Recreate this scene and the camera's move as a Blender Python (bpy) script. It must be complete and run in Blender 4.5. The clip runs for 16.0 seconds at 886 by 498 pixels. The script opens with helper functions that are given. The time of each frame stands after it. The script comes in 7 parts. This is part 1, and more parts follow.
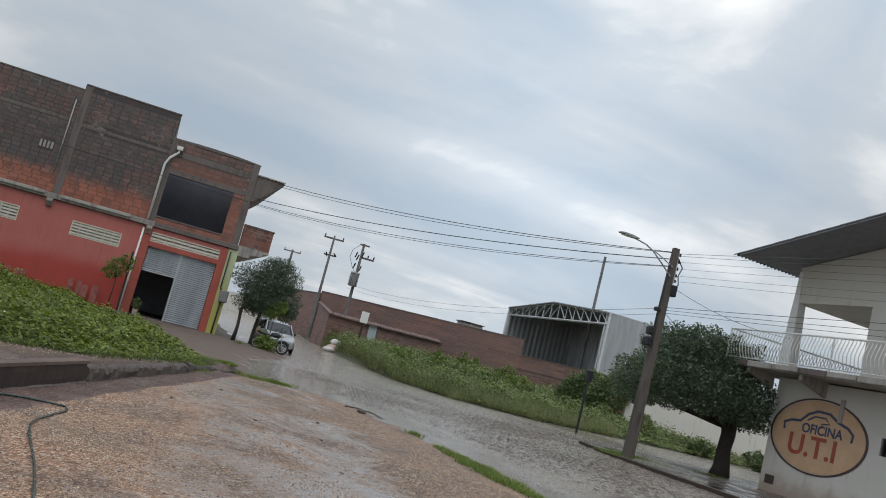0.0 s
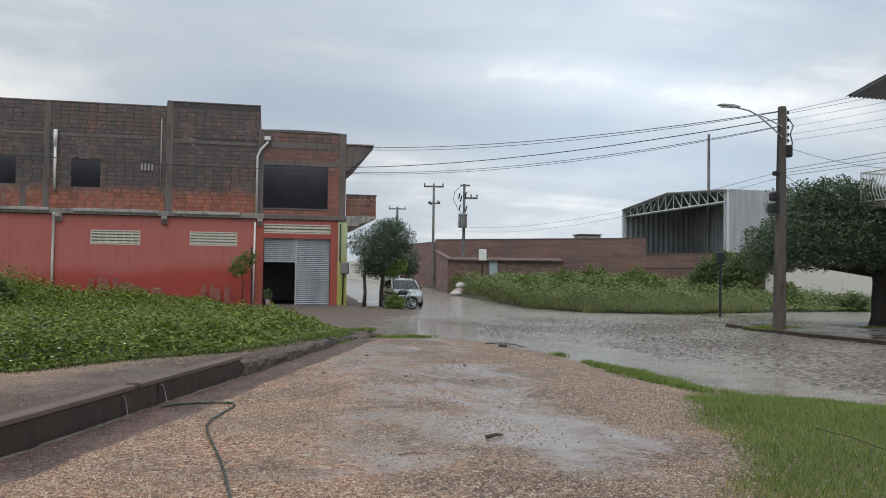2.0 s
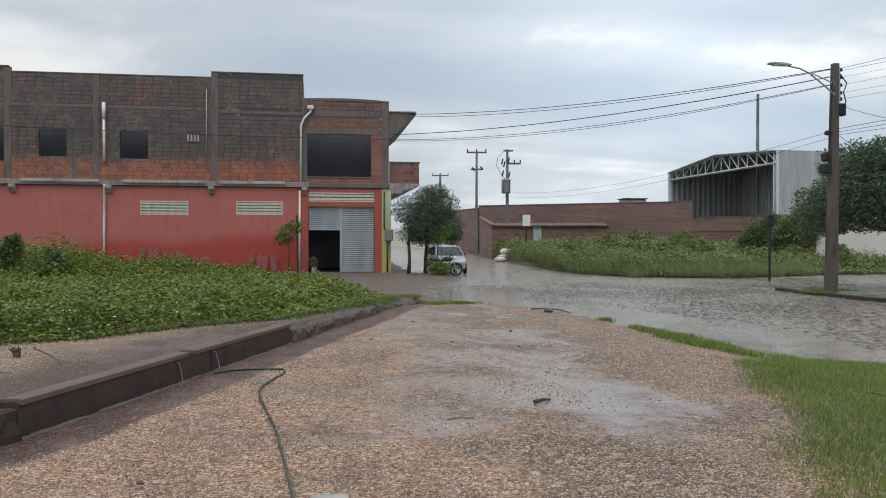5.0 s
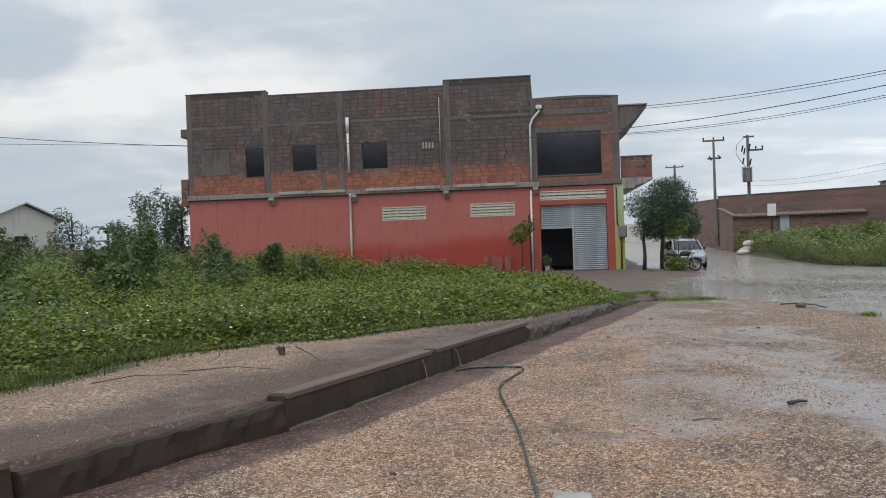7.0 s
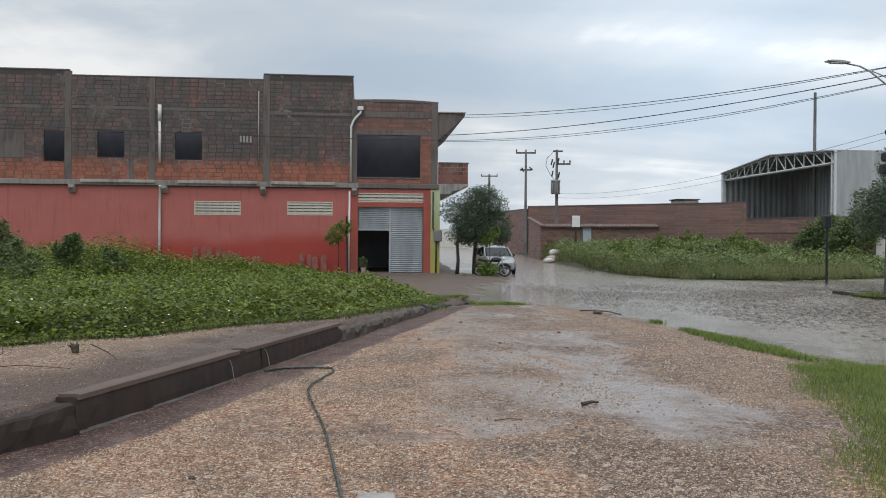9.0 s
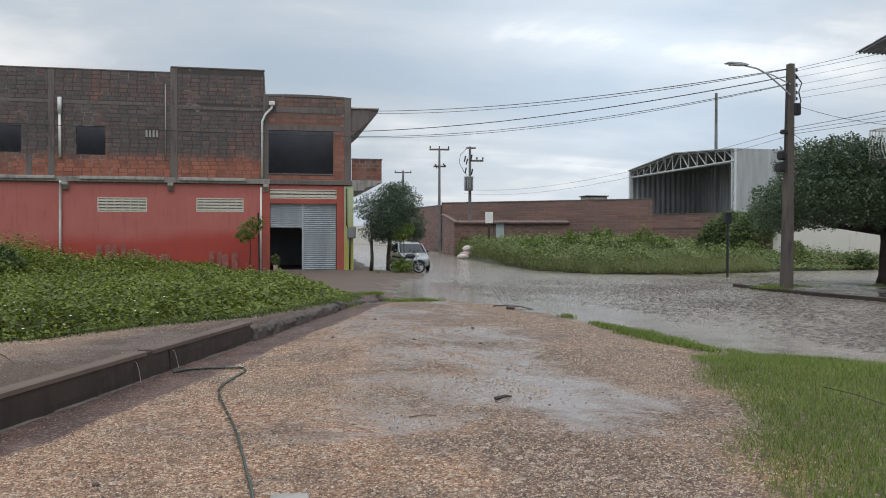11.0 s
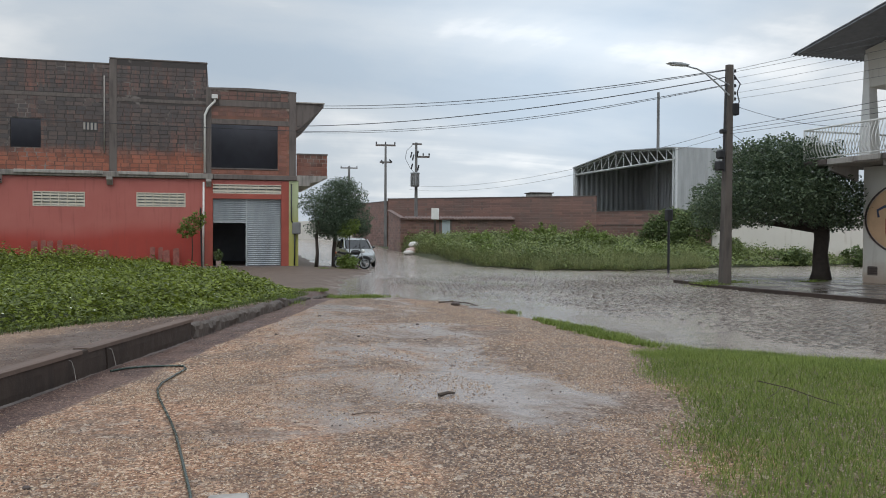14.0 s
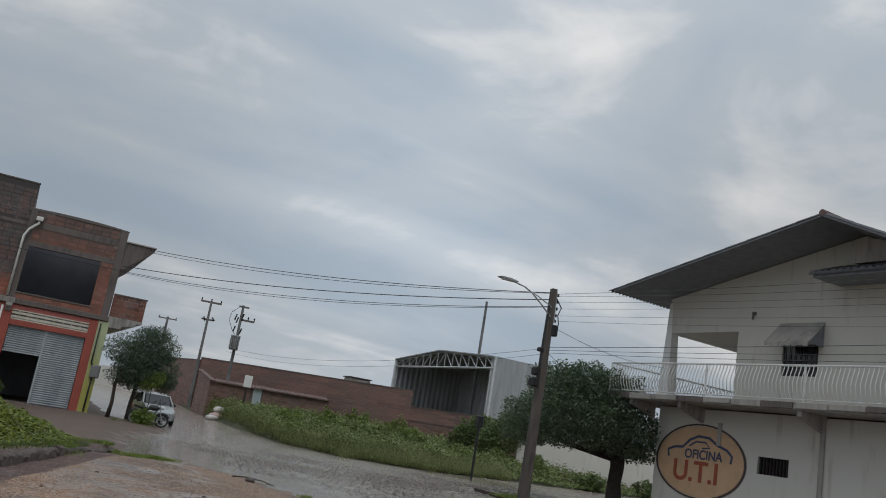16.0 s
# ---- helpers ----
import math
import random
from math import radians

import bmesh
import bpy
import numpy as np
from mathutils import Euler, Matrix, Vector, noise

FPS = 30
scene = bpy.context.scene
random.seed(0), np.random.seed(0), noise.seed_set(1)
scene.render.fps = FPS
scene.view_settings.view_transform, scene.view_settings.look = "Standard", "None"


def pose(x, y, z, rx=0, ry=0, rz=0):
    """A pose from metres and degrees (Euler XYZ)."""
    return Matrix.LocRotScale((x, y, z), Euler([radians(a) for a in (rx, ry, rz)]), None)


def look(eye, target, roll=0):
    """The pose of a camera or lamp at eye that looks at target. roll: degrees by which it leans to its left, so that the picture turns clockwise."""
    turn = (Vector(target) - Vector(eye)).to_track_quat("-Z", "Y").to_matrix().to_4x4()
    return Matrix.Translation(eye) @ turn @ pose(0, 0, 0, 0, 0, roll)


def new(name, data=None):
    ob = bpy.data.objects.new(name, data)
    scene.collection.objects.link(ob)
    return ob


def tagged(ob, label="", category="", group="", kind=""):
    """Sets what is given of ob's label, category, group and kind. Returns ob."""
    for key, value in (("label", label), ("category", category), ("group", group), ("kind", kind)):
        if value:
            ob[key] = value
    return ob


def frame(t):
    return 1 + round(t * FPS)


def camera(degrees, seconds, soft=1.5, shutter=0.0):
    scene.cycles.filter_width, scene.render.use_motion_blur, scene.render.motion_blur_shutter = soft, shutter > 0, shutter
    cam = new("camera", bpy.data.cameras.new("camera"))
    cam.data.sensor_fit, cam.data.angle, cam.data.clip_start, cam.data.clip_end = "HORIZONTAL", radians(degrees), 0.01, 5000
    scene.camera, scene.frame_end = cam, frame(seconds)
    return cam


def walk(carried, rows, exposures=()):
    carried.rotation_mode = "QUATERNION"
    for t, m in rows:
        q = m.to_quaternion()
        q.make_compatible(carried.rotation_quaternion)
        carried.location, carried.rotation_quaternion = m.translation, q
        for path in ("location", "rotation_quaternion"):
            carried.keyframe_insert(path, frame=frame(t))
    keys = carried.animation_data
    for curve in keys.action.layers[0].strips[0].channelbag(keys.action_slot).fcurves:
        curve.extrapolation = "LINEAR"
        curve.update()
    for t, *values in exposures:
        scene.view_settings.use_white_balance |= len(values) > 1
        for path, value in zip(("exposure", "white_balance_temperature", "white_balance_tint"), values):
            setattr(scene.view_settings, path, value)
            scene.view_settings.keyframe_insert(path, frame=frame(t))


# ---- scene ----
cam = camera(55.36, 16.0, soft=1.0)
PATH = [
    (0.0, pose(0.033, 0.027, 1.693, 97.55, -14.40, -20.22)),
    (0.2, pose(0.033, 0.027, 1.693, 99.82, -15.80, -24.50)),
    (0.5, pose(0.033, 0.026, 1.693, 100.68, -16.29, -25.51)),
    (0.8, pose(0.033, 0.025, 1.692, 100.50, -13.11, -24.53)),
    (1.0, pose(0.032, 0.025, 1.692, 96.51, -4.53, -20.16)),
    (1.2, pose(0.026, 0.024, 1.692, 93.13, -1.95, -15.00)),
    (1.5, pose(0.016, 0.022, 1.691, 92.91, -1.55, -12.94)),
    (2.0, pose(0.009, 0.021, 1.690, 91.86, -0.80, -11.73)),
    (2.5, pose(0.004, 0.020, 1.689, 91.01, -0.89, -11.30)),
    (3.0, pose(-0.000, 0.020, 1.689, 90.51, -0.86, -10.80)),
    (5.3, pose(-0.027, 0.019, 1.69, 89.35, 0.25, -7.77)),
    (5.5, pose(-0.035, 0.018, 1.688, 89.30, 0.81, -4.80)),
    (6.0, pose(-0.043, 0.018, 1.690, 89.65, 1.50, 5.55)),
    (6.5, pose(-0.040, 0.018, 1.690, 89.70, 2.36, 8.20)),
    (7.0, pose(-0.030, 0.013, 1.689, 89.69, 1.92, 6.89)),
    (7.2, pose(-0.025, 0.011, 1.689, 89.74, 1.36, 2.15)),
    (7.5, pose(-0.018, 0.007, 1.688, 89.80, 0.54, -2.99)),
    (8.0, pose(-0.013, 0.010, 1.689, 89.70, -0.05, -4.15)),
    (8.5, pose(-0.010, 0.010, 1.691, 89.63, -0.25, -4.72)),
    (9.0, pose(-0.009, 0.009, 1.692, 89.58, -0.37, -5.47)),
    (9.2, pose(-0.006, 0.01, 1.694, 89.55, -0.35, -6.17)),
    (11.3, pose(0.0, 0.01, 1.697, 89.33, -0.1, -12.1)),
    (11.5, pose(0.002, 0.009, 1.697, 89.31, -0.10, -12.66)),
    (12.0, pose(-0.005, 0.003, 1.698, 89.28, 0.03, -13.82)),
    (12.5, pose(-0.005, -0.001, 1.698, 89.26, -0.05, -14.85)),
    (13.0, pose(0.000, 0.000, 1.700, 89.21, -0.17, -15.27)),
    (13.5, pose(0.012, 0.007, 1.702, 89.15, -0.25, -15.12)),
    (14.0, pose(0.024, 0.013, 1.704, 89.10, -0.27, -14.92)),
    (14.5, pose(0.028, 0.014, 1.706, 89.13, -0.25, -14.75)),
    (15.0, pose(0.027, 0.015, 1.709, 94.35, -5.74, -19.79)),
    (15.2, pose(0.028, 0.017, 1.710, 98.57, -9.02, -24.37)),
    (15.5, pose(0.029, 0.019, 1.710, 103.17, -11.54, -29.59)),
    (16.0, pose(0.032, 0.031, 1.710, 102.59, -9.32, -27.65)),
]
walk(cam, PATH, exposures=((0.0, 0.0), (0.5, -0.35), (1.0, -0.33), (1.5, 0.03), (3.0, 0.2), (14.5, 0.18), (15.0, 0.08), (15.5, -0.26), (16.0, -0.44)))

# ---- sky, sun, exposure ----
SUN_YAW, SUN_EL = radians(205), radians(56)
world = bpy.data.worlds.new("world")
scene.world = world
world.use_nodes = True
wn, wl = world.node_tree.nodes, world.node_tree.links
wn.clear()
w_out = wn.new("ShaderNodeOutputWorld")
w_bg = wn.new("ShaderNodeBackground")
w_sky = wn.new("ShaderNodeTexSky")
w_sky.sky_type, w_sky.sun_disc = "NISHITA", False
w_sky.sun_elevation, w_sky.sun_rotation = SUN_EL, SUN_YAW
w_sky.air_density, w_sky.dust_density = 1.0, 2.0
w_tc = wn.new("ShaderNodeTexCoord")
w_sep = wn.new("ShaderNodeSeparateXYZ")
wl.new(w_tc.outputs["Generated"], w_sep.inputs[0])


def wmath(op, a, b=None, clamp=False):
    n = wn.new("ShaderNodeMath")
    n.operation, n.use_clamp = op, clamp
    for k, v in enumerate((a, b)):
        if v is None:
            continue
        if isinstance(v, (int, float)):
            n.inputs[k].default_value = v
        else:
            wl.new(v, n.inputs[k])
    return n.outputs[0]


# clouds lie on a flat layer: the direction divided by its height
zc = wmath("ADD", wmath("MAXIMUM", w_sep.outputs[2], 0.0), 0.16)
cx, cy = wmath("DIVIDE", w_sep.outputs[0], zc), wmath("DIVIDE", w_sep.outputs[1], zc)
w_cmb = wn.new("ShaderNodeCombineXYZ")
wl.new(cx, w_cmb.inputs[0]), wl.new(cy, w_cmb.inputs[1])
w_map = wn.new("ShaderNodeMapping")
w_map.inputs["Rotation"].default_value = (0, 0, radians(52))
w_map.inputs["Scale"].default_value = (0.34, 1.0, 1.0)
w_map.inputs["Location"].default_value = (0.7, 2.3, 0)
wl.new(w_cmb.outputs[0], w_map.inputs[0])
w_noise = wn.new("ShaderNodeTexNoise")
w_noise.inputs["Scale"].default_value, w_noise.inputs["Detail"].default_value = 0.95, 7.0
w_noise.inputs["Roughness"].default_value, w_noise.inputs["Distortion"].default_value = 0.5, 0.5
wl.new(w_map.outputs[0], w_noise.inputs["Vector"])
w_puff = wn.new("ShaderNodeTexNoise")
w_puff.inputs["Scale"].default_value, w_puff.inputs["Detail"].default_value = 3.2, 8.0
w_puff.inputs["Roughness"].default_value, w_puff.inputs["Distortion"].default_value = 0.52, 0.3
w_pm = wn.new("ShaderNodeMapping")
w_pm.inputs["Scale"].default_value, w_pm.inputs["Location"].default_value = (1.0, 1.0, 2.4), (0.3, 0.1, 0.4)
wl.new(w_tc.outputs["Generated"], w_pm.inputs[0]), wl.new(w_pm.outputs[0], w_puff.inputs["Vector"])
w_cloud = wmath("ADD", wmath("MULTIPLY", w_noise.outputs[0], 0.5), wmath("MULTIPLY", w_puff.outputs[0], 0.5))
w_ramp = wn.new("ShaderNodeValToRGB")
w_ramp.color_ramp.elements[0].position, w_ramp.color_ramp.elements[0].color = 0.40, (5.0, 5.95, 7.0, 1)
w_ramp.color_ramp.elements[1].position, w_ramp.color_ramp.elements[1].color = 0.61, (9.8, 9.9, 9.9, 1)
mid = w_ramp.color_ramp.elements.new(0.52)
mid.color = (6.2, 6.85, 7.5, 1)
wl.new(w_cloud, w_ramp.inputs[0])
# the cloud is thinner low over the shed
w_dot = wn.new("ShaderNodeVectorMath")
w_dot.operation = "DOT_PRODUCT"
w_dot.inputs[1].default_value = (0.40, 0.89, 0.21)
wl.new(w_tc.outputs["Generated"], w_dot.inputs[0])
glow = wmath("MULTIPLY", wmath("POWER", wmath("MAXIMUM", w_dot.outputs["Value"], 0.0), 34.0), 0.42)
glow = wmath("MULTIPLY", glow, wmath("MULTIPLY", w_noise.outputs[0], 2.0))
w_gain = wn.new("ShaderNodeVectorMath")
w_gain.operation = "SCALE"
wl.new(w_ramp.outputs[0], w_gain.inputs[0])
# an overcast sky is brightest overhead
over = wmath("MULTIPLY", wmath("POWER", wmath("MAXIMUM", w_sep.outputs[2], 0.0), 2.0), 1.5)
low = wmath("MULTIPLY", wmath("POWER", wmath("SUBTRACT", 1.0, wmath("MAXIMUM", w_sep.outputs[2], 0.0)), 9.0), 0.08)
wl.new(wmath("ADD", wmath("ADD", wmath("ADD", glow, over), low), 0.86), w_gain.inputs["Scale"])
w_mix = wn.new("ShaderNodeMix")
w_mix.data_type = "RGBA"
w_mix.inputs["Factor"].default_value = 0.95
wl.new(w_sky.outputs[0], w_mix.inputs["A"]), wl.new(w_gain.outputs[0], w_mix.inputs["B"])
wl.new(w_mix.outputs["Result"], w_bg.inputs[0])
w_bg.inputs[1].default_value = 0.085
wl.new(w_bg.outputs[0], w_out.inputs[0])
sun = new("sun", bpy.data.lights.new("sun", "SUN"))
sun.data.energy, sun.data.angle, sun.data.color = 0.8, radians(40), (1.0, 0.97, 0.93)
sun.matrix_world = look((60 * math.sin(SUN_YAW), 60 * math.cos(SUN_YAW), 60 * math.tan(SUN_EL)), (0, 0, 0))
scene.view_settings.exposure = 0.0


# ---- materials ----
class Nodes:
    """A small builder for one material's node tree."""

    def __init__(self, name, rough=0.7, metal=0.0):
        self.m = bpy.data.materials.new(name)
        self.m.use_nodes = True
        self.t = self.m.node_tree
        self.b = self.t.nodes["Principled BSDF"]
        self.b.inputs["Roughness"].default_value, self.b.inputs["Metallic"].default_value = rough, metal
        self.pos = self.node("ShaderNodeNewGeometry").outputs["Position"]

    def node(self, kind):
        return self.t.nodes.new(kind)

    def put(self, value, socket):
        if isinstance(value, (int, float)):
            socket.default_value = value
        elif isinstance(value, tuple):
            socket.default_value = (*value, 1.0) if len(value) == 3 and socket.type == "RGBA" else value
        else:
            self.t.links.new(value, socket)

    def math(self, op, a, b=0.0, c=None, clamp=False):
        n = self.node("ShaderNodeMath")
        n.operation, n.use_clamp = op, clamp
        self.put(a, n.inputs[0]), self.put(b, n.inputs[1])
        if c is not None:
            self.put(c, n.inputs[2])
        return n.outputs[0]

    def xyz(self):
        n = self.node("ShaderNodeSeparateXYZ")
        self.put(self.pos, n.inputs[0])
        return n.outputs

    def scaled(self, sx, sy, sz):
        n = self.node("ShaderNodeMapping")
        n.inputs["Scale"].default_value = (sx, sy, sz)
        self.put(self.pos, n.inputs[0])
        return n.outputs[0]

    def noise(self, scale, detail=4.0, rough=0.55, vec=None, distort=0.0):
        n = self.node("ShaderNodeTexNoise")
        n.inputs["Scale"].default_value, n.inputs["Detail"].default_value = scale, detail
        n.inputs["Roughness"].default_value, n.inputs["Distortion"].default_value = rough, distort
        self.put(vec if vec is not None else self.pos, n.inputs["Vector"])
        return n.outputs[0]

    def voronoi(self, scale, vec=None, feature="F1"):
        n = self.node("ShaderNodeTexVoronoi")
        n.feature = feature
        n.inputs["Scale"].default_value = scale
        self.put(vec if vec is not None else self.pos, n.inputs["Vector"])
        return n

    def step(self, v, lo, hi):
        n = self.node("ShaderNodeMapRange")
        n.interpolation_type = "SMOOTHSTEP"
        self.put(v, n.inputs["Value"])
        n.inputs["From Min"].default_value, n.inputs["From Max"].default_value = lo, hi
        return n.outputs["Result"]

    def mix(self, f, a, b):
        n = self.node("ShaderNodeMix")
        n.data_type = "RGBA"
        self.put(f, n.inputs["Factor"]), self.put(a, n.inputs["A"]), self.put(b, n.inputs["B"])
        return n.outputs["Result"]

    def ramp(self, v, *stops):
        n = self.node("ShaderNodeValToRGB")
        e = n.color_ramp.elements
        while len(e) < len(stops):
            e.new(0.5)
        for k, (p, c) in enumerate(stops):
            e[k].position, e[k].color = p, (*c, 1)
        self.put(v, n.inputs[0])
        return n.outputs[0]

    def bump(self, h, strength=0.4, dist=0.02):
        n = self.node("ShaderNodeBump")
        n.inputs["Strength"].default_value, n.inputs["Distance"].default_value = strength, dist
        self.put(h, n.inputs["Height"])
        self.put(n.outputs[0], self.b.inputs["Normal"])

    def done(self, color=None, rough=None):
        if color is not None:
            self.put(color, self.b.inputs["Base Color"])
        if rough is not None:
            self.put(rough, self.b.inputs["Roughness"])
        return self.m


def plain(name, c, rough=0.6, metal=0.0, vary=0.18, scale=2.5, bump=0.15, fine=40.0):
    """Paint, metal or plastic with soft blotches, fine grain and slight relief."""
    k = Nodes(name, rough, metal)
    big, small = k.noise(scale, 5), k.noise(fine, 3)
    f = k.math("ADD", k.math("MULTIPLY", big, 0.7), k.math("MULTIPLY", small, 0.3))
    dark, light = tuple(v * (1 - vary) for v in c), tuple(min(1, v * (1 + vary)) for v in c)
    if bump:
        k.bump(small, bump, 0.004)
    return k.done(k.ramp(f, (0.3, dark), (0.7, light)), k.math("MULTIPLY_ADD", big, 0.25, rough - 0.12, clamp=True))


def leafy(name, dark, light, rough=0.5, gloss=0.25):
    """Foliage: each leaf has a tint of its own and lets light through."""
    k = Nodes(name, rough)
    r = k.node("ShaderNodeNewGeometry").outputs["Random Per Island"]
    f = k.math("ADD", k.math("MULTIPLY", r, 0.7), k.math("MULTIPLY", k.noise(0.6, 3), 0.4))
    k.b.inputs["Specular IOR Level"].default_value = gloss
    col = k.ramp(f, (0.15, dark), (0.6, tuple((a + b) / 2 for a, b in zip(dark, light))), (0.95, light))
    thin, both = k.node("ShaderNodeBsdfTranslucent"), k.node("ShaderNodeMixShader")
    k.put(col, thin.inputs["Color"])
    both.inputs[0].default_value = 0.38
    k.put(k.b.outputs[0], both.inputs[1]), k.put(thin.outputs[0], both.inputs[2])
    k.put(both.outputs[0], k.t.nodes["Material Output"].inputs["Surface"])
    return k.done(col)


def brickwork(name, low, high, wet, zmin, zmax, joint=(0.25, 0.21, 0.185)):
    """Hollow clay blocks with smeared mortar, black weathering above and fresh clay below."""
    k = Nodes(name, 0.75)
    x, y, z = k.xyz()
    c = k.node("ShaderNodeCombineXYZ")
    k.put(k.math("ADD", x, y), c.inputs[0]), k.put(z, c.inputs[1])
    b = k.node("ShaderNodeTexBrick")
    b.inputs["Scale"].default_value = 1.0
    b.inputs["Brick Width"].default_value, b.inputs["Row Height"].default_value = 0.3, 0.2
    b.inputs["Mortar Size"].default_value, b.inputs["Mortar Smooth"].default_value = 0.018, 0.3
    b.inputs["Bias"].default_value = -0.1
    b.inputs["Color1"].default_value, b.inputs["Color2"].default_value = (0, 0, 0, 1), (1, 1, 1, 1)
    k.put(c.outputs[0], b.inputs["Vector"])
    patch, stain = k.noise(0.5, 5), k.noise(1.4, 6, vec=k.scaled(1.0, 1.0, 0.45))
    h = k.math("ADD", k.step(z, zmin, zmax), k.math("MULTIPLY", k.math("SUBTRACT", stain, 0.5), 1.5), clamp=True)
    clay = k.mix(b.outputs["Color"], low, tuple(v * 0.45 for v in low))
    dark = k.mix(b.outputs["Color"], high, wet)
    body = k.mix(h, clay, dark)
    body = k.mix(k.math("MULTIPLY", k.step(patch, 0.5, 0.72), 0.55), body, tuple(v * 0.8 for v in joint))
    col = k.mix(k.math("MULTIPLY", b.outputs["Fac"], k.step(k.noise(1.1, 4), 0.42, 0.6)), body, k.mix(h, joint, tuple(v * 0.72 for v in joint)))
    k.bump(k.math("ADD", k.math("MULTIPLY", b.outputs["Fac"], -1.0), k.math("MULTIPLY", k.noise(18, 4), 0.5)), 0.6, 0.02)
    return k.done(col, k.math("MULTIPLY_ADD", stain, 0.4, 0.4))


def concrete(name, c, rough=0.75, streak=0.5):
    k = Nodes(name, rough)
    runs = k.noise(3.0, 6, vec=k.scaled(2.0, 2.0, 0.3))
    big, small = k.noise(0.8, 4), k.noise(35, 3)
    f = k.math("ADD", k.math("MULTIPLY", runs, streak), k.math("MULTIPLY", big, 1 - streak))
    k.bump(k.math("ADD", small, k.math("MULTIPLY", k.noise(6, 4), 1.5)), 0.35, 0.01)
    return k.done(k.ramp(f, (0.32, tuple(v * 0.45 for v in c)), (0.5, c), (0.72, tuple(min(1, v * 1.25) for v in c))), k.math("MULTIPLY_ADD", big, 0.5, rough - 0.3))


M = {}
M["brick"] = brickwork("weathered_brick", (0.31, 0.105, 0.058), (0.135, 0.075, 0.056), (0.045, 0.034, 0.032), 5.25, 6.35)
M["brick_red"] = brickwork("red_brick", (0.23, 0.088, 0.06), (0.19, 0.083, 0.062), (0.11, 0.058, 0.047), 6.5, 10.5)
M["brick_far"] = brickwork("wall_brick", (0.23, 0.125, 0.10), (0.24, 0.135, 0.11), (0.165, 0.105, 0.09), 1.0, 5.0, (0.20, 0.145, 0.125))
M["concrete"] = concrete("stained_concrete", (0.14, 0.115, 0.104))
M["concrete_pale"] = concrete("pale_concrete", (0.36, 0.33, 0.30))
# the kerb body has a much darker base colour than its top strips
M["kerb"] = concrete("dark_kerb_concrete", (0.046, 0.031, 0.024), 0.95, 0.5)
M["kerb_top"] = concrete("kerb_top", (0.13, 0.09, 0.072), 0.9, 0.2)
M["stone"] = concrete("rough_stone", (0.085, 0.066, 0.055), 0.8, 0.3)
M["pole"] = concrete("pole_concrete", (0.105, 0.088, 0.076), 0.8, 0.6)
M["ledge"] = concrete("ledge_concrete", (0.25, 0.225, 0.20), 0.75, 0.6)
M["vent"] = plain("cream_vent_blocks", (0.60, 0.55, 0.46), 0.7, 0, 0.15, 4.0)
M["room"] = plain("bare_room_plaster", (0.13, 0.135, 0.16), 0.85, 0, 0.2, 1.2)
M["panel"] = concrete("pinkish_white_render", (0.60, 0.54, 0.50), 0.8, 0.5)
M["pole_far"] = concrete("grey_pole_concrete", (0.17, 0.165, 0.16), 0.75, 0.5)
M["white"] = plain("white_paint", (0.78, 0.77, 0.74), 0.5, 0, 0.08, 3.0)
M["pvc"] = plain("white_plastic_pipe", (0.72, 0.70, 0.66), 0.4, 0, 0.1, 4.0)
M["black"] = plain("black_plastic", (0.018, 0.018, 0.02), 0.5, 0, 0.2)
M["rubber"] = plain("tyre_rubber", (0.02, 0.02, 0.021), 0.8, 0, 0.2)
M["dark"] = plain("shaded_interior_plaster", (0.36, 0.38, 0.41), 0.9, 0, 0.15)
M["steel"] = plain("galvanised_steel", (0.45, 0.47, 0.48), 0.45, 0.6, 0.15)
M["truss"] = plain("white_truss_paint", (0.62, 0.63, 0.63), 0.5, 0, 0.12)
M["wire"] = plain("cable", (0.045, 0.045, 0.05), 0.5, 0, 0.1, bump=0)
M["bark"] = plain("bark", (0.05, 0.038, 0.03), 0.85, 0, 0.4, 6.0, 0.8, 30)
M["twig"] = plain("dry_twig", (0.07, 0.05, 0.038), 0.8, 0, 0.35, 9.0, 0.5)
M["fence_wood"] = plain("weathered_red_boards", (0.28, 0.105, 0.085), 0.9, 0, 0.35, 5.0, 0.5)
M["hose"] = plain("wet_green_hose", (0.025, 0.045, 0.035), 0.25, 0, 0.25, 8.0)
M["leaf_tree"] = leafy("tree_leaves", (0.055, 0.085, 0.06), (0.16, 0.21, 0.13))
M["leaf_ficus"] = leafy("ficus_leaves", (0.05, 0.08, 0.05), (0.17, 0.22, 0.12), 0.4, 0.4)
M["leaf_creeper"] = leafy("creeper_leaves", (0.04, 0.062, 0.01), (0.275, 0.325, 0.05), 0.42, 0.32)
M["grass_low"] = leafy("short_dark_grass", (0.045, 0.07, 0.018), (0.165, 0.20, 0.055), 0.5)
M["leaf_verge"] = leafy("verge_leaves", (0.085, 0.12, 0.04), (0.30, 0.35, 0.12), 0.45, 0.4)
M["leaf_bush"] = leafy("bush_leaves", (0.065, 0.095, 0.04), (0.22, 0.28, 0.11), 0.5)
M["leaf_young"] = leafy("young_leaves", (0.09, 0.14, 0.03), (0.26, 0.33, 0.09), 0.5)
M["leaf_pale"] = leafy("pale_tree_leaves", (0.05, 0.07, 0.045), (0.13, 0.16, 0.09), 0.6)
M["grass"] = leafy("grass_blades", (0.08, 0.125, 0.024), (0.27, 0.33, 0.08), 0.5)
M["weeds"] = leafy("tall_weeds", (0.12, 0.15, 0.06), (0.36, 0.37, 0.17), 0.55)
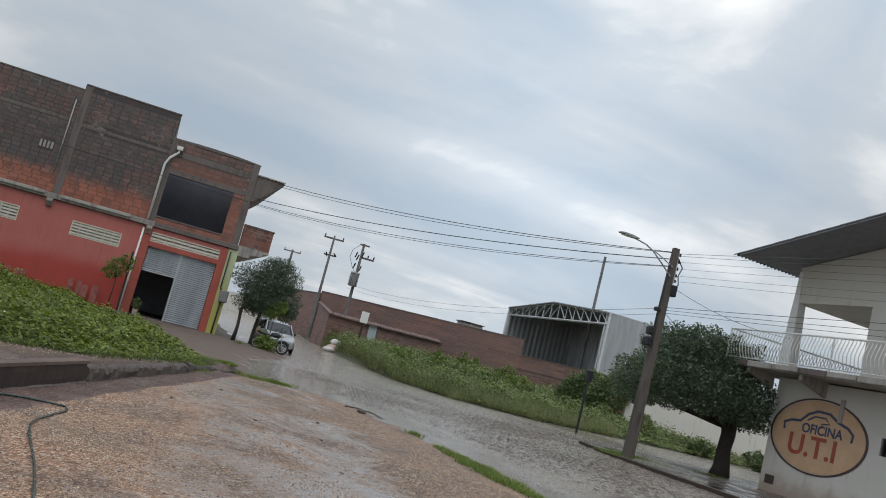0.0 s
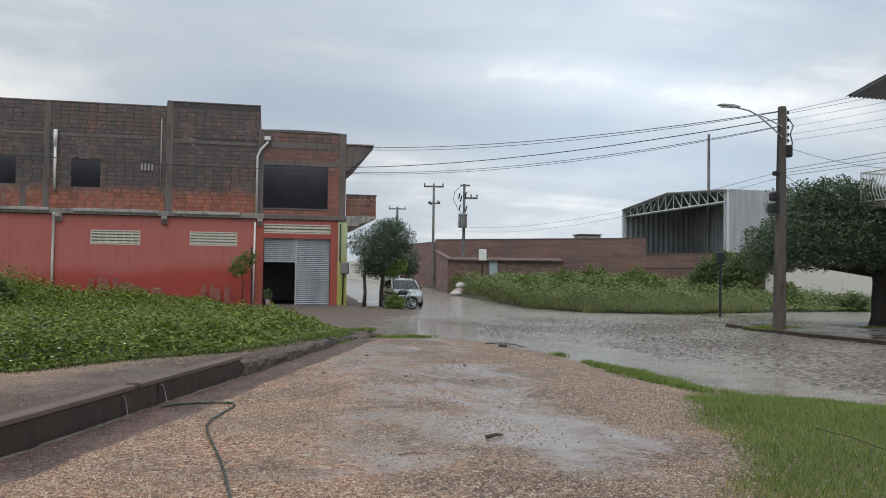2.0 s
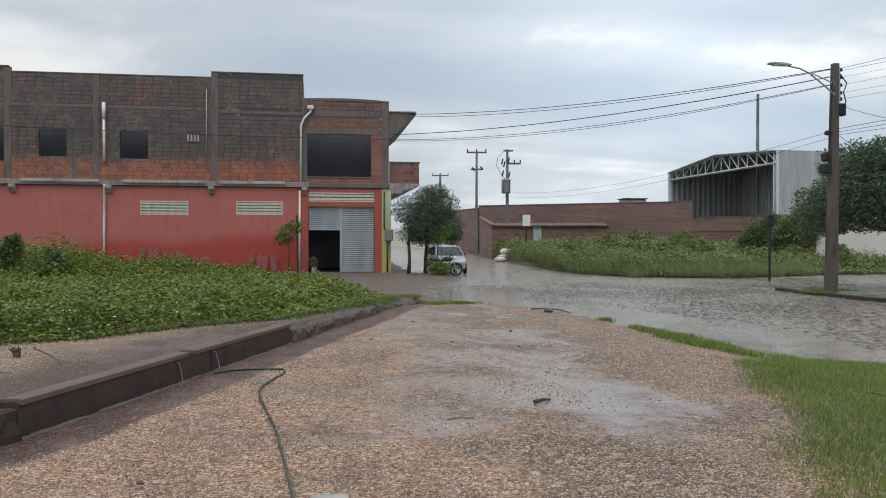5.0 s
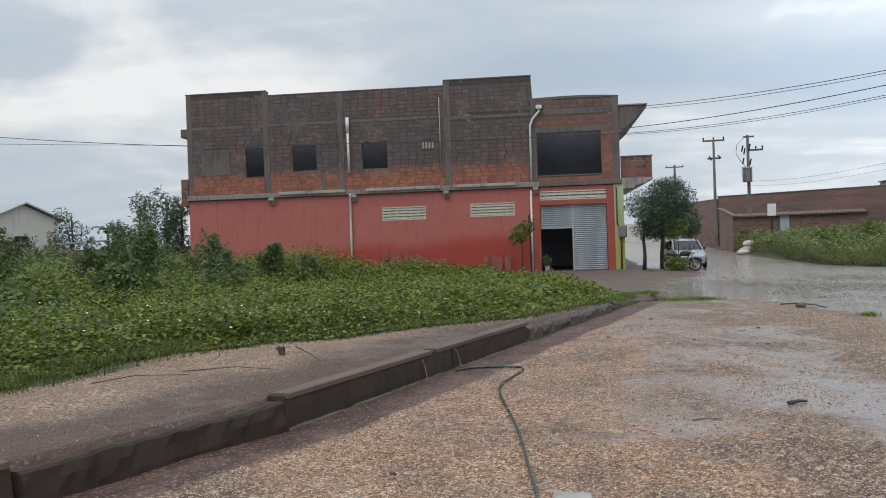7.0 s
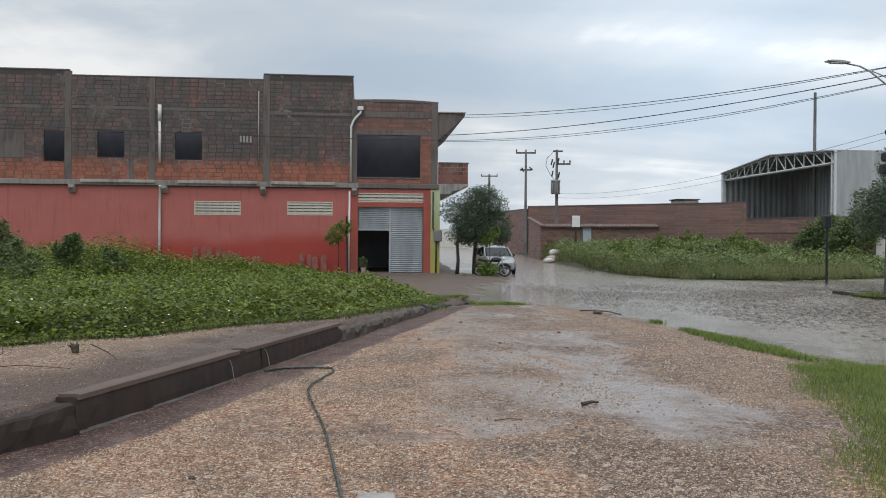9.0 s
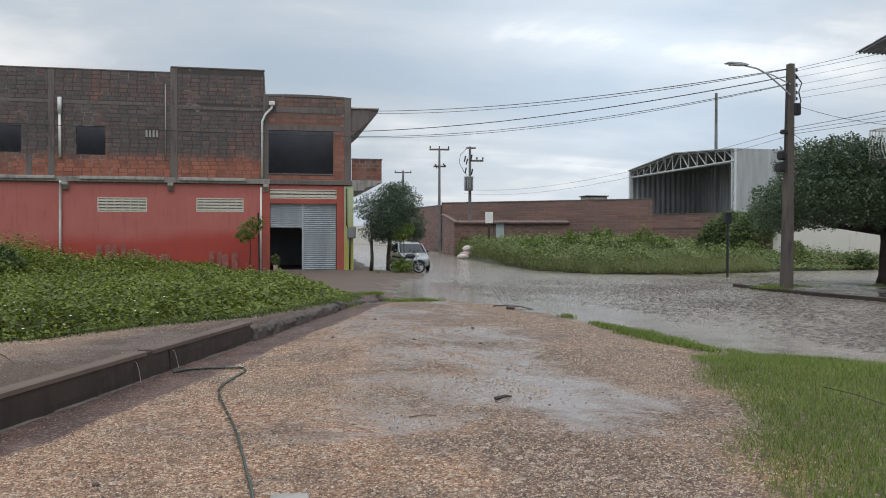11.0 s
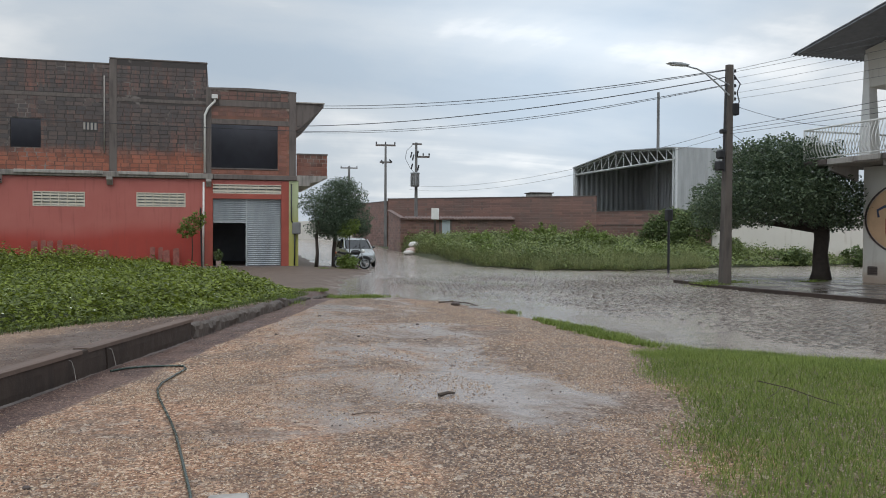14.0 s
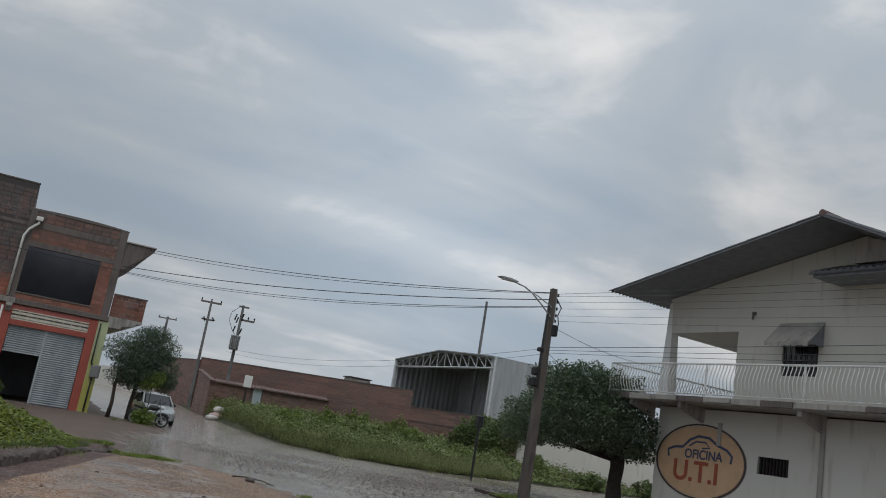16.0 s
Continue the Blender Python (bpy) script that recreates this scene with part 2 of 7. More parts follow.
M["flower"] = plain("pale_petals", (0.75, 0.76, 0.6), 0.6, 0, 0.1, bump=0)
M["tile_roof"] = plain("dark_wet_roof_tile", (0.09, 0.088, 0.095), 0.6, 0, 0.35, 3.0, 0.4)
M["clay_tile"] = plain("weathered_clay_tile", (0.15, 0.095, 0.08), 0.7, 0, 0.35, 3.0, 0.4)
M["soffit"] = plain("dark_soffit_sheet", (0.20, 0.205, 0.225), 0.7, 0, 0.25, 4.0)
M["glass"] = plain("dark_car_glass", (0.012, 0.014, 0.016), 0.06, 0, 0.1, bump=0)
M["silver"] = plain("silver_car_paint", (0.42, 0.43, 0.43), 0.3, 0.6, 0.05, 2.0, 0)
M["lamp_glass"] = plain("headlight_glass", (0.75, 0.75, 0.72), 0.08, 0, 0.05, bump=0)
M["plate"] = plain("number_plate", (0.7, 0.72, 0.75), 0.4, 0, 0.05, bump=0)
M["blue"] = plain("blue_plate_band", (0.02, 0.05, 0.25), 0.4, 0, 0.05, bump=0)
M["bag"] = plain("white_plastic_sack", (0.6, 0.57, 0.54), 0.5, 0, 0.15, 5.0, 0.4)
M["bag_pink"] = plain("pinkish_sack", (0.5, 0.36, 0.33), 0.5, 0, 0.2, 5.0, 0.4)
M["debris"] = plain("wet_rubble", (0.07, 0.05, 0.042), 0.6, 0, 0.4, 8.0, 0.5)
M["orange_trim"] = plain("orange_red_trim_paint", (0.36, 0.08, 0.055), 0.5, 0, 0.18, 1.5)
M["sign_tan"] = plain("tan_sign_paint", (0.62, 0.40, 0.24), 0.6, 0, 0.14, 2.0)
M["sign_dark"] = plain("dark_sign_outline", (0.09, 0.06, 0.055), 0.6, 0, 0.2)
M["sign_navy"] = plain("navy_sign_paint", (0.06, 0.075, 0.13), 0.6, 0, 0.2)
M["sign_red"] = plain("brown_red_sign_paint", (0.36, 0.085, 0.05), 0.6, 0, 0.2)
M["mirror"] = plain("grey_meter_box", (0.22, 0.22, 0.22), 0.4, 0, 0.2)


def red_wall():
    """Faded red paint, deeper below a wavy line, with rain runs."""
    k = Nodes("faded_red_paint", 0.55)
    x, y, z = k.xyz()
    wave = k.math("ADD", z, k.math("MULTIPLY", k.math("SUBTRACT", k.noise(0.22, 3), 0.5), 1.6))
    wave = k.math("ADD", wave, k.math("MULTIPLY", k.math("ADD", x, 6.0), -0.075))
    runs = k.noise(2.5, 5, vec=k.scaled(3.0, 1.0, 0.25))
    upper = k.mix(k.noise(0.9, 4), (0.40, 0.105, 0.085), (0.48, 0.15, 0.125))
    lower = k.mix(k.noise(1.3, 5), (0.33, 0.04, 0.028), (0.42, 0.06, 0.04))
    col = k.mix(k.step(wave, 1.5, 2.3), lower, upper)
    col = k.mix(k.math("MULTIPLY", k.step(runs, 0.52, 0.75), 0.35), col, (0.22, 0.06, 0.05))
    k.bump(k.noise(20, 4), 0.2, 0.006)
    return k.done(col, k.math("MULTIPLY_ADD", runs, 0.3, 0.38))


def green_wall():
    k = Nodes("yellow_green_paint", 0.6)
    x, y, z = k.xyz()
    f = k.step(k.math("ADD", z, k.math("MULTIPLY", k.noise(1.5, 4), 2.0)), 2.0, 4.6)
    return k.done(k.mix(f, (0.42, 0.40, 0.10), (0.50, 0.55, 0.32)))


def cream_wall():
    """Off-white plaster with brown rain stains and dirt splashed up at the foot."""
    k = Nodes("cream_plaster", 0.7)
    x, y, z = k.xyz()
    runs = k.noise(2.2, 6, vec=k.scaled(1.4, 1.4, 0.22))
    col = k.mix(k.noise(0.7, 4), (0.60, 0.565, 0.50), (0.68, 0.645, 0.59))
    col = k.mix(k.math("MULTIPLY", k.step(runs, 0.55, 0.78), 0.55), col, (0.36, 0.30, 0.235))
    foot = k.math("SUBTRACT", 1.0, k.step(k.math("ADD", z, k.math("MULTIPLY", k.noise(1.8, 5), -1.0)), -0.35, 0.55))
    col = k.mix(k.math("MULTIPLY", foot, 0.7), col, (0.33, 0.22, 0.15))
    k.bump(k.noise(25, 4), 0.2, 0.006)
    return k.done(col)


def corrugated(name, c1, c2, metal=0.3):
    k = Nodes(name, 0.45, metal)
    runs = k.noise(1.6, 5, vec=k.scaled(1.5, 1.5, 0.3))
    return k.done(k.ramp(runs, (0.3, c1), (0.7, c2)))


M["red"], M["green"], M["cream"] = red_wall(), green_wall(), cream_wall()
M["shutter"] = corrugated("grey_shutter_steel", (0.25, 0.275, 0.29), (0.36, 0.385, 0.40))
M["sheet"] = corrugated("white_sheet_metal", (0.34, 0.35, 0.35), (0.47, 0.48, 0.48))
M["sheet_in"] = corrugated("grey_sheet_metal", (0.34, 0.345, 0.355), (0.46, 0.465, 0.475))


def ground_mat():
    """Gravel lot, wet concrete gutter beside the kerb, and sandy dirt, with shallow puddles."""
    k = Nodes("wet_gravel_and_dirt", 0.6)
    x, y, z = k.xyz()
    s = k.math("ADD", k.math("SUBTRACT", x, k.math("MULTIPLY", y, 0.32)), 4.506)
    s = k.math("ADD", s, k.math("MULTIPLY", k.math("MAXIMUM", k.math("SUBTRACT", 7.0, y), 0.0), 0.16))
    sn = k.math("ADD", s, k.math("MULTIPLY", k.math("SUBTRACT", k.noise(1.3, 6, 0.65), 0.5), 0.22))
    pebble, pebble2, grit = k.voronoi(46.0), k.voronoi(17.0), k.voronoi(110.0)
    mid_n = k.noise(2.0, 6)

    def tint(v):
        n = k.node("ShaderNodeSeparateColor")
        k.put(v.outputs["Color"], n.inputs[0])
        return n.outputs
    st, st2, gr = tint(pebble), tint(pebble2), tint(grit)
    grav = k.ramp(st[0], (0.05, (0.13, 0.06, 0.036)), (0.35, (0.33, 0.175, 0.10)), (0.7, (0.47, 0.275, 0.17)), (0.98, (0.70, 0.53, 0.39)))
    damp = k.ramp(st[1], (0.1, (0.07, 0.043, 0.032)), (0.6, (0.20, 0.125, 0.085)), (0.97, (0.46, 0.36, 0.28)))
    east = k.math("MULTIPLY", k.step(k.math("SUBTRACT", x, k.math("MULTIPLY", y, 0.1)), -0.8, 1.6), 0.12)
    grav = k.mix(k.step(k.math("ADD", k.noise(0.7, 7, 0.7), east), 0.46, 0.62), grav, damp)
    grav = k.mix(k.math("MULTIPLY", k.step(st2[0], 0.86, 0.9), 0.7), grav, k.mix(st2[1], (0.08, 0.05, 0.04), (0.60, 0.50, 0.40)))
    grav = k.mix(k.math("MULTIPLY", k.step(pebble.outputs["Distance"], 0.35, 0.7), 0.5), grav, (0.06, 0.035, 0.025))
    grav = k.mix(k.math("MULTIPLY", k.step(k.noise(1.5, 7, 0.7), 0.55, 0.64), 0.6), grav, (0.085, 0.054, 0.042))
    # smooth wet mud with a thin film of water lies over the middle of the lot
    pud = k.noise(0.62, 9, 0.72, vec=k.scaled(0.8, 0.62, 1.0), distort=0.5)
    mid_x = k.math("ABSOLUTE", k.math("SUBTRACT", x, k.math("MULTIPLY_ADD", y, 0.09, 1.2)))
    hollow = k.math("SUBTRACT", 1.0, k.step(mid_x, 0.6, 2.9))
    hollow = k.math("MULTIPLY", hollow, k.step(y, 4.6, 7.5))
    pm = k.step(k.math("ADD", pud, k.math("MULTIPLY_ADD", hollow, 0.20, -0.13)), 0.48, 0.64)
    film = k.mix(gr[0], (0.15, 0.113, 0.094), (0.33, 0.265, 0.225))
    film = k.mix(k.math("MULTIPLY", k.step(st[2], 0.9, 0.94), 0.7), film, (0.07, 0.047, 0.038))
    grav = k.mix(k.math("MULTIPLY", pm, 0.85), grav, film)
    gut = k.mix(k.step(mid_n, 0.4, 0.65), (0.07, 0.041, 0.034), (0.13, 0.077, 0.062))
    gut = k.mix(k.math("MULTIPLY", k.step(st[0], 0.72, 0.8), 0.55), gut, k.mix(st[1], (0.16, 0.10, 0.08), (0.36, 0.26, 0.21)))
    gut = k.mix(k.math("MULTIPLY", k.step(gr[1], 0.8, 0.85), 0.5), gut, (0.045, 0.028, 0.022))
    dirt = k.ramp(st[0], (0.05, (0.10, 0.058, 0.038)), (0.5, (0.24, 0.15, 0.098)), (0.97, (0.46, 0.34, 0.245)))
    dirt = k.mix(k.math("MULTIPLY", k.step(mid_n, 0.42, 0.62), 0.6), dirt, k.mix(gr[0], (0.10, 0.063, 0.045), (0.25, 0.165, 0.12)))
    strip = k.step(k.math("ADD", s, k.math("MULTIPLY", k.noise(0.9, 6, 0.65), 1.5)), -1.1, -0.1)
    dirt = k.mix(k.math("MULTIPLY", strip, 0.85), dirt, k.mix(gr[0], (0.04, 0.026, 0.02), (0.115, 0.073, 0.056)))
    right = k.step(sn, 0.57, 0.67)
    left = k.math("SUBTRACT", 1.0, k.step(s, -0.16, -0.1))
    col = k.mix(right, gut, grav)
    col = k.mix(left, col, dirt)
    mud = k.mix(k.noise(1.2, 5), (0.085, 0.06, 0.048), (0.20, 0.15, 0.12))
    col = k.mix(k.step(y, 23.8, 25.0), col, mud)
    gut_pud = k.math("MULTIPLY", k.step(k.noise(0.9, 6, 0.65, vec=k.scaled(1.0, 0.6, 1.0)), 0.55, 0.68), 0.45)
    dirt_pud = k.math("MULTIPLY", k.math("MULTIPLY", k.step(k.noise(0.6, 6, 0.65), 0.50, 0.62), strip), 0.6)
    wet = k.math("MULTIPLY", pm, right)
    wet = k.math("MAXIMUM", wet, k.math("MULTIPLY", gut_pud, k.math("SUBTRACT", 1.0, right)))
    wetl = k.math("MULTIPLY", dirt_pud, left)
    dry = k.math("SUBTRACT", 1.0, k.math("MAXIMUM", k.math("MULTIPLY", wet, k.math("SUBTRACT", 1.0, left)), wetl))
    ro = k.math("MULTIPLY_ADD", dry, 0.3, 0.26)
    h = k.math("ADD", k.math("MULTIPLY", pebble.outputs["Distance"], -0.6), k.math("MULTIPLY", pebble2.outputs["Distance"], -0.3))
    h = k.math("MULTIPLY", h, k.math("MULTIPLY_ADD", dry, 0.88, 0.12))
    k.bump(k.math("ADD", h, k.math("MULTIPLY", k.noise(9.0, 4), 0.35)), 0.7, 0.022)
    k.put(k.math("MULTIPLY_ADD", dry, -0.34, 0.5), k.b.inputs["Specular IOR Level"])
    return k.done(col, ro)


def road_mat():
    """Shallow brown flood water, smooth near the banks and rippled over the stones."""
    k = Nodes("shallow_flood_water", 0.12)
    rip = k.noise(6.5, 5, 0.65, vec=k.scaled(0.9, 1.5, 1.0), distort=0.6)
    swell = k.noise(1.6, 3, vec=k.scaled(0.8, 1.4, 1.0))
    x, y, z = k.xyz()
    calm = k.step(k.noise(0.16, 3, vec=k.scaled(1.0, 0.7, 1.0)), 0.52, 0.66)
    bank = k.math("SUBTRACT", 1.0, k.step(k.math("ADD", x, k.math("MULTIPLY", k.noise(0.5, 4), 2.2)), 8.3, 10.2))
    bank = k.math("MULTIPLY", bank, k.math("SUBTRACT", 1.0, k.step(k.math("ADD", y, k.math("MULTIPLY", k.noise(0.4, 3), 6.0)), 34.0, 38.0)))
    calm = k.math("MAXIMUM", calm, bank)
    mud = k.mix(k.noise(0.5, 4), (0.25, 0.205, 0.17), (0.36, 0.31, 0.265))
    mud = k.mix(k.math("MULTIPLY", k.step(k.noise(2.6, 6, 0.7), 0.5, 0.62), 0.4), mud, (0.13, 0.108, 0.09))
    h = k.math("ADD", k.math("MULTIPLY", rip, 1.2), k.math("MULTIPLY", swell, 0.7))
    h = k.math("MULTIPLY", h, k.math("MULTIPLY_ADD", calm, -0.85, 1.0))
    h = k.math("ADD", h, k.math("MULTIPLY", k.noise(34, 2), 0.05))
    k.bump(h, 0.5, 0.05)
    return k.done(mud, k.math("MULTIPLY_ADD", calm, -0.05, 0.14))


def sett_mat():
    k = Nodes("wet_stone_setts", 0.3)
    tone = k.math("ADD", k.math("MULTIPLY", k.node("ShaderNodeObjectInfo").outputs["Random"], 0.5), k.math("MULTIPLY", k.node("ShaderNodeNewGeometry").outputs["Random Per Island"], 0.5))
    col = k.ramp(k.math("ADD", k.math("MULTIPLY", tone, 0.6), k.math("MULTIPLY", k.noise(14, 4), 0.4)), (0.2, (0.09, 0.077, 0.066)), (0.5, (0.17, 0.146, 0.125)), (0.8, (0.27, 0.235, 0.205)))
    k.bump(k.noise(22, 4), 0.4, 0.012)
    return k.done(col, k.math("MULTIPLY_ADD", k.noise(3, 3), 0.25, 0.06))


def block_mat(name, low, high, wet, zmin, zmax):
    """Hollow clay blocks: fresh clay below, rain-blackened above, smeared with mortar."""
    k = Nodes(name, 0.75)
    x, y, z = k.xyz()
    tone = k.math("FRACT", k.math("ADD", k.node("ShaderNodeObjectInfo").outputs["Random"], k.node("ShaderNodeNewGeometry").outputs["Random Per Island"]))
    stain, run = k.noise(0.9, 7, 0.65, vec=k.scaled(1.0, 1.0, 0.8)), k.noise(2.2, 6, 0.65, vec=k.scaled(2.2, 1.0, 0.25))
    h = k.math("ADD", k.step(z, zmin, zmax), k.math("MULTIPLY", k.math("SUBTRACT", stain, 0.5), 1.5))
    h = k.math("ADD", h, k.math("MULTIPLY", k.math("SUBTRACT", run, 0.5), 1.3), clamp=True)
    clay = k.ramp(tone, (0.0, tuple(v * 0.72 for v in low)), (0.5, low), (1.0, tuple(min(1, v * 1.12) for v in low)))
    dark = k.ramp(tone, (0.0, tuple(v * 1.2 for v in wet)), (0.6, tuple((v + w) / 2 for v, w in zip(wet, high))), (1.0, high))
    col = k.mix(h, clay, dark)
    smear = k.math("MULTIPLY", k.step(k.noise(1.3, 7, 0.7, vec=k.scaled(0.6, 1.0, 1.6)), 0.52, 0.68), k.math("MULTIPLY_ADD", h, 0.35, 0.25))
    col = k.mix(smear, col, k.mix(h, (0.24, 0.185, 0.155), (0.12, 0.105, 0.098)))
    grime = k.math("MULTIPLY", k.step(k.noise(3.2, 7, 0.75, vec=k.scaled(0.55, 1.0, 1.5)), 0.48, 0.66), 0.55)
    col = k.mix(grime, col, k.mix(h, (0.13, 0.06, 0.045), (0.062, 0.052, 0.05)))
    k.bump(k.noise(18, 4), 0.5, 0.012)
    return k.done(col, k.math("MULTIPLY_ADD", stain, 0.4, 0.45))


def mortar_mat(name, light, dark, zmin, zmax):
    k = Nodes(name, 0.85)
    x, y, z = k.xyz()
    h = k.math("ADD", k.step(z, zmin, zmax), k.math("MULTIPLY", k.math("SUBTRACT", k.noise(0.9, 6), 0.5), 1.6), clamp=True)
    fresh = k.math("MULTIPLY", k.step(k.noise(0.7, 7, 0.7), 0.54, 0.62), 0.9)
    col = k.mix(fresh, k.mix(h, tuple(v * c for v, c in zip(light, (0.78, 0.42, 0.33))), dark), k.mix(h, light, tuple(v * 0.8 for v in light)))
    k.bump(k.noise(25, 4), 0.4, 0.01)
    return k.done(col)


def pave_mat():
    k = Nodes("wet_muddy_pavement", 0.3)
    f = k.noise(0.9, 5)
    col = k.ramp(f, (0.3, (0.05, 0.042, 0.038)), (0.5, (0.10, 0.085, 0.075)), (0.7, (0.15, 0.13, 0.115)))
    k.bump(k.noise(9, 5), 0.4, 0.02)
    return k.done(col, k.ramp(k.noise(0.7, 4), (0.42, (0.08, 0.08, 0.08)), (0.6, (0.5, 0.5, 0.5))))


def soil_mat():
    k = Nodes("weedy_soil", 0.9)
    col = k.ramp(k.noise(0.7, 6), (0.3, (0.035, 0.04, 0.018)), (0.55, (0.06, 0.065, 0.028)), (0.75, (0.085, 0.07, 0.045)))
    k.bump(k.noise(5, 5), 0.6, 0.05)
    return k.done(col)


M["ground"], M["road"], M["pave"], M["soil"] = ground_mat(), road_mat(), pave_mat(), soil_mat()
M["sett"] = sett_mat()
M["block"] = block_mat("weathered_blocks", (0.36, 0.12, 0.072), (0.145, 0.107, 0.096), (0.078, 0.068, 0.067), 5.3, 6.1)
M["block_red"] = block_mat("red_blocks", (0.29, 0.115, 0.08), (0.20, 0.105, 0.085), (0.10, 0.07, 0.062), 5.0, 9.5)
M["mortar"] = mortar_mat("weathered_mortar", (0.26, 0.225, 0.205), (0.07, 0.06, 0.057), 5.25, 6.35)
M["mortar_red"] = mortar_mat("pale_mortar", (0.33, 0.27, 0.23), (0.10, 0.08, 0.07), 6.0, 9.0)


# ---- mesh helpers ----
def link_mesh(name, verts, faces, material, smooth=False):
    me = bpy.data.meshes.new(name)
    me.from_pydata([tuple(v) for v in verts], [], [tuple(f) for f in faces])
    me.materials.append(material)
    if smooth:
        me.shade_smooth()
    return new(name, me)


def quads_mesh(name, arr, material, n=4):
    """One mesh of many loose n-cornered faces; arr is (count, n, 3)."""
    arr = np.asarray(arr, dtype=np.float32)
    count = len(arr)
    me = bpy.data.meshes.new(name)
    me.vertices.add(count * n)
    me.vertices.foreach_set("co", arr.reshape(-1))
    me.loops.add(count * n)
    me.loops.foreach_set("vertex_index", np.arange(count * n, dtype=np.int32))
    me.polygons.add(count)
    me.polygons.foreach_set("loop_start", np.arange(0, count * n, n, dtype=np.int32))
    me.update(calc_edges=True)
    me.materials.append(material)
    return new(name, me)


def part(name, bm, material, parent, label="", smooth=False):
    """Links a bmesh as one mesh object under a thing or a part."""
    bmesh.ops.recalc_face_normals(bm, faces=bm.faces)
    me = bpy.data.meshes.new(name)
    bm.to_mesh(me)
    bm.free()
    me.materials.append(material)
    if smooth:
        me.shade_smooth()
    ob = new(name, me)
    if parent is not None:
        ob.parent = parent
    return tagged(ob, label)


def empty(name, m=None, label="", category="", group="", kind=""):
    ob = new(name)
    if m is not None:
        ob.matrix_basis = m
    return tagged(ob, label, category, group, kind)


def box(bm, x0, x1, y0, y1, z0, z1, bevel=0.0, m=None):
    r = bmesh.ops.create_cube(bm, size=1.0)
    vs = r["verts"]
    for v in vs:
        v.co = Vector((x0 + (v.co.x + 0.5) * (x1 - x0), y0 + (v.co.y + 0.5) * (y1 - y0), z0 + (v.co.z + 0.5) * (z1 - z0)))
    if bevel:
        es = list({e for v in vs for e in v.link_edges})
        out = bmesh.ops.bevel(bm, geom=es, offset=bevel, segments=1, affect="EDGES")
        vs = list({v for f in out["faces"] for v in f.verts} | {v for v in vs if v.is_valid})
    if m is not None:
        bmesh.ops.transform(bm, matrix=m, verts=vs)
    return bm


def boxed(x0, x1, y0, y1, z0, z1, bevel=0.0):
    return box(bmesh.new(), x0, x1, y0, y1, z0, z1, bevel)


def tube(bm, pts, radii, sides=8, caps=True):
    """A tube through points, with a radius at each."""
    pts = [Vector(p) for p in pts]
    if isinstance(radii, (int, float)):
        radii = [radii] * len(pts)
    rings, ref = [], None
    for i, p in enumerate(pts):
        d = (pts[min(i + 1, len(pts) - 1)] - pts[max(i - 1, 0)]).normalized()
        if ref is None:
            ref = Vector((0, 0, 1)) if abs(d.z) < 0.9 else Vector((1, 0, 0))
        a = d.cross(ref).normalized()
        b = a.cross(d).normalized()
        ref = b
        rings.append([bm.verts.new(p + (a * math.cos(2 * math.pi * k / sides) + b * math.sin(2 * math.pi * k / sides)) * radii[i]) for k in range(sides)])
    for r0, r1 in zip(rings, rings[1:]):
        for k in range(sides):
            bm.faces.new((r0[k], r0[(k + 1) % sides], r1[(k + 1) % sides], r1[k]))
    if caps:
        bm.faces.new(rings[0][::-1]), bm.faces.new(rings[-1])
    return bm


def prism(bm, outline, axis, a, b, m=None):
    """Extrudes a closed 2D outline along axis (0 x, 1 y, 2 z) from a to b."""
    def at(p, c):
        return {0: (c, p[0], p[1]), 1: (p[0], c, p[1]), 2: (p[0], p[1], c)}[axis]
    lo, hi = [bm.verts.new(at(p, a)) for p in outline], [bm.verts.new(at(p, b)) for p in outline]
    bm.faces.new(lo[::-1]), bm.faces.new(hi)
    n = len(outline)
    for k in range(n):
        bm.faces.new((lo[k], lo[(k + 1) % n], hi[(k + 1) % n], hi[k]))
    if m is not None:
        bmesh.ops.transform(bm, matrix=m, verts=lo + hi)
    return bm


def loft(bm, rings):
    """Skins closed rings of equal count, and caps both ends."""
    vs = [[bm.verts.new(p) for p in r] for r in rings]
    n = len(vs[0])
    for r0, r1 in zip(vs, vs[1:]):
        for k in range(n):
            bm.faces.new((r0[k], r0[(k + 1) % n], r1[(k + 1) % n], r1[k]))
    bm.faces.new(vs[0][::-1]), bm.faces.new(vs[-1])
    return bm


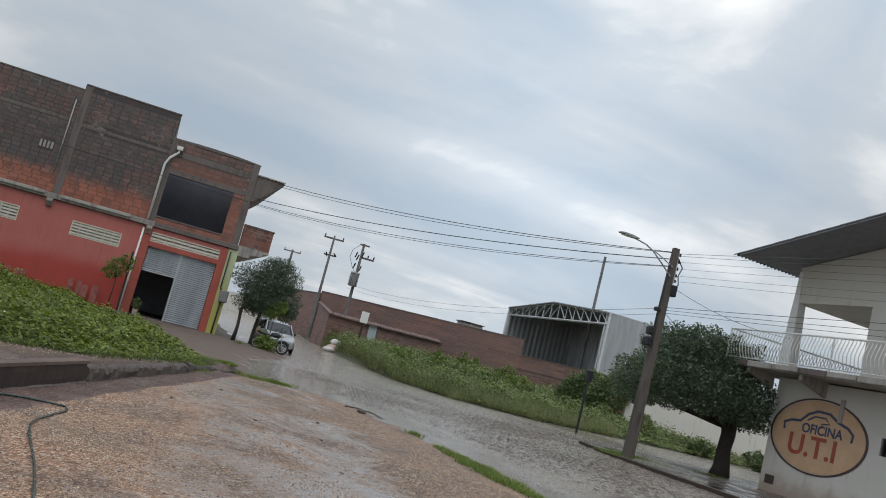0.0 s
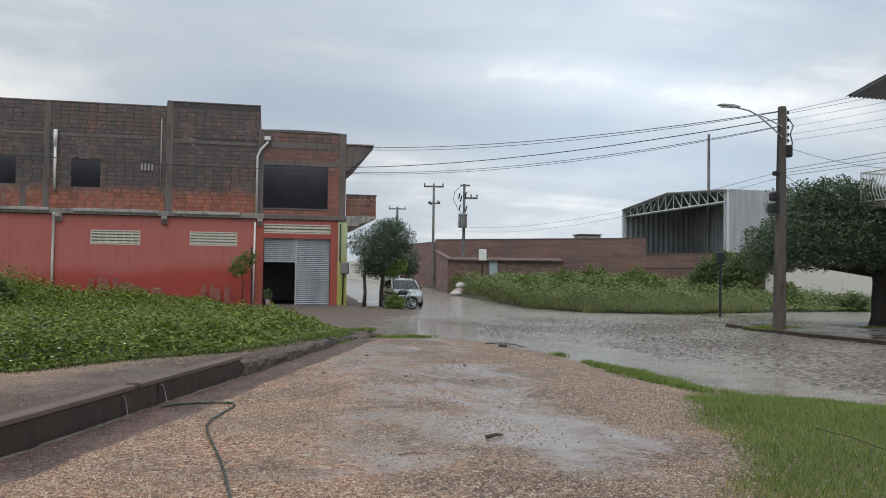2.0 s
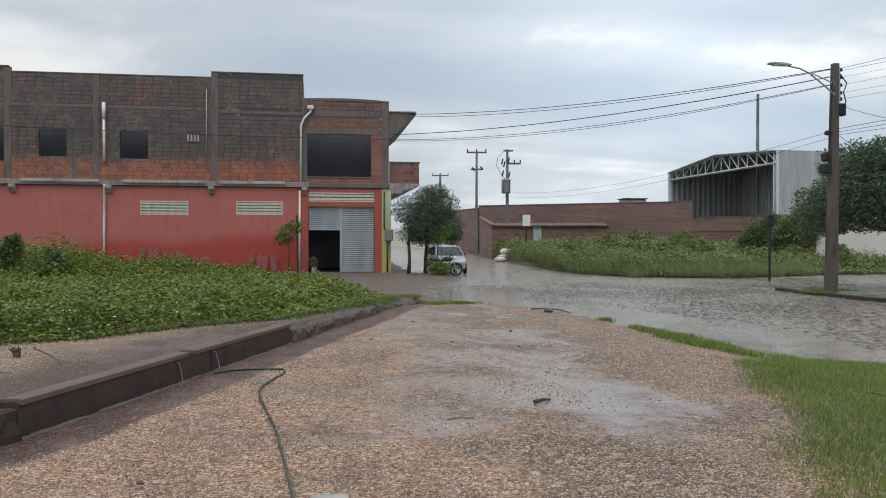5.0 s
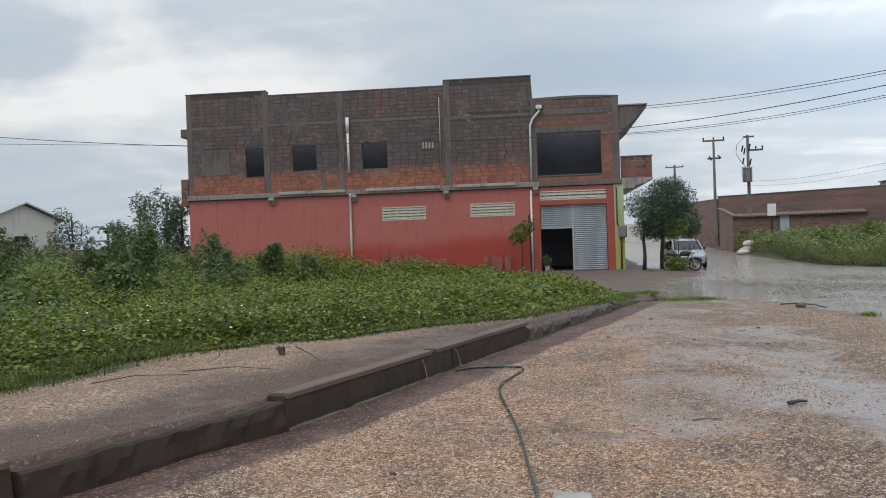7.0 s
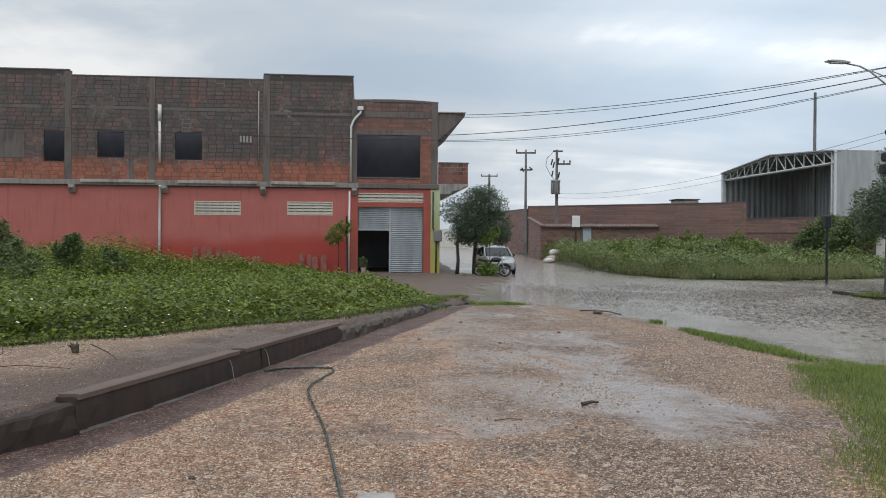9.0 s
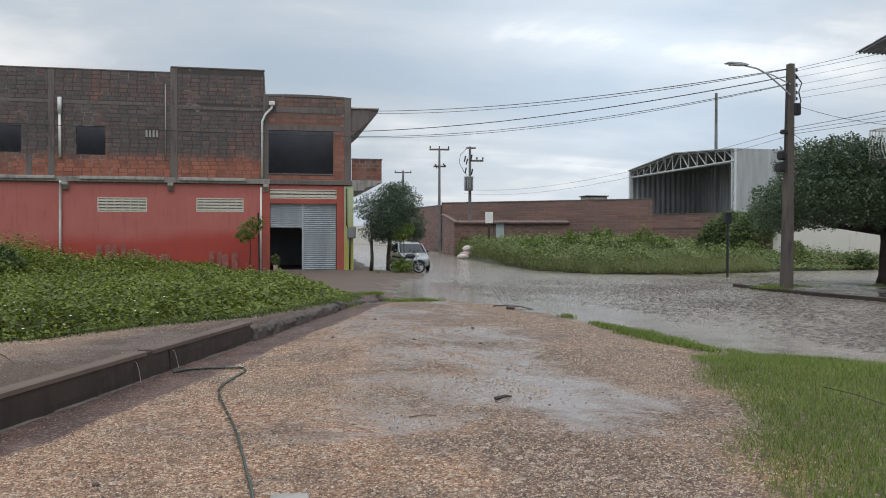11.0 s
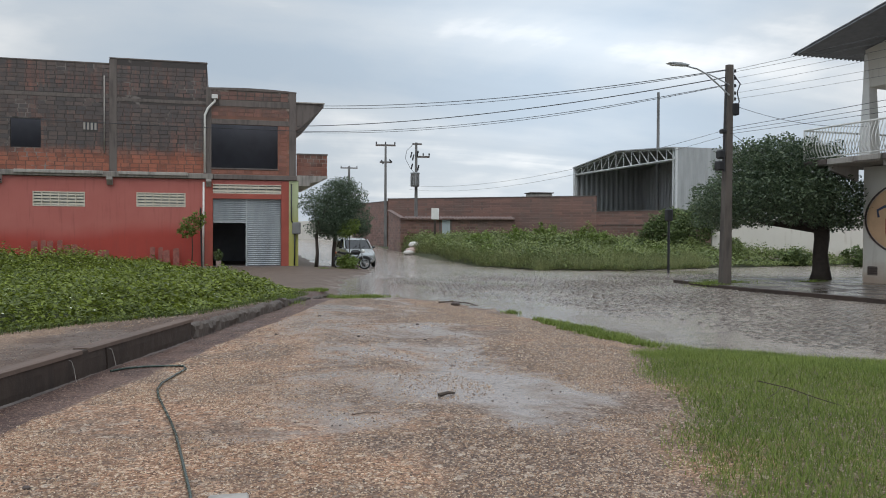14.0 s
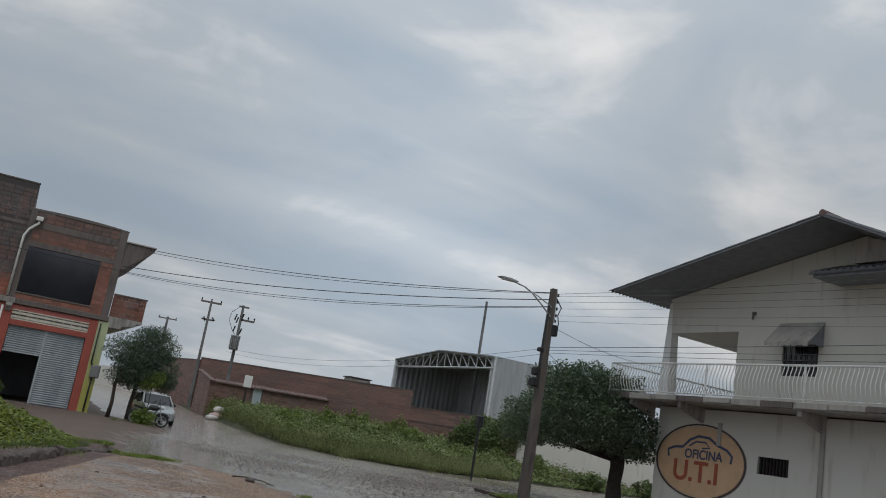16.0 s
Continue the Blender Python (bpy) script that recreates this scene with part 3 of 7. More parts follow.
def wall_with_holes(bm, x0, x1, y0, y1, z0, z1, holes):
    """A thick wall along x with rectangular openings (xa, xb, za, zb) cut right through."""
    xs = sorted({x0, x1, *[h[0] for h in holes], *[h[1] for h in holes]})
    zs = sorted({z0, z1, *[h[2] for h in holes], *[h[3] for h in holes]})
    xs, zs = [v for v in xs if x0 <= v <= x1], [v for v in zs if z0 <= v <= z1]

    def solid(i, j):
        if not (0 <= i < len(xs) - 1 and 0 <= j < len(zs) - 1):
            return False
        cx_, cz_ = (xs[i] + xs[i + 1]) / 2, (zs[j] + zs[j + 1]) / 2
        return not any(h[0] < cx_ < h[1] and h[2] < cz_ < h[3] for h in holes)
    cache = {}

    def v(i, j, y):
        if (i, j, y) not in cache:
            cache[(i, j, y)] = bm.verts.new((xs[i], y, zs[j]))
        return cache[(i, j, y)]
    for i in range(len(xs) - 1):
        for j in range(len(zs) - 1):
            if not solid(i, j):
                continue
            bm.faces.new((v(i, j, y0), v(i + 1, j, y0), v(i + 1, j + 1, y0), v(i, j + 1, y0)))
            bm.faces.new((v(i, j, y1), v(i, j + 1, y1), v(i + 1, j + 1, y1), v(i + 1, j, y1)))
            for di, dj, (p, q) in ((-1, 0, ((i, j), (i, j + 1))), (1, 0, ((i + 1, j), (i + 1, j + 1))), (0, -1, ((i, j), (i + 1, j))), (0, 1, ((i, j + 1), (i + 1, j + 1)))):
                if not solid(i + di, j + dj):
                    bm.faces.new((v(*p, y0), v(*q, y0), v(*q, y1), v(*p, y1)))
    return bm


def ring_torus(bm, centre, axis, big, small, n=20, k=6):
    """A torus about an axis through centre."""
    ax = Vector(axis).normalized()
    a = ax.orthogonal().normalized()
    b = ax.cross(a)
    vs = []
    for i in range(n):
        t = 2 * math.pi * i / n
        d = a * math.cos(t) + b * math.sin(t)
        vs.append([bm.verts.new(Vector(centre) + d * (big + small * math.cos(2 * math.pi * j / k)) + ax * small * math.sin(2 * math.pi * j / k)) for j in range(k)])
    for i in range(n):
        for j in range(k):
            bm.faces.new((vs[i][j], vs[(i + 1) % n][j], vs[(i + 1) % n][(j + 1) % k], vs[i][(j + 1) % k]))
    return bm


def ellipsoid(bm, centre, r, seg=12):
    res = bmesh.ops.create_uvsphere(bm, u_segments=seg, v_segments=max(6, seg // 2), radius=1.0)
    for v in res["verts"]:
        v.co = Vector((centre[0] + v.co.x * r[0], centre[1] + v.co.y * r[1], centre[2] + v.co.z * r[2]))
    return bm


rng = np.random.default_rng(7)


def leaf_quads(centres, size, flat=0.5, aspect=0.6):
    """Rhombic leaves at the centres; flat: how far they lie level (1) or any way (0)."""
    n = len(centres)
    nrm = rng.normal(size=(n, 3))
    nrm[:, 2] = np.abs(nrm[:, 2]) + flat * 3.0
    nrm /= np.linalg.norm(nrm, axis=1)[:, None]
    d = rng.normal(size=(n, 3))
    d -= nrm * (d * nrm).sum(1)[:, None]
    d /= np.linalg.norm(d, axis=1)[:, None]
    e = np.cross(nrm, d)
    s = (size * rng.uniform(0.6, 1.35, n))[:, None] if np.isscalar(size) else (size * rng.uniform(0.7, 1.3, n))[:, None]
    c = np.asarray(centres)
    return np.stack([c - d * s, c + e * s * aspect - d * s * 0.1, c + d * s, c - e * s * aspect - d * s * 0.1], 1)


def blades(roots, height, lean=0.35, width=0.012):
    """Three-cornered blades from root points."""
    n = len(roots)
    a = rng.uniform(0, 2 * math.pi, n)
    h = (height * rng.uniform(0.5, 1.3, n))[:, None]
    d = np.stack([np.cos(a), np.sin(a), np.zeros(n)], 1)
    side = np.stack([-np.sin(a), np.cos(a), np.zeros(n)], 1)
    w = (width * rng.uniform(0.7, 1.4, n))[:, None] if np.isscalar(width) else (width * rng.uniform(0.7, 1.4, n))[:, None]
    tip = roots + np.array([0, 0, 1.0]) * h + d * h * lean * rng.uniform(0.2, 1.6, n)[:, None]
    return np.stack([roots - side * w, roots + side * w, tip], 1)


# ---- ground, road and pavements ----
def kerb_x(y):
    y = np.clip(y, -12.0, 27.0)
    return -0.25 + 0.32 * (y - 13.3) - 0.16 * np.maximum(7.0 - y, 0.0) * (y < 7.0)


EDGE_LOT_Y = [-40, 0, 4, 6, 8, 9.6, 11.3, 12.4, 15.2, 17.7, 20.3, 22.0, 23.3]
EDGE_LOT_X = [14, 13, 12.3, 11.5, 10.2, 8.9, 7.0, 6.6, 6.5, 6.4, 5.9, 5.3, 4.6]
EDGE_LEFT_Y = [23.4, 25, 27, 31, 33, 34.4, 35.6, 41.6, 46, 60, 120]
EDGE_LEFT_X = [3.3, 3.5, 3.9, 4.4, 4.8, 5.4, 6.2, 7.3, 5.4, 5.2, 5.0]
VERGE_X = [13.2, 14.0, 15.4, 19.2, 26.5, 38.7, 60, 400]
VERGE_Y = [62.0, 45.0, 39.8, 38.1, 41.0, 44.2, 50, 120]


def wob(x, y, f=1.0):
    return 0.5 * np.sin(1.7 * f * x + 1.3 * np.sin(0.9 * f * y)) + 0.5 * np.sin(1.3 * f * y + 2.1 + 1.1 * np.sin(1.1 * f * x))


def sstep(v, a, b):
    t = np.clip((v - a) / (b - a), 0, 1)
    return t * t * (3 - 2 * t)


def road_z(x, y):
    return 0.028 * np.clip(y - 45.0, 0.0, 45.0)


def ground_z(x, y):
    x, y = np.asarray(x, float), np.asarray(y, float)
    base = road_z(x, y) - 0.07
    s = x - kerb_x(y)
    # gravel lot, a low hump that sinks under the flood water
    d_lot = np.minimum(np.interp(y, EDGE_LOT_Y, EDGE_LOT_X) - x, 23.3 - y) + 0.25 * wob(x, y, 1.6) + 0.12 * wob(x, y, 4.1)
    lot = -0.07 + 0.07 * sstep(d_lot, -0.8, 0.0) + 0.15 * sstep(d_lot, 0.0, 3.5) + 0.012 * wob(x, y, 2.3) * sstep(d_lot, 0.3, 2)
    z = np.where((y < 23.6) & (s >= -0.001), np.maximum(base, lot), base)
    # land to the left of the kerb
    left = np.interp(y, [-40, 13, 24, 30, 200], [0.42, 0.42, 0.16, 0.12, 0.12]) + 0.025 * wob(x, y, 1.9) * sstep(-s, 0.4, 2)
    z = np.where((y <= 23.6) & (s < -0.001), left, z)
    d_l = np.interp(y, EDGE_LEFT_Y, EDGE_LEFT_X) - x + 0.2 * wob(x, y, 1.7)
    left2 = base + 0.07 * sstep(d_l, -0.6, 0.0) + 0.11 * sstep(d_l, 0.0, 0.9)
    z = np.where(y > 23.6, np.maximum(z, left2), z)
    # far verge, rising to the brick walls
    d_v = np.where(x > 13.2, y - np.interp(x, VERGE_X, VERGE_Y), -5.0)
    d_v2 = np.where(y > 62, x - 13.2, d_v) + 0.4 * wob(x, y, 0.9)
    verge = road_z(x, y) - 0.07 + 0.07 * sstep(d_v2, -0.5, 0) + 0.3 * sstep(d_v2, 0, 2.5) + 0.45 * sstep(d_v2, 2, 18)
    z = np.where((x > 12.5) & (y > 36), np.maximum(z, verge), z)
    # everything beyond the far end of the street
    far = sstep(np.hypot(x, y), 150, 300)
    return z * (1 - far) + far * 1.2


def spread(*runs):
    return np.unique(np.round(np.concatenate([np.arange(a, b, st) for a, b, st in runs]), 3))


gs = spread((-2600, -300, 300), (-300, -60, 30), (-60, -24, 3), (-24, -4, 0.6), (-4, 9, 0.22), (9, 30, 0.6), (30, 70, 2.0), (70, 300, 25), (300, 2700, 300))
gs = np.unique(np.concatenate([gs[np.abs(gs + 0.07) > 0.12], [-0.15, 0.0]]))
gy = spread((-2600, -200, 300), (-200, -20, 20), (-20, 0, 1.5), (0, 26, 0.25), (26, 64, 0.6), (64, 130, 4), (130, 300, 20), (300, 2900, 300))
GS, GY = np.meshgrid(gs, gy)
GX = GS + kerb_x(GY)
GZ = ground_z(GX, GY)
nx, ny = len(gs), len(gy)
idx = np.arange(nx * ny).reshape(ny, nx)
gf = np.stack([idx[:-1, :-1], idx[:-1, 1:], idx[1:, 1:], idx[1:, :-1]], -1).reshape(-1, 4)
ground = link_mesh("ground", np.stack([GX, GY, GZ], -1).reshape(-1, 3), gf.tolist(), M["ground"], True)
ground.data.materials.append(M["soil"])
cxm, cym = (GX[:-1, :-1] + GX[1:, 1:]).reshape(-1) / 2, (GY[:-1, :-1] + GY[1:, 1:]).reshape(-1) / 2
weedy = ((cxm < np.interp(cym, [-30, 7, 10.5, 12, 14.5, 20.4, 27], [-5.5, -5.3, -4.5, -2.6, -0.6, 1.6, 1.2])) & (cym < 33)) | ((cxm > 13.4) & (cym > 38.5)) | (cxm < -22) | (cym > 70) | (cxm > 30)
ground.data.polygons.foreach_set("material_index", weedy.astype(np.int32))
tagged(ground, "wet gravel lot with sandy dirt and weedy soil", "ground", kind="structure")

# flooded road: one sheet at the water's level, which the banks rise through
rx, ry = spread((-6, 60, 1.0), (60, 130, 8)), spread((-45, 44, 1.5), (44, 92, 1.0), (92, 170, 8))
RX, RY = np.meshgrid(rx, ry)
RZ = road_z(RX, RY)
ridx = np.arange(len(rx) * len(ry)).reshape(len(ry), len(rx))
keep = []
for j in range(len(ry) - 1):
    for i in range(len(rx) - 1):
        x_, y_ = (rx[i] + rx[i + 1]) / 2, (ry[j] + ry[j + 1]) / 2
        if x_ - float(kerb_x(y_)) < 1.2 and y_ < 22.5:
            continue
        keep.append((ridx[j, i], ridx[j, i + 1], ridx[j + 1, i + 1], ridx[j + 1, i]))
road = link_mesh("road", np.stack([RX, RY, RZ], -1).reshape(-1, 3), keep, M["road"], True)
tagged(road, "cobbled street under shallow brown flood water", "road", kind="structure")

# kerb along the lot: a straight concrete run, then a lower broken stone run
kerb = empty("kerb", None, "dark concrete kerb, broken into rough stone further on", "kerb", kind="structure")


def kerb_run(name, ya, yb, z0, z1, mat, rough, step_y, label=""):
    bm = bmesh.new()
    rows = []
    ys = np.arange(ya, yb + 1e-6, step_y)
    for i, y in enumerate(ys):
        y = float(y)
        x = float(kerb_x(y))
        t = (y - ya) / max(yb - ya, 0.01)
        lump = rough * (1.4 * noise.noise(Vector((y * 1.9, 3.0, ya))) + 0.8 * noise.noise(Vector((y * 6.0, 1.0, ya))))
        top = z0 + (z1 - z0) * t + lump - abs(rough * random.uniform(0, 0.5))
        b = min(0.03, rough * 0.5 + 0.008)
        jit = [rough * random.uniform(-0.6, 0.6) for _ in range(6)]
        rows.append([(x + 0.004, y, -0.05), (x + 0.012 + jit[0], y, top * 0.25), (x + 0.016 + jit[1] + lump * 0.5, y, top * 0.5), (x + 0.01 + jit[2], y, top * 0.76), (x + jit[3] * 0.6, y, top - b), (x - b * 1.2, y, top), (x - 0.08, y, top + jit[4] * 0.5), (x - 0.145, y, top + jit[5] * 0.4), (x - 0.16, y, -0.05)])
    loft(bm, rows)
    return part(name, bm, mat, kerb, label)


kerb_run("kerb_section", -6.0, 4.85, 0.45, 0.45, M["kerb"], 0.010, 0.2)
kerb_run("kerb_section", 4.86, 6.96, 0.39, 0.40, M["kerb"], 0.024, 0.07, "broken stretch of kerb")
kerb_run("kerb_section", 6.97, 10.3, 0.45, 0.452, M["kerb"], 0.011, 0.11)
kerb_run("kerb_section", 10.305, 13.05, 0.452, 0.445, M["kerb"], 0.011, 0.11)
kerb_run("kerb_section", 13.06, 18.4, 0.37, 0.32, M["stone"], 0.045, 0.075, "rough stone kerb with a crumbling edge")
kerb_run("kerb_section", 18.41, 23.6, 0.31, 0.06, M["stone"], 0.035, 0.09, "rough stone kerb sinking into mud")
bm = bmesh.new()
loft(bm, [[(float(kerb_x(y)) + 0.012, float(y), 0.1), (float(kerb_x(y)) + 0.014, float(y), 0.166 + 0.01 * noise.noise(Vector((float(y) * 3, 0, 0)))), (float(kerb_x(y)) + 0.026 + 0.012 * noise.noise(Vector((float(y) * 4, 2, 0))), float(y), 0.145)] for y in np.arange(7.0, 13.1, 0.12)])
part("cement_fillet", bm, M["concrete"], kerb, "thin pale cement line at the kerb's foot")
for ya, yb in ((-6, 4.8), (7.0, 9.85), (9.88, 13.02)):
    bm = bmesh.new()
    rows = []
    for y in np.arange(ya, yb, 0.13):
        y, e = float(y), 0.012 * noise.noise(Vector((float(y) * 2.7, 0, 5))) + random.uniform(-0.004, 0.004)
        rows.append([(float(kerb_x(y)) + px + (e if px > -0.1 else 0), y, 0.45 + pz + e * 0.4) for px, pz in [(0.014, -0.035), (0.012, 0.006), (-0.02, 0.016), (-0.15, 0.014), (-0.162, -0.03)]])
    part("kerb_cap", loft(bm, rows), M["kerb_top"], kerb, "paler brown kerb top")

# pavement round the lamp pole, the ficus and the white house
bm = bmesh.new()
prism(bm, [(16.5, 28.2), (16.25, 26.5), (16.1, 23.0), (16.6, 18.5), (17.2, 10.0), (18.5, -8.0), (30, -8.0), (36, 24.0), (36, 29.3), (22, 29.3)], 2, -0.08, 0.09)
tagged(part("pavement", bm, M["pave"], None), "wet muddy concrete pavement with shallow puddles", "pavement", kind="structure")
bm = bmesh.new()
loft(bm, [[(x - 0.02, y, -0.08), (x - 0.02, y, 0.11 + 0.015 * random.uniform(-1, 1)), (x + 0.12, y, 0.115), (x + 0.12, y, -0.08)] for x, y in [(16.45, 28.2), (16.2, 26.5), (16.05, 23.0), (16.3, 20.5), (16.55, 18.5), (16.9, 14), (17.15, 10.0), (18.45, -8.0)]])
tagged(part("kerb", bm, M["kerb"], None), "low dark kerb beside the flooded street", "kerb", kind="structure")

# ---- red and brick corner building ----
YF = 43.5
house = empty("corner_building", None, "two-storey corner building, red painted below and bare brick above", "building")
HB = 57.0
door_hole = (-0.22, 3.12, 0.13, 3.5)
vents = [(-8.42, -6.13, 3.02, 3.72), (-3.8, -1.52, 3.05, 3.74), (-0.3, 3.16, 3.76, 4.22)]
bm = wall_with_holes(bmesh.new(), -18.95, 3.5, YF, YF + 0.22, -0.15, 4.44, [door_hole, *vents])
part("wall", bm, M["red"], house, "faded red painted ground-floor wall")
part("wall", boxed(3.5, 3.98, YF - 0.02, YF + 0.4, -0.15, 4.44), M["green"], house, "yellow-green painted corner pier")
part("wall", boxed(3.76, 3.98, YF + 0.4, HB, -0.15, 4.44), M["green"], house, "yellow-green side wall")
wins = [(-15.72, -14.69, 5.62, 7.12), (-13.14, -11.86, 5.84, 7.1), (-9.38, -8.06, 5.78, 7.16), (-0.3, 2.95, 5.03, 7.2)]
slot = (-6.2, -5.56, 6.7, 7.06)
bm = wall_with_holes(bmesh.new(), -18.95, -0.5, YF, YF + 0.16, 4.7, 9.86, [*wins[:3], slot])
upper = part("wall", bm, M["mortar"], house, "bare clay-block upper wall, blackened by rain at the top")
part("wall", boxed(-18.95, -14.54, YF, YF + 0.16, 9.86, 10.12), M["mortar"], house)
part("wall", boxed(-5.0, -0.5, YF, YF + 0.16, 9.86, 10.14), M["mortar"], house)
bm = wall_with_holes(bmesh.new(), -0.5, 3.86, YF, YF + 0.16, 4.7, 8.92, [wins[3]])
shop_wall = part("wall", bm, M["mortar_red"], house, "bare red block wall above the shop door")
part("wall", boxed(-18.95, -18.75, YF + 0.16, HB, -0.15, 10.0), M["brick"], house)
part("wall", boxed(3.7, 3.86, YF + 0.16, HB, 4.44, 8.92), M["brick_red"], house)
part("wall", boxed(-0.66, -0.5, YF + 0.16, HB, 8.92, 10.14), M["brick"], house)
part("wall", boxed(-18.95, 3.98, HB, HB + 0.2, -0.15, 8.9), M["brick"], house)
part("floor_slab", boxed(-18.75, 3.7, YF + 0.22, HB, 4.46, 4.68), M["concrete"], house)
# unseen roof slabs; the gap between them is added to light the room wall
part("roof", boxed(-18.75, -0.66, YF + 0.16, YF + 3.3, 8.75, 8.9), M["concrete"], house)
part("roof", boxed(-18.75, -0.66, YF + 4.4, HB, 8.75, 8.9), M["concrete"], house)
part("roof", boxed(-0.5, 3.7, YF + 0.16, YF + 3.3, 8.3, 8.45), M["concrete"], house)
part("roof", boxed(-0.5, 3.7, YF + 4.4, HB, 8.3, 8.45), M["concrete"], house)
part("inner_wall", boxed(-18.7, 3.6, YF + 5.5, YF + 5.65, 0.1, 4.4), M["dark"], house)
part("inner_wall", boxed(-18.7, 3.6, YF + 4.5, YF + 4.65, 4.75, 8.3), M["room"], house)
part("ground_slab", boxed(-18.75, 3.7, YF + 0.1, HB, -0.1, 0.14), M["concrete"], house)
# copings, columns, beams and ledge of raw concrete
for xa, xb, zt in ((-18.97, -14.5, 10.12), (-14.5, -5.02, 9.86), (-5.02, -0.48, 10.14)):
    part("coping", boxed(xa, xb, YF - 0.025, YF + 0.2, zt, zt + 0.07, 0.012), M["concrete"], house)
bm = bmesh.new()
n = 14
outer = [(-0.48 + 4.36 * k / n, 8.92 + 0.07 + 0.05 * math.sin(math.pi * k / n) - 0.05 * (k / n) ** 4) for k in range(n + 1)]
prism(bm, [*outer, (3.88, 8.9), (-0.48, 8.9)], 1, YF - 0.025, YF + 0.2)
part("coping", bm, M["concrete"], house)
for xc, w, z0, z1 in ((-18.8, 0.28, 4.7, 10.1), (-14.55, 0.34, 4.7, 10.1), (-10.5, 0.3, 4.7, 9.85), (-4.86, 0.34, 4.7, 10.12), (-0.42, 0.26, 4.7, 9.0), (3.68, 0.34, 4.7, 8.9), (-11.5, 0.25, 4.7, 5.75)):
    part("column", boxed(xc - w / 2, xc + w / 2, YF - 0.018, YF + 0.1, z0, z1, 0.01), M["concrete"], house)
for xa, xb, z0, z1 in ((-18.95, -14.72, 8.22, 8.4), (-14.38, -10.65, 8.24, 8.4), (-10.35, -5.04, 8.22, 8.4), (-4.69, -0.55, 8.12, 8.28), (-0.29, 3.5, 7.2, 7.46), (-0.29, 3.5, 8.1, 8.4), (-18.3, -16.6, 7.0, 7.14)):
    part("beam", boxed(xa, xb, YF - 0.014, YF + 0.1, z0, z1, 0.008), M["concrete"], house)
part("window_sill", boxed(-0.35, 2.98, YF - 0.04, YF + 0.2, 4.96, 5.03, 0.01), M["concrete"], house)
part("patch", boxed(-18.2, -16.62, YF - 0.01, YF + 0.05, 5.78, 7.0), M["concrete"], house, "rendered-over window opening")
part("ledge", boxed(-19.0, -0.2, YF - 0.16, YF + 0.2, 4.46, 4.72, 0.02), M["ledge"], house)
part("ledge", boxed(-0.2, 3.9, YF - 0.12, YF + 0.2, 4.46, 4.7, 0.02), M["concrete"], house)
for xa, xb in ((-13.9, -10.3), (-9.2, -5.3), (-4.6, -1.4)):
    part("ledge_edge", boxed(xa, xb, YF - 0.24, YF - 0.16, 4.58, 4.74, 0.015), M["concrete_pale"], house, "pale concrete drip edge")
for xc in (-14.3, -9.85, -5.0, -0.42):
    bm = prism(bmesh.new(), [(YF - 0.34, 4.46), (YF - 0.34, 4.32), (YF - 0.12, 4.08), (YF, 4.08), (YF, 4.46)], 0, xc - 0.13, xc + 0.13)
    part("bracket", bm, M["concrete_pale"], house)
part("corner_block", boxed(-19.35, -18.95, YF + 0.1, YF + 0.9, 7.9, 8.35, 0.02), M["concrete"], house)
part("corner_block", boxed(-19.4, -19.0, YF + 0.05, YF + 1.4, 4.2, 5.65, 0.02), M["brick_red"], house)
# side balcony and the sloping canopy over it
part("balcony_parapet", boxed(3.9, 5.44, YF + 0.05, YF + 0.2, 4.74, 5.8), M["brick_red"], house)
part("balcony_parapet", boxed(5.3, 5.44, YF + 0.2, HB - 2, 4.74, 5.8), M["brick_red"], house)
part("coping", boxed(3.9, 5.48, YF + 0.02, YF + 0.24, 5.8, 5.86), M["concrete"], house)
bm = prism(bmesh.new(), [(3.9, 4.74), (5.46, 4.74), (5.46, 4.62), (5.2, 4.6), (5.18, 4.48), (4.6, 4.36), (4.55, 4.22), (3.99, 4.2), (3.99, 4.44), (3.9, 4.44)], 1, YF + 0.03, HB - 2)
part("balcony_slab", bm, M["concrete_pale"], house)
bm = prism(bmesh.new(), [(3.87, 7.05), (3.95, 7.05), (5.26, 8.26), (5.26, 8.4), (3.87, 8.4)], 1, YF + 0.05, HB - 2)
part("canopy", bm, M["concrete"], house, "dark sloping concrete canopy")
part("canopy_edge", boxed(3.86, 5.3, YF - 0.02, HB - 1.9, 8.4, 8.47, 0.01), M["concrete_pale"], house)
# shop front: red trim, roller shutters with one leaf half open
for x0, x1, z0, z1 in ((-0.62, -0.22, 0.05, 4.4), (3.12, 3.5, 0.05, 4.4), (-0.22, 3.12, 3.5, 3.74)):
    part("door_trim", boxed(x0, x1, YF - 0.045, YF + 0.05, z0, z1, 0.01), M["orange_trim"], house)
part("step", boxed(-0.7, 3.9, YF - 0.7, YF + 0.1, -0.1, 0.13, 0.02), M["concrete"], house)


def shutter(x0, x1, z0, z1):
    prof = []
    k = int((z1 - z0) / 0.1)
    for i in range(k):
        z = z0 + i * 0.1
        prof += [(YF + 0.10, z), (YF + 0.075, z + 0.03), (YF + 0.075, z + 0.065), (YF + 0.10, z + 0.095)]
    prof += [(YF + 0.10, z1), (YF + 0.125, z1), (YF + 0.125, z0)]
    return prism(bmesh.new(), prof, 0, x0, x1)


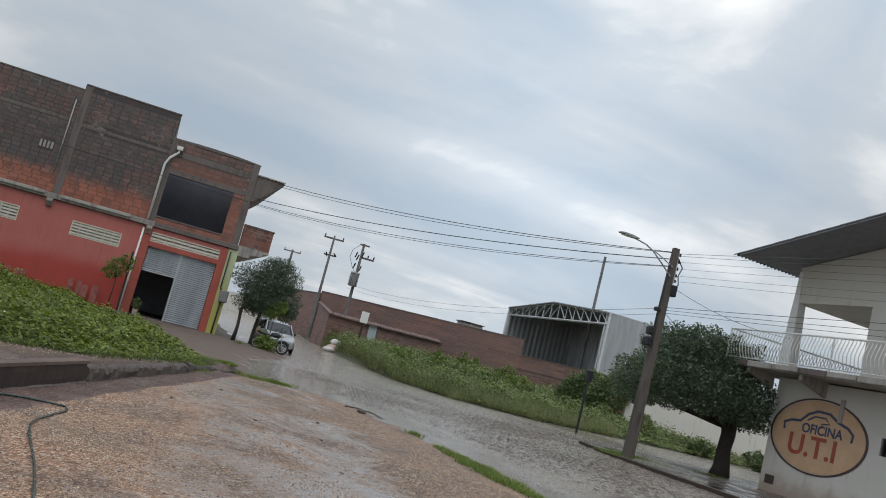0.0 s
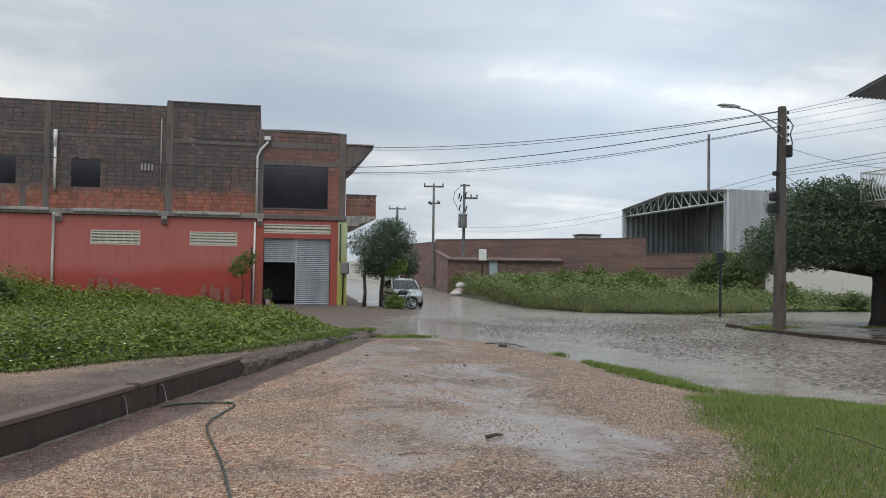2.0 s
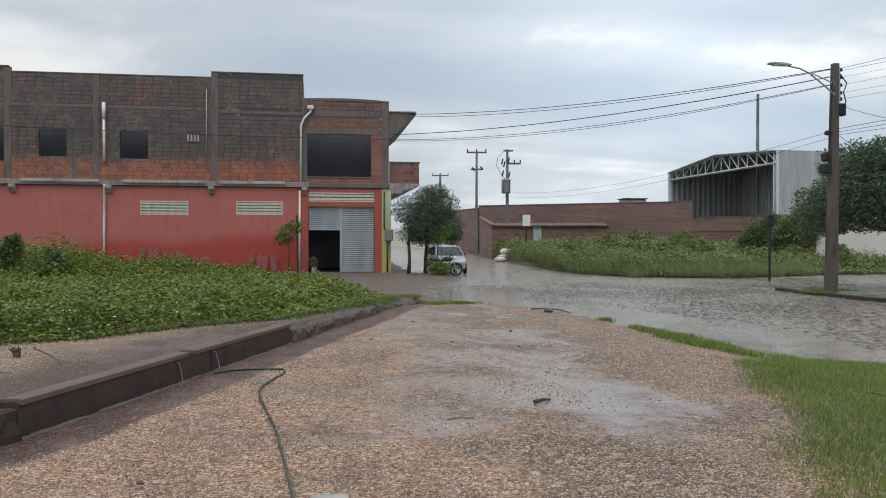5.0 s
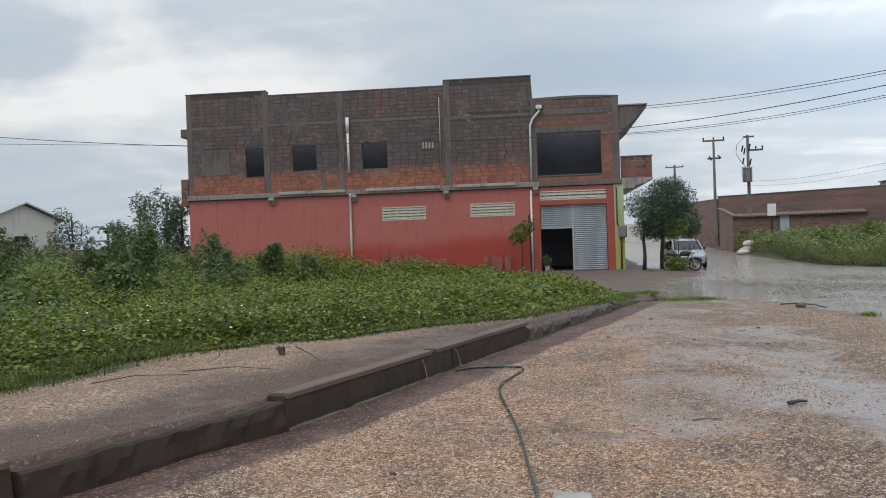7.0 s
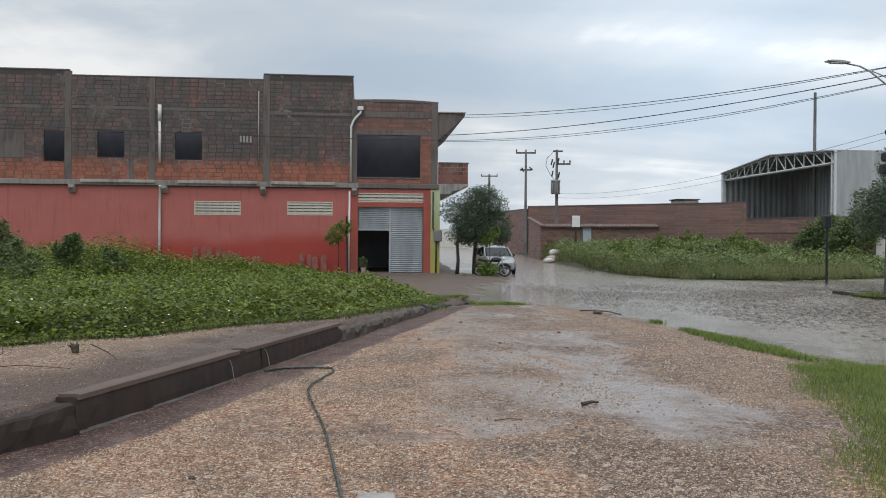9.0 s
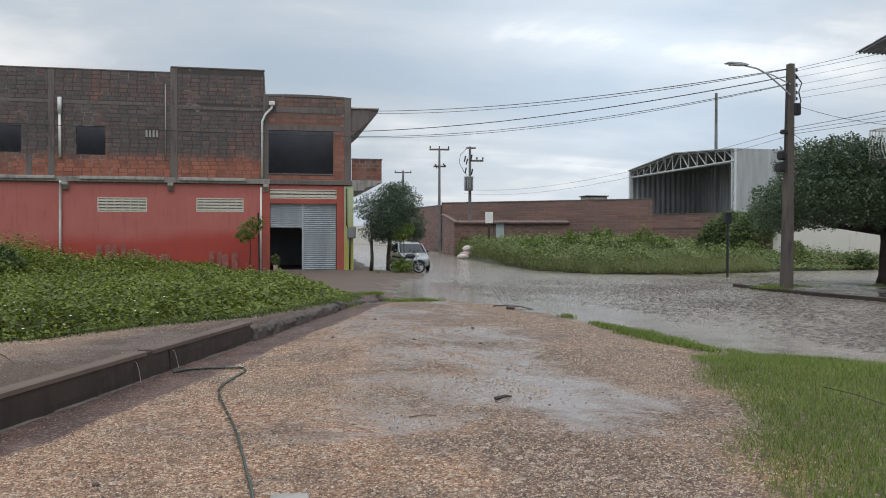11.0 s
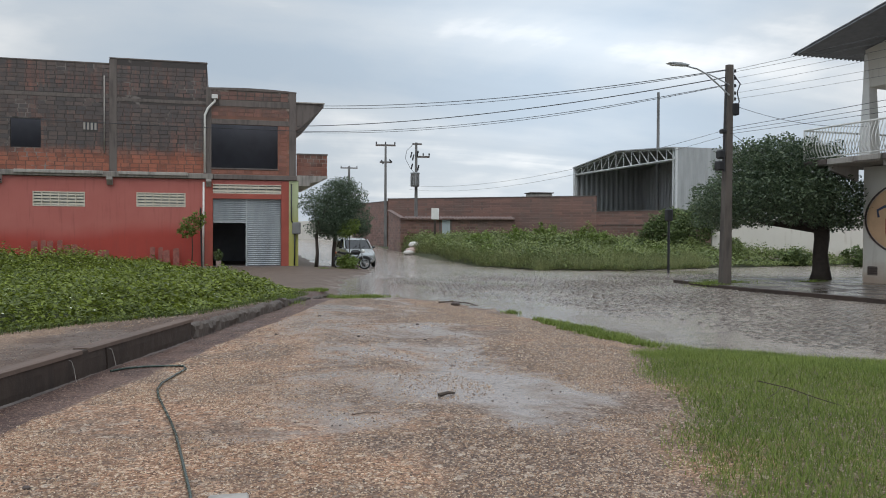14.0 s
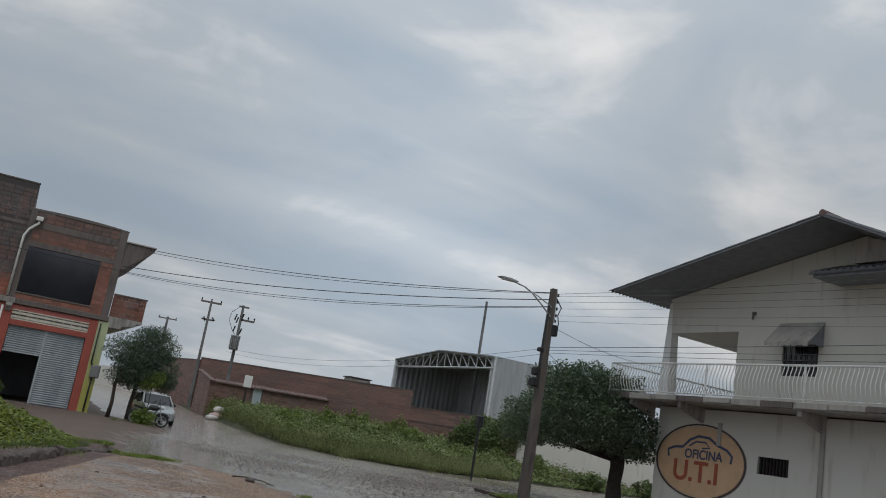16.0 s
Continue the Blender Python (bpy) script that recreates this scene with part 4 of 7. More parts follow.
part("shutter", shutter(-0.2, 1.38, 2.36, 3.5), M["shutter"], house, "grey corrugated roller shutter, rolled half up")
part("shutter", shutter(1.44, 3.1, 0.14, 3.5), M["shutter"], house, "closed grey corrugated roller shutter")
part("shutter_post", boxed(1.37, 1.45, YF + 0.05, YF + 0.14, 0.14, 3.5), M["steel"], house)
part("shutter_bar", boxed(-0.2, 1.38, YF + 0.06, YF + 0.13, 2.3, 2.37), M["steel"], house)
for x0, x1, z0, z1 in vents:
    rows_n = 4 if z1 - z0 > 0.6 else 2
    cols = round((x1 - x0) / 0.38)
    frame_o = part("vent_block", boxed(x0, x1, YF - 0.015, YF + 0.1, z0, z0 + 0.05), M["vent"], house, "cream louvred concrete vent blocks")
    part("vent_frame", boxed(x0, x1, YF - 0.015, YF + 0.1, z1 - 0.05, z1), M["vent"], frame_o)
    for c in range(cols + 1):
        x = x0 + (x1 - x0 - 0.05) * c / cols
        part("vent_divider", boxed(x, x + 0.05, YF - 0.012, YF + 0.1, z0 + 0.05, z1 - 0.05), M["vent"], frame_o)
    for r in range(rows_n):
        z = z0 + 0.05 + (z1 - z0 - 0.1) * (r + 0.5) / rows_n
        hgt = (z1 - z0 - 0.1) / rows_n * 0.34
        bm = prism(bmesh.new(), [(YF, z - hgt), (YF + 0.09, z + hgt * 0.4), (YF + 0.09, z + hgt), (YF, z + hgt * 0.6)], 0, x0 + 0.05, x1 - 0.05)
        part("vent_slat", bm, M["vent"], frame_o)
    part("vent_back", boxed(x0, x1, YF + 0.15, YF + 0.2, z0, z1), M["dark"], frame_o)
# slatted slot in the upper wall
for k in range(4):
    part("slot_slat", boxed(-6.2 + 0.165 * k, -6.2 + 0.165 * k + 0.1, YF + 0.02, YF + 0.12, 6.7, 7.06), M["concrete_pale"], house)


def pipe(pts, r, mat, label, name="drain_pipe"):
    return tagged(part(name, tube(bmesh.new(), pts, r, 10), mat, house, smooth=True), label)


pipe([(-10.11, YF - 0.1, 8.5), (-10.11, YF - 0.1, 7.7)], 0.092, M["pvc"], "white plastic rain pipe")
pipe([(-10.11, YF - 0.1, 7.75), (-10.09, YF - 0.1, 5.6)], 0.066, M["pvc"], "white plastic rain pipe")
pipe([(-10.05, YF - 0.27, 4.45), (-10.08, YF - 0.1, 4.3), (-10.1, YF - 0.09, 2.5), (-10.1, YF - 0.09, 0.2)], 0.06, M["pvc"], "white plastic rain pipe")
pipe([(-0.12, YF - 0.12, 8.5), (-0.13, YF - 0.14, 8.3), (-0.45, YF - 0.14, 7.95), (-0.6, YF - 0.13, 7.6), (-0.61, YF - 0.12, 4.75)], 0.058, M["pvc"], "white plastic rain pipe with an elbow")
pipe([(-5.25, YF - 0.05, 9.3), (-5.25, YF - 0.05, 5.6)], 0.03, M["concrete_pale"], "thin grey conduit")
pipe([(-0.66, YF - 0.07, 4.3), (-0.68, YF - 0.07, 0.1)], 0.05, M["pvc"], "faded reddish pipe")
part("pipe_hopper", boxed(-0.28, 0.02, YF - 0.24, YF - 0.02, 8.42, 8.62, 0.02), M["pvc"], house)
pipe([(3.62, YF - 0.1, 4.3), (3.62, YF - 0.1, 2.45), (3.7, YF - 0.12, 2.3)], 0.035, M["black"], "black cable conduit")
pipe([(3.8, YF - 0.12, 1.9), (3.78, YF - 0.1, 0.15)], 0.04, M["black"], "black cable conduit")
part("meter_box", boxed(3.66, 4.08, YF - 0.24, YF - 0.02, 1.75, 2.35, 0.04), M["mirror"], house, "grey electricity meter box")

# boards propped along the foot of the red wall
for x0, x1, h in ((-8.45, -6.45, 0.95), (-6.35, -5.0, 0.55), (-3.2, -1.9, 0.6)):
    fence = empty("board_fence", pose(x0, YF - 0.35, 0.0), "short row of weathered reddish boards against the wall", "fence")
    x = 0.0
    while x < x1 - x0:
        w = random.uniform(0.2, 0.3)
        hh = 0.5 + h * random.uniform(0.72, 1.05)
        lean = random.uniform(-0.05, 0.05)
        bm = prism(bmesh.new(), [(x, 0.0), (x + w, 0.0), (x + w + lean, hh - 0.03), (x + w * 0.5 + lean, hh), (x + lean, hh - 0.05)], 1, -0.02, 0.02)
        part("board", bm, M["fence_wood"], fence)
        x += w + random.uniform(0.06, 0.16)
# ---- white two-storey house ----
WU, WN = Vector((0.0698, -0.9976, 0)), Vector((-0.9976, -0.0698, 0))
WM = Matrix(((WU.x, -WN.x, 0, 22.6), (WU.y, -WN.y, 0, 25.65), (0, 0, 1, 0), (0, 0, 0, 1)))
# in the house's own frame x runs along the street wall, y goes into the house, z up
villa = empty("white_house", WM, "cream two-storey house with a railed balcony and dark tiled roof", "house")
L2, D2 = 12.6, 11.0


def vpart(name, bm, mat, label="", parent=None, smooth=False):
    return part(name, bm, mat, parent or villa, label, smooth)


bm = wall_with_holes(bmesh.new(), 0.0, L2, 0.0, 0.2, -0.1, 4.25, [(4.65, 5.85, 2.25, 2.82), (0.2, 0.66, 0.36, 0.68)])
vpart("wall", bm, M["cream"], "cream ground-floor wall with rain stains")
vpart("wall", boxed(0.0, 0.2, 0.2, D2, -0.1, 4.25), M["cream"])
vpart("wall", boxed(0.0, L2, D2, D2 + 0.2, -0.1, 8.2), M["cream"])
vpart("wall", boxed(L2 - 0.2, L2, 0.2, D2, -0.1, 8.2), M["cream"])
# upper storey: open corner veranda, then the gable wall above
bm = wall_with_holes(bmesh.new(), 3.4, L2, 0.0, 0.2, 4.6, 7.1, [(5.3, 6.65, 5.55, 6.62), (8.95, 9.6, 6.72, 7.1)])
vpart("wall", bm, M["cream"], "cream upper wall")
ridge_s, slope, eave_z = 8.1, 0.204, 8.465
gable = [(0.0, 7.1), (L2, 7.1), (L2, 8.2), (ridge_s, eave_z + slope * ridge_s), (0.0, eave_z)]
vpart("gable", prism(bmesh.new(), gable, 1, 0.0, 0.2), M["cream"], "cream gable wall")
vpart("wall", boxed(3.4, 3.6, 0.2, D2, 4.6, 8.2), M["cream"])
vpart("lintel", boxed(0.0, 0.2, 0.2, D2, 7.1, 8.2), M["cream"])
vpart("veranda_ceiling", boxed(0.2, 3.4, 0.2, D2, 7.1, 7.2), M["cream"])
bm = loft(bmesh.new(), [[(-0.2, -0.06, 4.52), (0.34, -0.06, 4.52), (0.34, 0.4, 4.52), (-0.2, 0.4, 4.52)], [(-0.07, -0.03, 7.1), (0.22, -0.03, 7.1), (0.22, 0.32, 7.1), (-0.07, 0.32, 7.1)], [(-0.02, -0.02, 8.3), (0.1, -0.02, 8.3), (0.1, 0.28, 8.3), (-0.02, 0.28, 8.3)]])
vpart("column", bm, M["white"], "tapered white corner column")
vpart("column", boxed(0.0, 0.3, 5.2, 5.5, 4.6, 7.1), M["white"])
vpart("floor_slab", boxed(-1.5, L2, -1.35, D2, 4.3, 4.52, 0.02), M["concrete_pale"], "weathered concrete balcony slab")
for k in range(11):
    x = -1.5 + k * 1.2
    vpart("slab_edge", boxed(x + 0.02, min(x + 1.18, L2), -1.42, -1.35, 4.34 + random.uniform(-0.02, 0.02), 4.53, 0.012), M["concrete_pale" if k % 3 else "concrete"], "chipped stained slab edging")
for x in (-0.4, 2.05, 6.95, 9.9):
    vpart("bracket", prism(bmesh.new(), [(-1.25, 4.3), (-1.25, 4.12), (0.0, 3.75), (0.0, 4.3)], 0, x, x + 0.16), M["concrete_pale"])
for x, zt in ((2.9, 3.8), (6.95, 4.1), (9.95, 4.1)):
    vpart("pilaster", boxed(x, x + 0.17, -0.07, 0.0, 0.05 if x > 5 else 3.0, zt, 0.015), M["concrete_pale"], "stained wall pilaster")
# balcony railing: bowed bars between posts
rail = tagged(part("balcony_railing", tube(bmesh.new(), [(-1.5, -1.33, 5.68), (L2, -1.33, 5.68)], 0.035, 8), M["white"], villa), "white steel railing with bowed bars")
part("rail", tube(bmesh.new(), [(-1.5, -1.33, 4.62), (L2, -1.33, 4.62)], 0.025, 6), M["white"], rail)
part("rail", tube(bmesh.new(), [(-1.5, -1.33, 5.68), (-1.5, 6.0, 5.68)], 0.035, 8), M["white"], rail)
part("rail", tube(bmesh.new(), [(-1.5, -1.33, 4.62), (-1.5, 6.0, 4.62)], 0.025, 6), M["white"], rail)
for x in (-1.5, 3.3, 7.2, 11.0, 12.5):
    part("post", tube(bmesh.new(), [(x, -1.33, 4.5), (x, -1.33, 5.7)], 0.035, 8), M["white"], rail)
part("post", tube(bmesh.new(), [(-1.5, 6.0, 4.5), (-1.5, 6.0, 5.7)], 0.035, 8), M["white"], rail)


def bowed(p, out):
    return tube(bmesh.new(), [(p[0] + out[0] * o, p[1] + out[1] * o, z) for z, o in ((4.62, 0.0), (4.85, 0.13), (5.1, 0.17), (5.35, 0.1), (5.55, 0.02), (5.68, 0.0))], 0.016, 5)


bar = part("bar", bowed((0, 0), (0, -1)), M["white"], rail)
bar.location = (-1.36, -1.33, 0)
for k in range(1, 93):
    b2 = new("bar", bar.data)
    b2.parent, b2.location = rail, (-1.36 + 0.15 * k, -1.33, 0)
for k in range(48):
    b2 = new("bar", bar.data)
    b2.parent, b2.location, b2.rotation_euler = rail, (-1.5, -1.2 + 0.15 * k, 0), (0, 0, radians(-90))


def tiled_roof(s0, z0, s1, z1, y0, y1, name, label, mat, pitch=0.19):
    """One roof slope from the eave (s0, z0) to the ridge (s1, z1), with corrugated rows lying over a dark lining."""
    bm = bmesh.new()
    n_ = int((y1 - y0) / pitch)
    prof = []
    for k in range(n_):
        y = y0 + k * pitch
        prof += [(y, 0.0), (y + pitch * 0.25, 0.06), (y + pitch * 0.5, 0.075), (y + pitch * 0.75, 0.06)]
    prof.append((y0 + n_ * pitch, 0.0))
    th = 0.07
    s_in = s0 + 0.3 * (1 if s1 > s0 else -1)
    z_in = z0 + (z1 - z0) * (s_in - s0) / (s1 - s0)
    roof_o = vpart(name, prism(bmesh.new(), [(s_in, z_in - th), (s1, z1 - th), (s1, z1 - 0.01), (s_in, z_in - 0.01)], 1, y0 + 0.02, y1), M["soffit"], label)
    courses = max(2, int(abs(s1 - s0) / 0.9))
    for c in range(courses):
        bm = bmesh.new()
        a, b = c / courses, min((c + 1.04) / courses, 1.0)
        sa, sb, za, zb = s0 + (s1 - s0) * a, s0 + (s1 - s0) * b, z0 + (z1 - z0) * a + 0.012, z0 + (z1 - z0) * b
        lo, hi = [bm.verts.new((sa, y, za + h)) for y, h in prof], [bm.verts.new((sb, y, zb + h)) for y, h in prof]
        lo2, hi2 = [bm.verts.new((sa, y, za + h - 0.014)) for y, h in prof], [bm.verts.new((sb, y, zb + h - 0.014)) for y, h in prof]
        for i in range(len(prof) - 1):
            bm.faces.new((lo[i], lo[i + 1], hi[i + 1], hi[i])), bm.faces.new((lo2[i], hi2[i], hi2[i + 1], lo2[i + 1]))
            bm.faces.new((lo2[i], lo2[i + 1], lo[i + 1], lo[i]))
        part("roof_sheet", bm, mat, roof_o, "dark corrugated roofing sheet")
    return roof_o


OH = -2.3
zr = eave_z + slope * ridge_s + 0.1
tiled_roof(-1.15, eave_z - slope * 1.15 + 0.1, ridge_s, zr, OH, D2 + 0.6, "roof", "dark wet tiled roof with a deep overhang", M["tile_roof"])
tiled_roof(L2 + 0.5, 8.0, ridge_s, zr, OH, D2 + 0.6, "roof", "dark wet tiled roof with a deep overhang", M["tile_roof"])
vpart("ridge", tube(bmesh.new(), [(ridge_s, OH, zr + 0.04), (ridge_s, D2 + 0.6, zr + 0.04)], 0.11, 8), M["clay_tile"])
# small tiled lean-to canopy on the upper wall
lean = empty("lean_to", None)
lean.parent = villa
tagged(lean, "small tiled lean-to canopy")
for k in range(22):
    x = 7.2 + k * 0.24
    r_ = [(x, 0.0), (x + 0.06, 0.06), (x + 0.12, 0.075), (x + 0.18, 0.06), (x + 0.24, 0.0), (x + 0.24, -0.06), (x, -0.06)]
    bm = bmesh.new()
    loft(bm, [[(p, -1.5, 8.6 + q) for p, q in r_], [(p, 0.05, 9.15 + q) for p, q in r_]])
    part("roof_tile", bm, M["tile_roof"], lean)
part("soffit", prism(bmesh.new(), [(-1.42, 8.46), (0.0, 8.5), (0.0, 9.09), (-1.42, 8.56)], 0, 7.3, 12.4), M["soffit"], lean)
vpart("parapet", prism(bmesh.new(), [(7.95, 9.15), (11.2, 9.15), (8.4, 9.95), (7.95, 9.9)], 1, -0.3, 0.0), M["panel"], "pinkish white panel above the lean-to")
# windows and awning
aw = vpart("awning", prism(bmesh.new(), [(-0.01, 7.34), (-0.8, 6.55), (-0.79, 6.52), (-0.01, 7.28)], 0, 5.15, 6.85), M["concrete_pale"], "faded sheet awning with a ragged lower edge")
for k in range(8):
    part("awning_scallop", boxed(5.17 + k * 0.21, 5.35 + k * 0.21, -0.8, -0.785, 6.43 + random.uniform(-0.02, 0.02), 6.54), M["concrete_pale"], aw)
part("awning_cheek", prism(bmesh.new(), [(-0.03, 7.28), (-0.77, 6.54), (-0.03, 6.5)], 0, 6.81, 6.84), M["soffit"], aw)
win = vpart("window", boxed(5.3, 6.65, 0.08, 0.11, 5.55, 6.62), M["glass"], "dark window with iron bars")
for k in range(7):
    part("bar", boxed(5.36 + k * 0.2, 5.38 + k * 0.2, 0.03, 0.05, 5.55, 6.62), M["black"], win)
for z in (5.57, 6.08, 6.58):
    part("crossbar", boxed(5.3, 6.65, 0.02, 0.06, z - 0.015, z + 0.015), M["black"], win)
win = vpart("window", boxed(4.65, 5.85, 0.1, 0.13, 2.25, 2.82), M["glass"], "barred ground-floor window")
for k in range(9):
    part("bar", boxed(4.72 + k * 0.13, 4.75 + k * 0.13, 0.02, 0.06, 2.25, 2.82), M["black"], win)
win = vpart("window", boxed(8.95, 9.6, 0.12, 0.15, 6.72, 7.25), M["glass"], "small louvred window")
for k in range(4):
    part("slat", boxed(8.95, 9.6, 0.02, 0.08, 6.78 + k * 0.12, 6.81 + k * 0.12), M["concrete"], win)
vpart("vent_grille", boxed(0.2, 0.66, 0.04, 0.1, 0.36, 0.68), M["debris"], "rusty floor vent grille")
for k in range(4):
    vpart("vent_bar", boxed(0.2, 0.66, 0.0, 0.04, 0.38 + k * 0.08, 0.405 + k * 0.08), M["concrete"])
wall_lamp = vpart("wall_lamp", boxed(4.0, 4.12, -0.12, 0.0, 7.68, 7.78, 0.01), M["concrete"], "small grey wall lamp")
part("lamp_tube", tube(bmesh.new(), [(4.06, -0.1, 7.7), (4.06, -0.12, 7.5)], 0.035, 8), M["concrete"], wall_lamp)
vpart("hanging_wire", tube(bmesh.new(), [(1.9, 2.2, 7.1), (1.92, 2.2, 6.4)], 0.012, 5), M["wire"])

# painted oval workshop sign on the wall
sign = empty("wall_sign", WM @ pose(2.15, -0.004, 2.38), "painted oval car workshop sign on the cream wall", "sign")


def oval(rx_, rz_, y0, y1, hole=None, n_=48):
    pts = [(rx_ * math.cos(2 * math.pi * k / n_), rz_ * math.sin(2 * math.pi * k / n_)) for k in range(n_)]
    if hole is None:
        return prism(bmesh.new(), pts, 1, y0, y1)
    bm = bmesh.new()
    a = [bm.verts.new((p[0], y0, p[1])) for p in pts]
    b = [bm.verts.new((p[0] * hole, y0, p[1] * hole)) for p in pts]
    c = [bm.verts.new((p[0], y1, p[1])) for p in pts]
    for k in range(n_):
        j = (k + 1) % n_
        bm.faces.new((a[k], a[j], b[j], b[k])), bm.faces.new((a[k], c[k], c[j], a[j]))
    return bm


part("sign_field", oval(1.98, 1.25, -0.012, 0.0), M["sign_tan"], sign, "faded tan oval")
part("sign_rim", oval(2.08, 1.33, -0.02, 0.0, 0.955), M["sign_dark"], sign, "dark brown rim")


def letters(text, size, x, z, mat, name, parent, wide=1.0):
    cu = bpy.data.curves.new(name, "FONT")
    cu.body, cu.size, cu.extrude, cu.align_x, cu.offset = text, size, 0.004, "CENTER", 0.02 * size
    tmp = new(name, cu)
    me = bpy.data.meshes.new_from_object(tmp)
    bpy.data.objects.remove(tmp)
    me.materials.clear()
    me.materials.append(mat)
    ob = new(name, me)
    ob.parent = parent
    ob.matrix_basis = pose(x, -0.024, z, 90, 0, 0) @ Matrix.Diagonal((wide, 1, 1, 1))
    return ob


letters("OFICINA", 0.46, 0.18, 0.08, M["sign_navy"], "lettering", sign, 0.95)
letters("U.T.I", 1.02, -0.12, -0.72, M["sign_red"], "lettering", sign, 1.05)


def ribbon(pts, w, y=-0.022):
    bm = bmesh.new()
    up, dn = [], []
    for i, (x, z) in enumerate(pts):
        a, b = pts[max(i - 1, 0)], pts[min(i + 1, len(pts) - 1)]
        d = Vector((b[0] - a[0], b[1] - a[1])).normalized()
        up.append((x - d.y * w / 2, z + d.x * w / 2)), dn.append((x + d.y * w / 2, z - d.x * w / 2))
    return prism(bm, up + dn[::-1], 1, y, -0.011)


part("car_outline", ribbon([(-1.45, 0.05), (-1.5, 0.3), (-1.2, 0.42), (-0.8, 0.45), (-0.5, 0.72), (-0.1, 0.88), (0.4, 0.85), (0.8, 0.62), (1.2, 0.5), (1.45, 0.3), (1.42, 0.05)], 0.09), M["sign_navy"], sign, "navy painted car outline")
part("car_outline", ribbon([(-0.5, 0.5), (-0.2, 0.68), (0.25, 0.68), (0.45, 0.5), (0.1, 0.46)], 0.06), M["sign_navy"], sign)

# ---- shed with a white arched truss ----
shed = empty("open_shed", None, "open-fronted metal shed with a white trussed gable", "shed")
SA, SB = Vector((32.3, 73.2, 0)), Vector((32.8, 56.1, 0))
sdir = (SB - SA).normalized()
sback = Vector((-sdir.y, sdir.x, 0))
if sback.x < 0:
    sback = -sback
SW = (SB - SA).length
SM = Matrix(((sdir.x, sback.x, 0, SA.x), (sdir.y, sback.y, 0, SA.y), (0, 0, 1, 0), (0, 0, 0, 1)))
shed.matrix_basis = SM


def sheet(x0, x1, y0, y1, z0, z1, pitch=0.5, amp=0.05, top=None):
    """Ribbed sheet metal along x (y0 = y1) or along y (x0 = x1)."""
    bm = bmesh.new()
    along_x = abs(x1 - x0) > abs(y1 - y0)
    length = (x1 - x0) if along_x else (y1 - y0)
    n_ = int(abs(length) / pitch)
    lo, hi = [], []
    for k in range(n_ * 4 + 1):
        f = k / (n_ * 4)
        o = amp if k % 4 in (1, 2) else 0.0
        x, y = (x0 + length * f, y0 + o) if along_x else (x0 + o, y0 + length * f)
        zt = top(f) if top else z1
        lo.append(bm.verts.new((x, y, z0))), hi.append(bm.verts.new((x, y, zt)))
    for k in range(len(lo) - 1):
        bm.faces.new((lo[k], lo[k + 1], hi[k + 1], hi[k]))
    return bm


def spart(name, bm, mat, label=""):
    ob = part(name, bm, mat, shed, label)
    return ob


SD = 14.0
spart("side_wall", sheet(SW, SW, 0.05, SD, 1.0, 8.3), M["sheet"], "white ribbed sheet-metal side wall")
spart("side_wall", sheet(0, 0, 0.05, SD, 1.0, 8.1), M["sheet_in"])
spart("back_wall", sheet(0, SW, SD * 0.5, SD * 0.5, 1.0, 8.4), M["sheet_in"], "grey ribbed back wall")


def eave(f):
    return 8.03 + 1.54 * f if f < 0.5 else 8.8 - 1.06 * (f - 0.5)


bm = bmesh.new()
n = 16
loft(bm, [[(SW * k / n, -0.3, eave(k / n) + 0.1), (SW * k / n, SD, eave(k / n) + 0.1), (SW * k / n, SD, eave(k / n) + 0.02), (SW * k / n, -0.3, eave(k / n) + 0.02)] for k in range(n + 1)])
spart("roof", bm, M["sheet_in"], "grey metal roof")
spart("top_chord", tube(bmesh.new(), [(SW * k / n, 0, eave(k / n)) for k in range(n + 1)], 0.09, 4), M["truss"])
spart("bottom_chord", tube(bmesh.new(), [(0, 0, 7.45), (SW, 0, 7.45)], 0.09, 4), M["truss"])
m_ = 13
for k in range(m_):
    f0, f1 = k / m_, (k + 1) / m_
    spart("truss_web", tube(bmesh.new(), [(SW * f0, 0, 7.45), (SW * f0, 0, eave(f0))], 0.05, 4), M["truss"])
    a, b = (7.45, eave(f1)) if k < m_ / 2 else (eave(f0), 7.45)
    spart("truss_web", tube(bmesh.new(), [(SW * f0, 0, a), (SW * f1, 0, b)], 0.05, 4), M["truss"])
spart("post", boxed(-0.15, 0.15, -0.15, 0.15, 0.8, 8.05), M["truss"])
for x in (SW - 0.3, SW + 0.05):
    spart("post", boxed(x - 0.06, x + 0.06, -0.08, 0.08, 0.8, 8.3), M["truss"])
for k in range(18):
    z = 0.9 + k * 0.4
    spart("lattice", tube(bmesh.new(), [(SW - 0.3, 0, z), (SW + 0.05, 0, z + 0.4)] if k % 2 else [(SW + 0.05, 0, z), (SW - 0.3, 0, z + 0.4)], 0.035, 4), M["truss"])
spart("post", boxed(SW * 0.46, SW * 0.46 + 0.2, SD * 0.45, SD * 0.45 + 0.2, 1.0, 8.0), M["truss"])

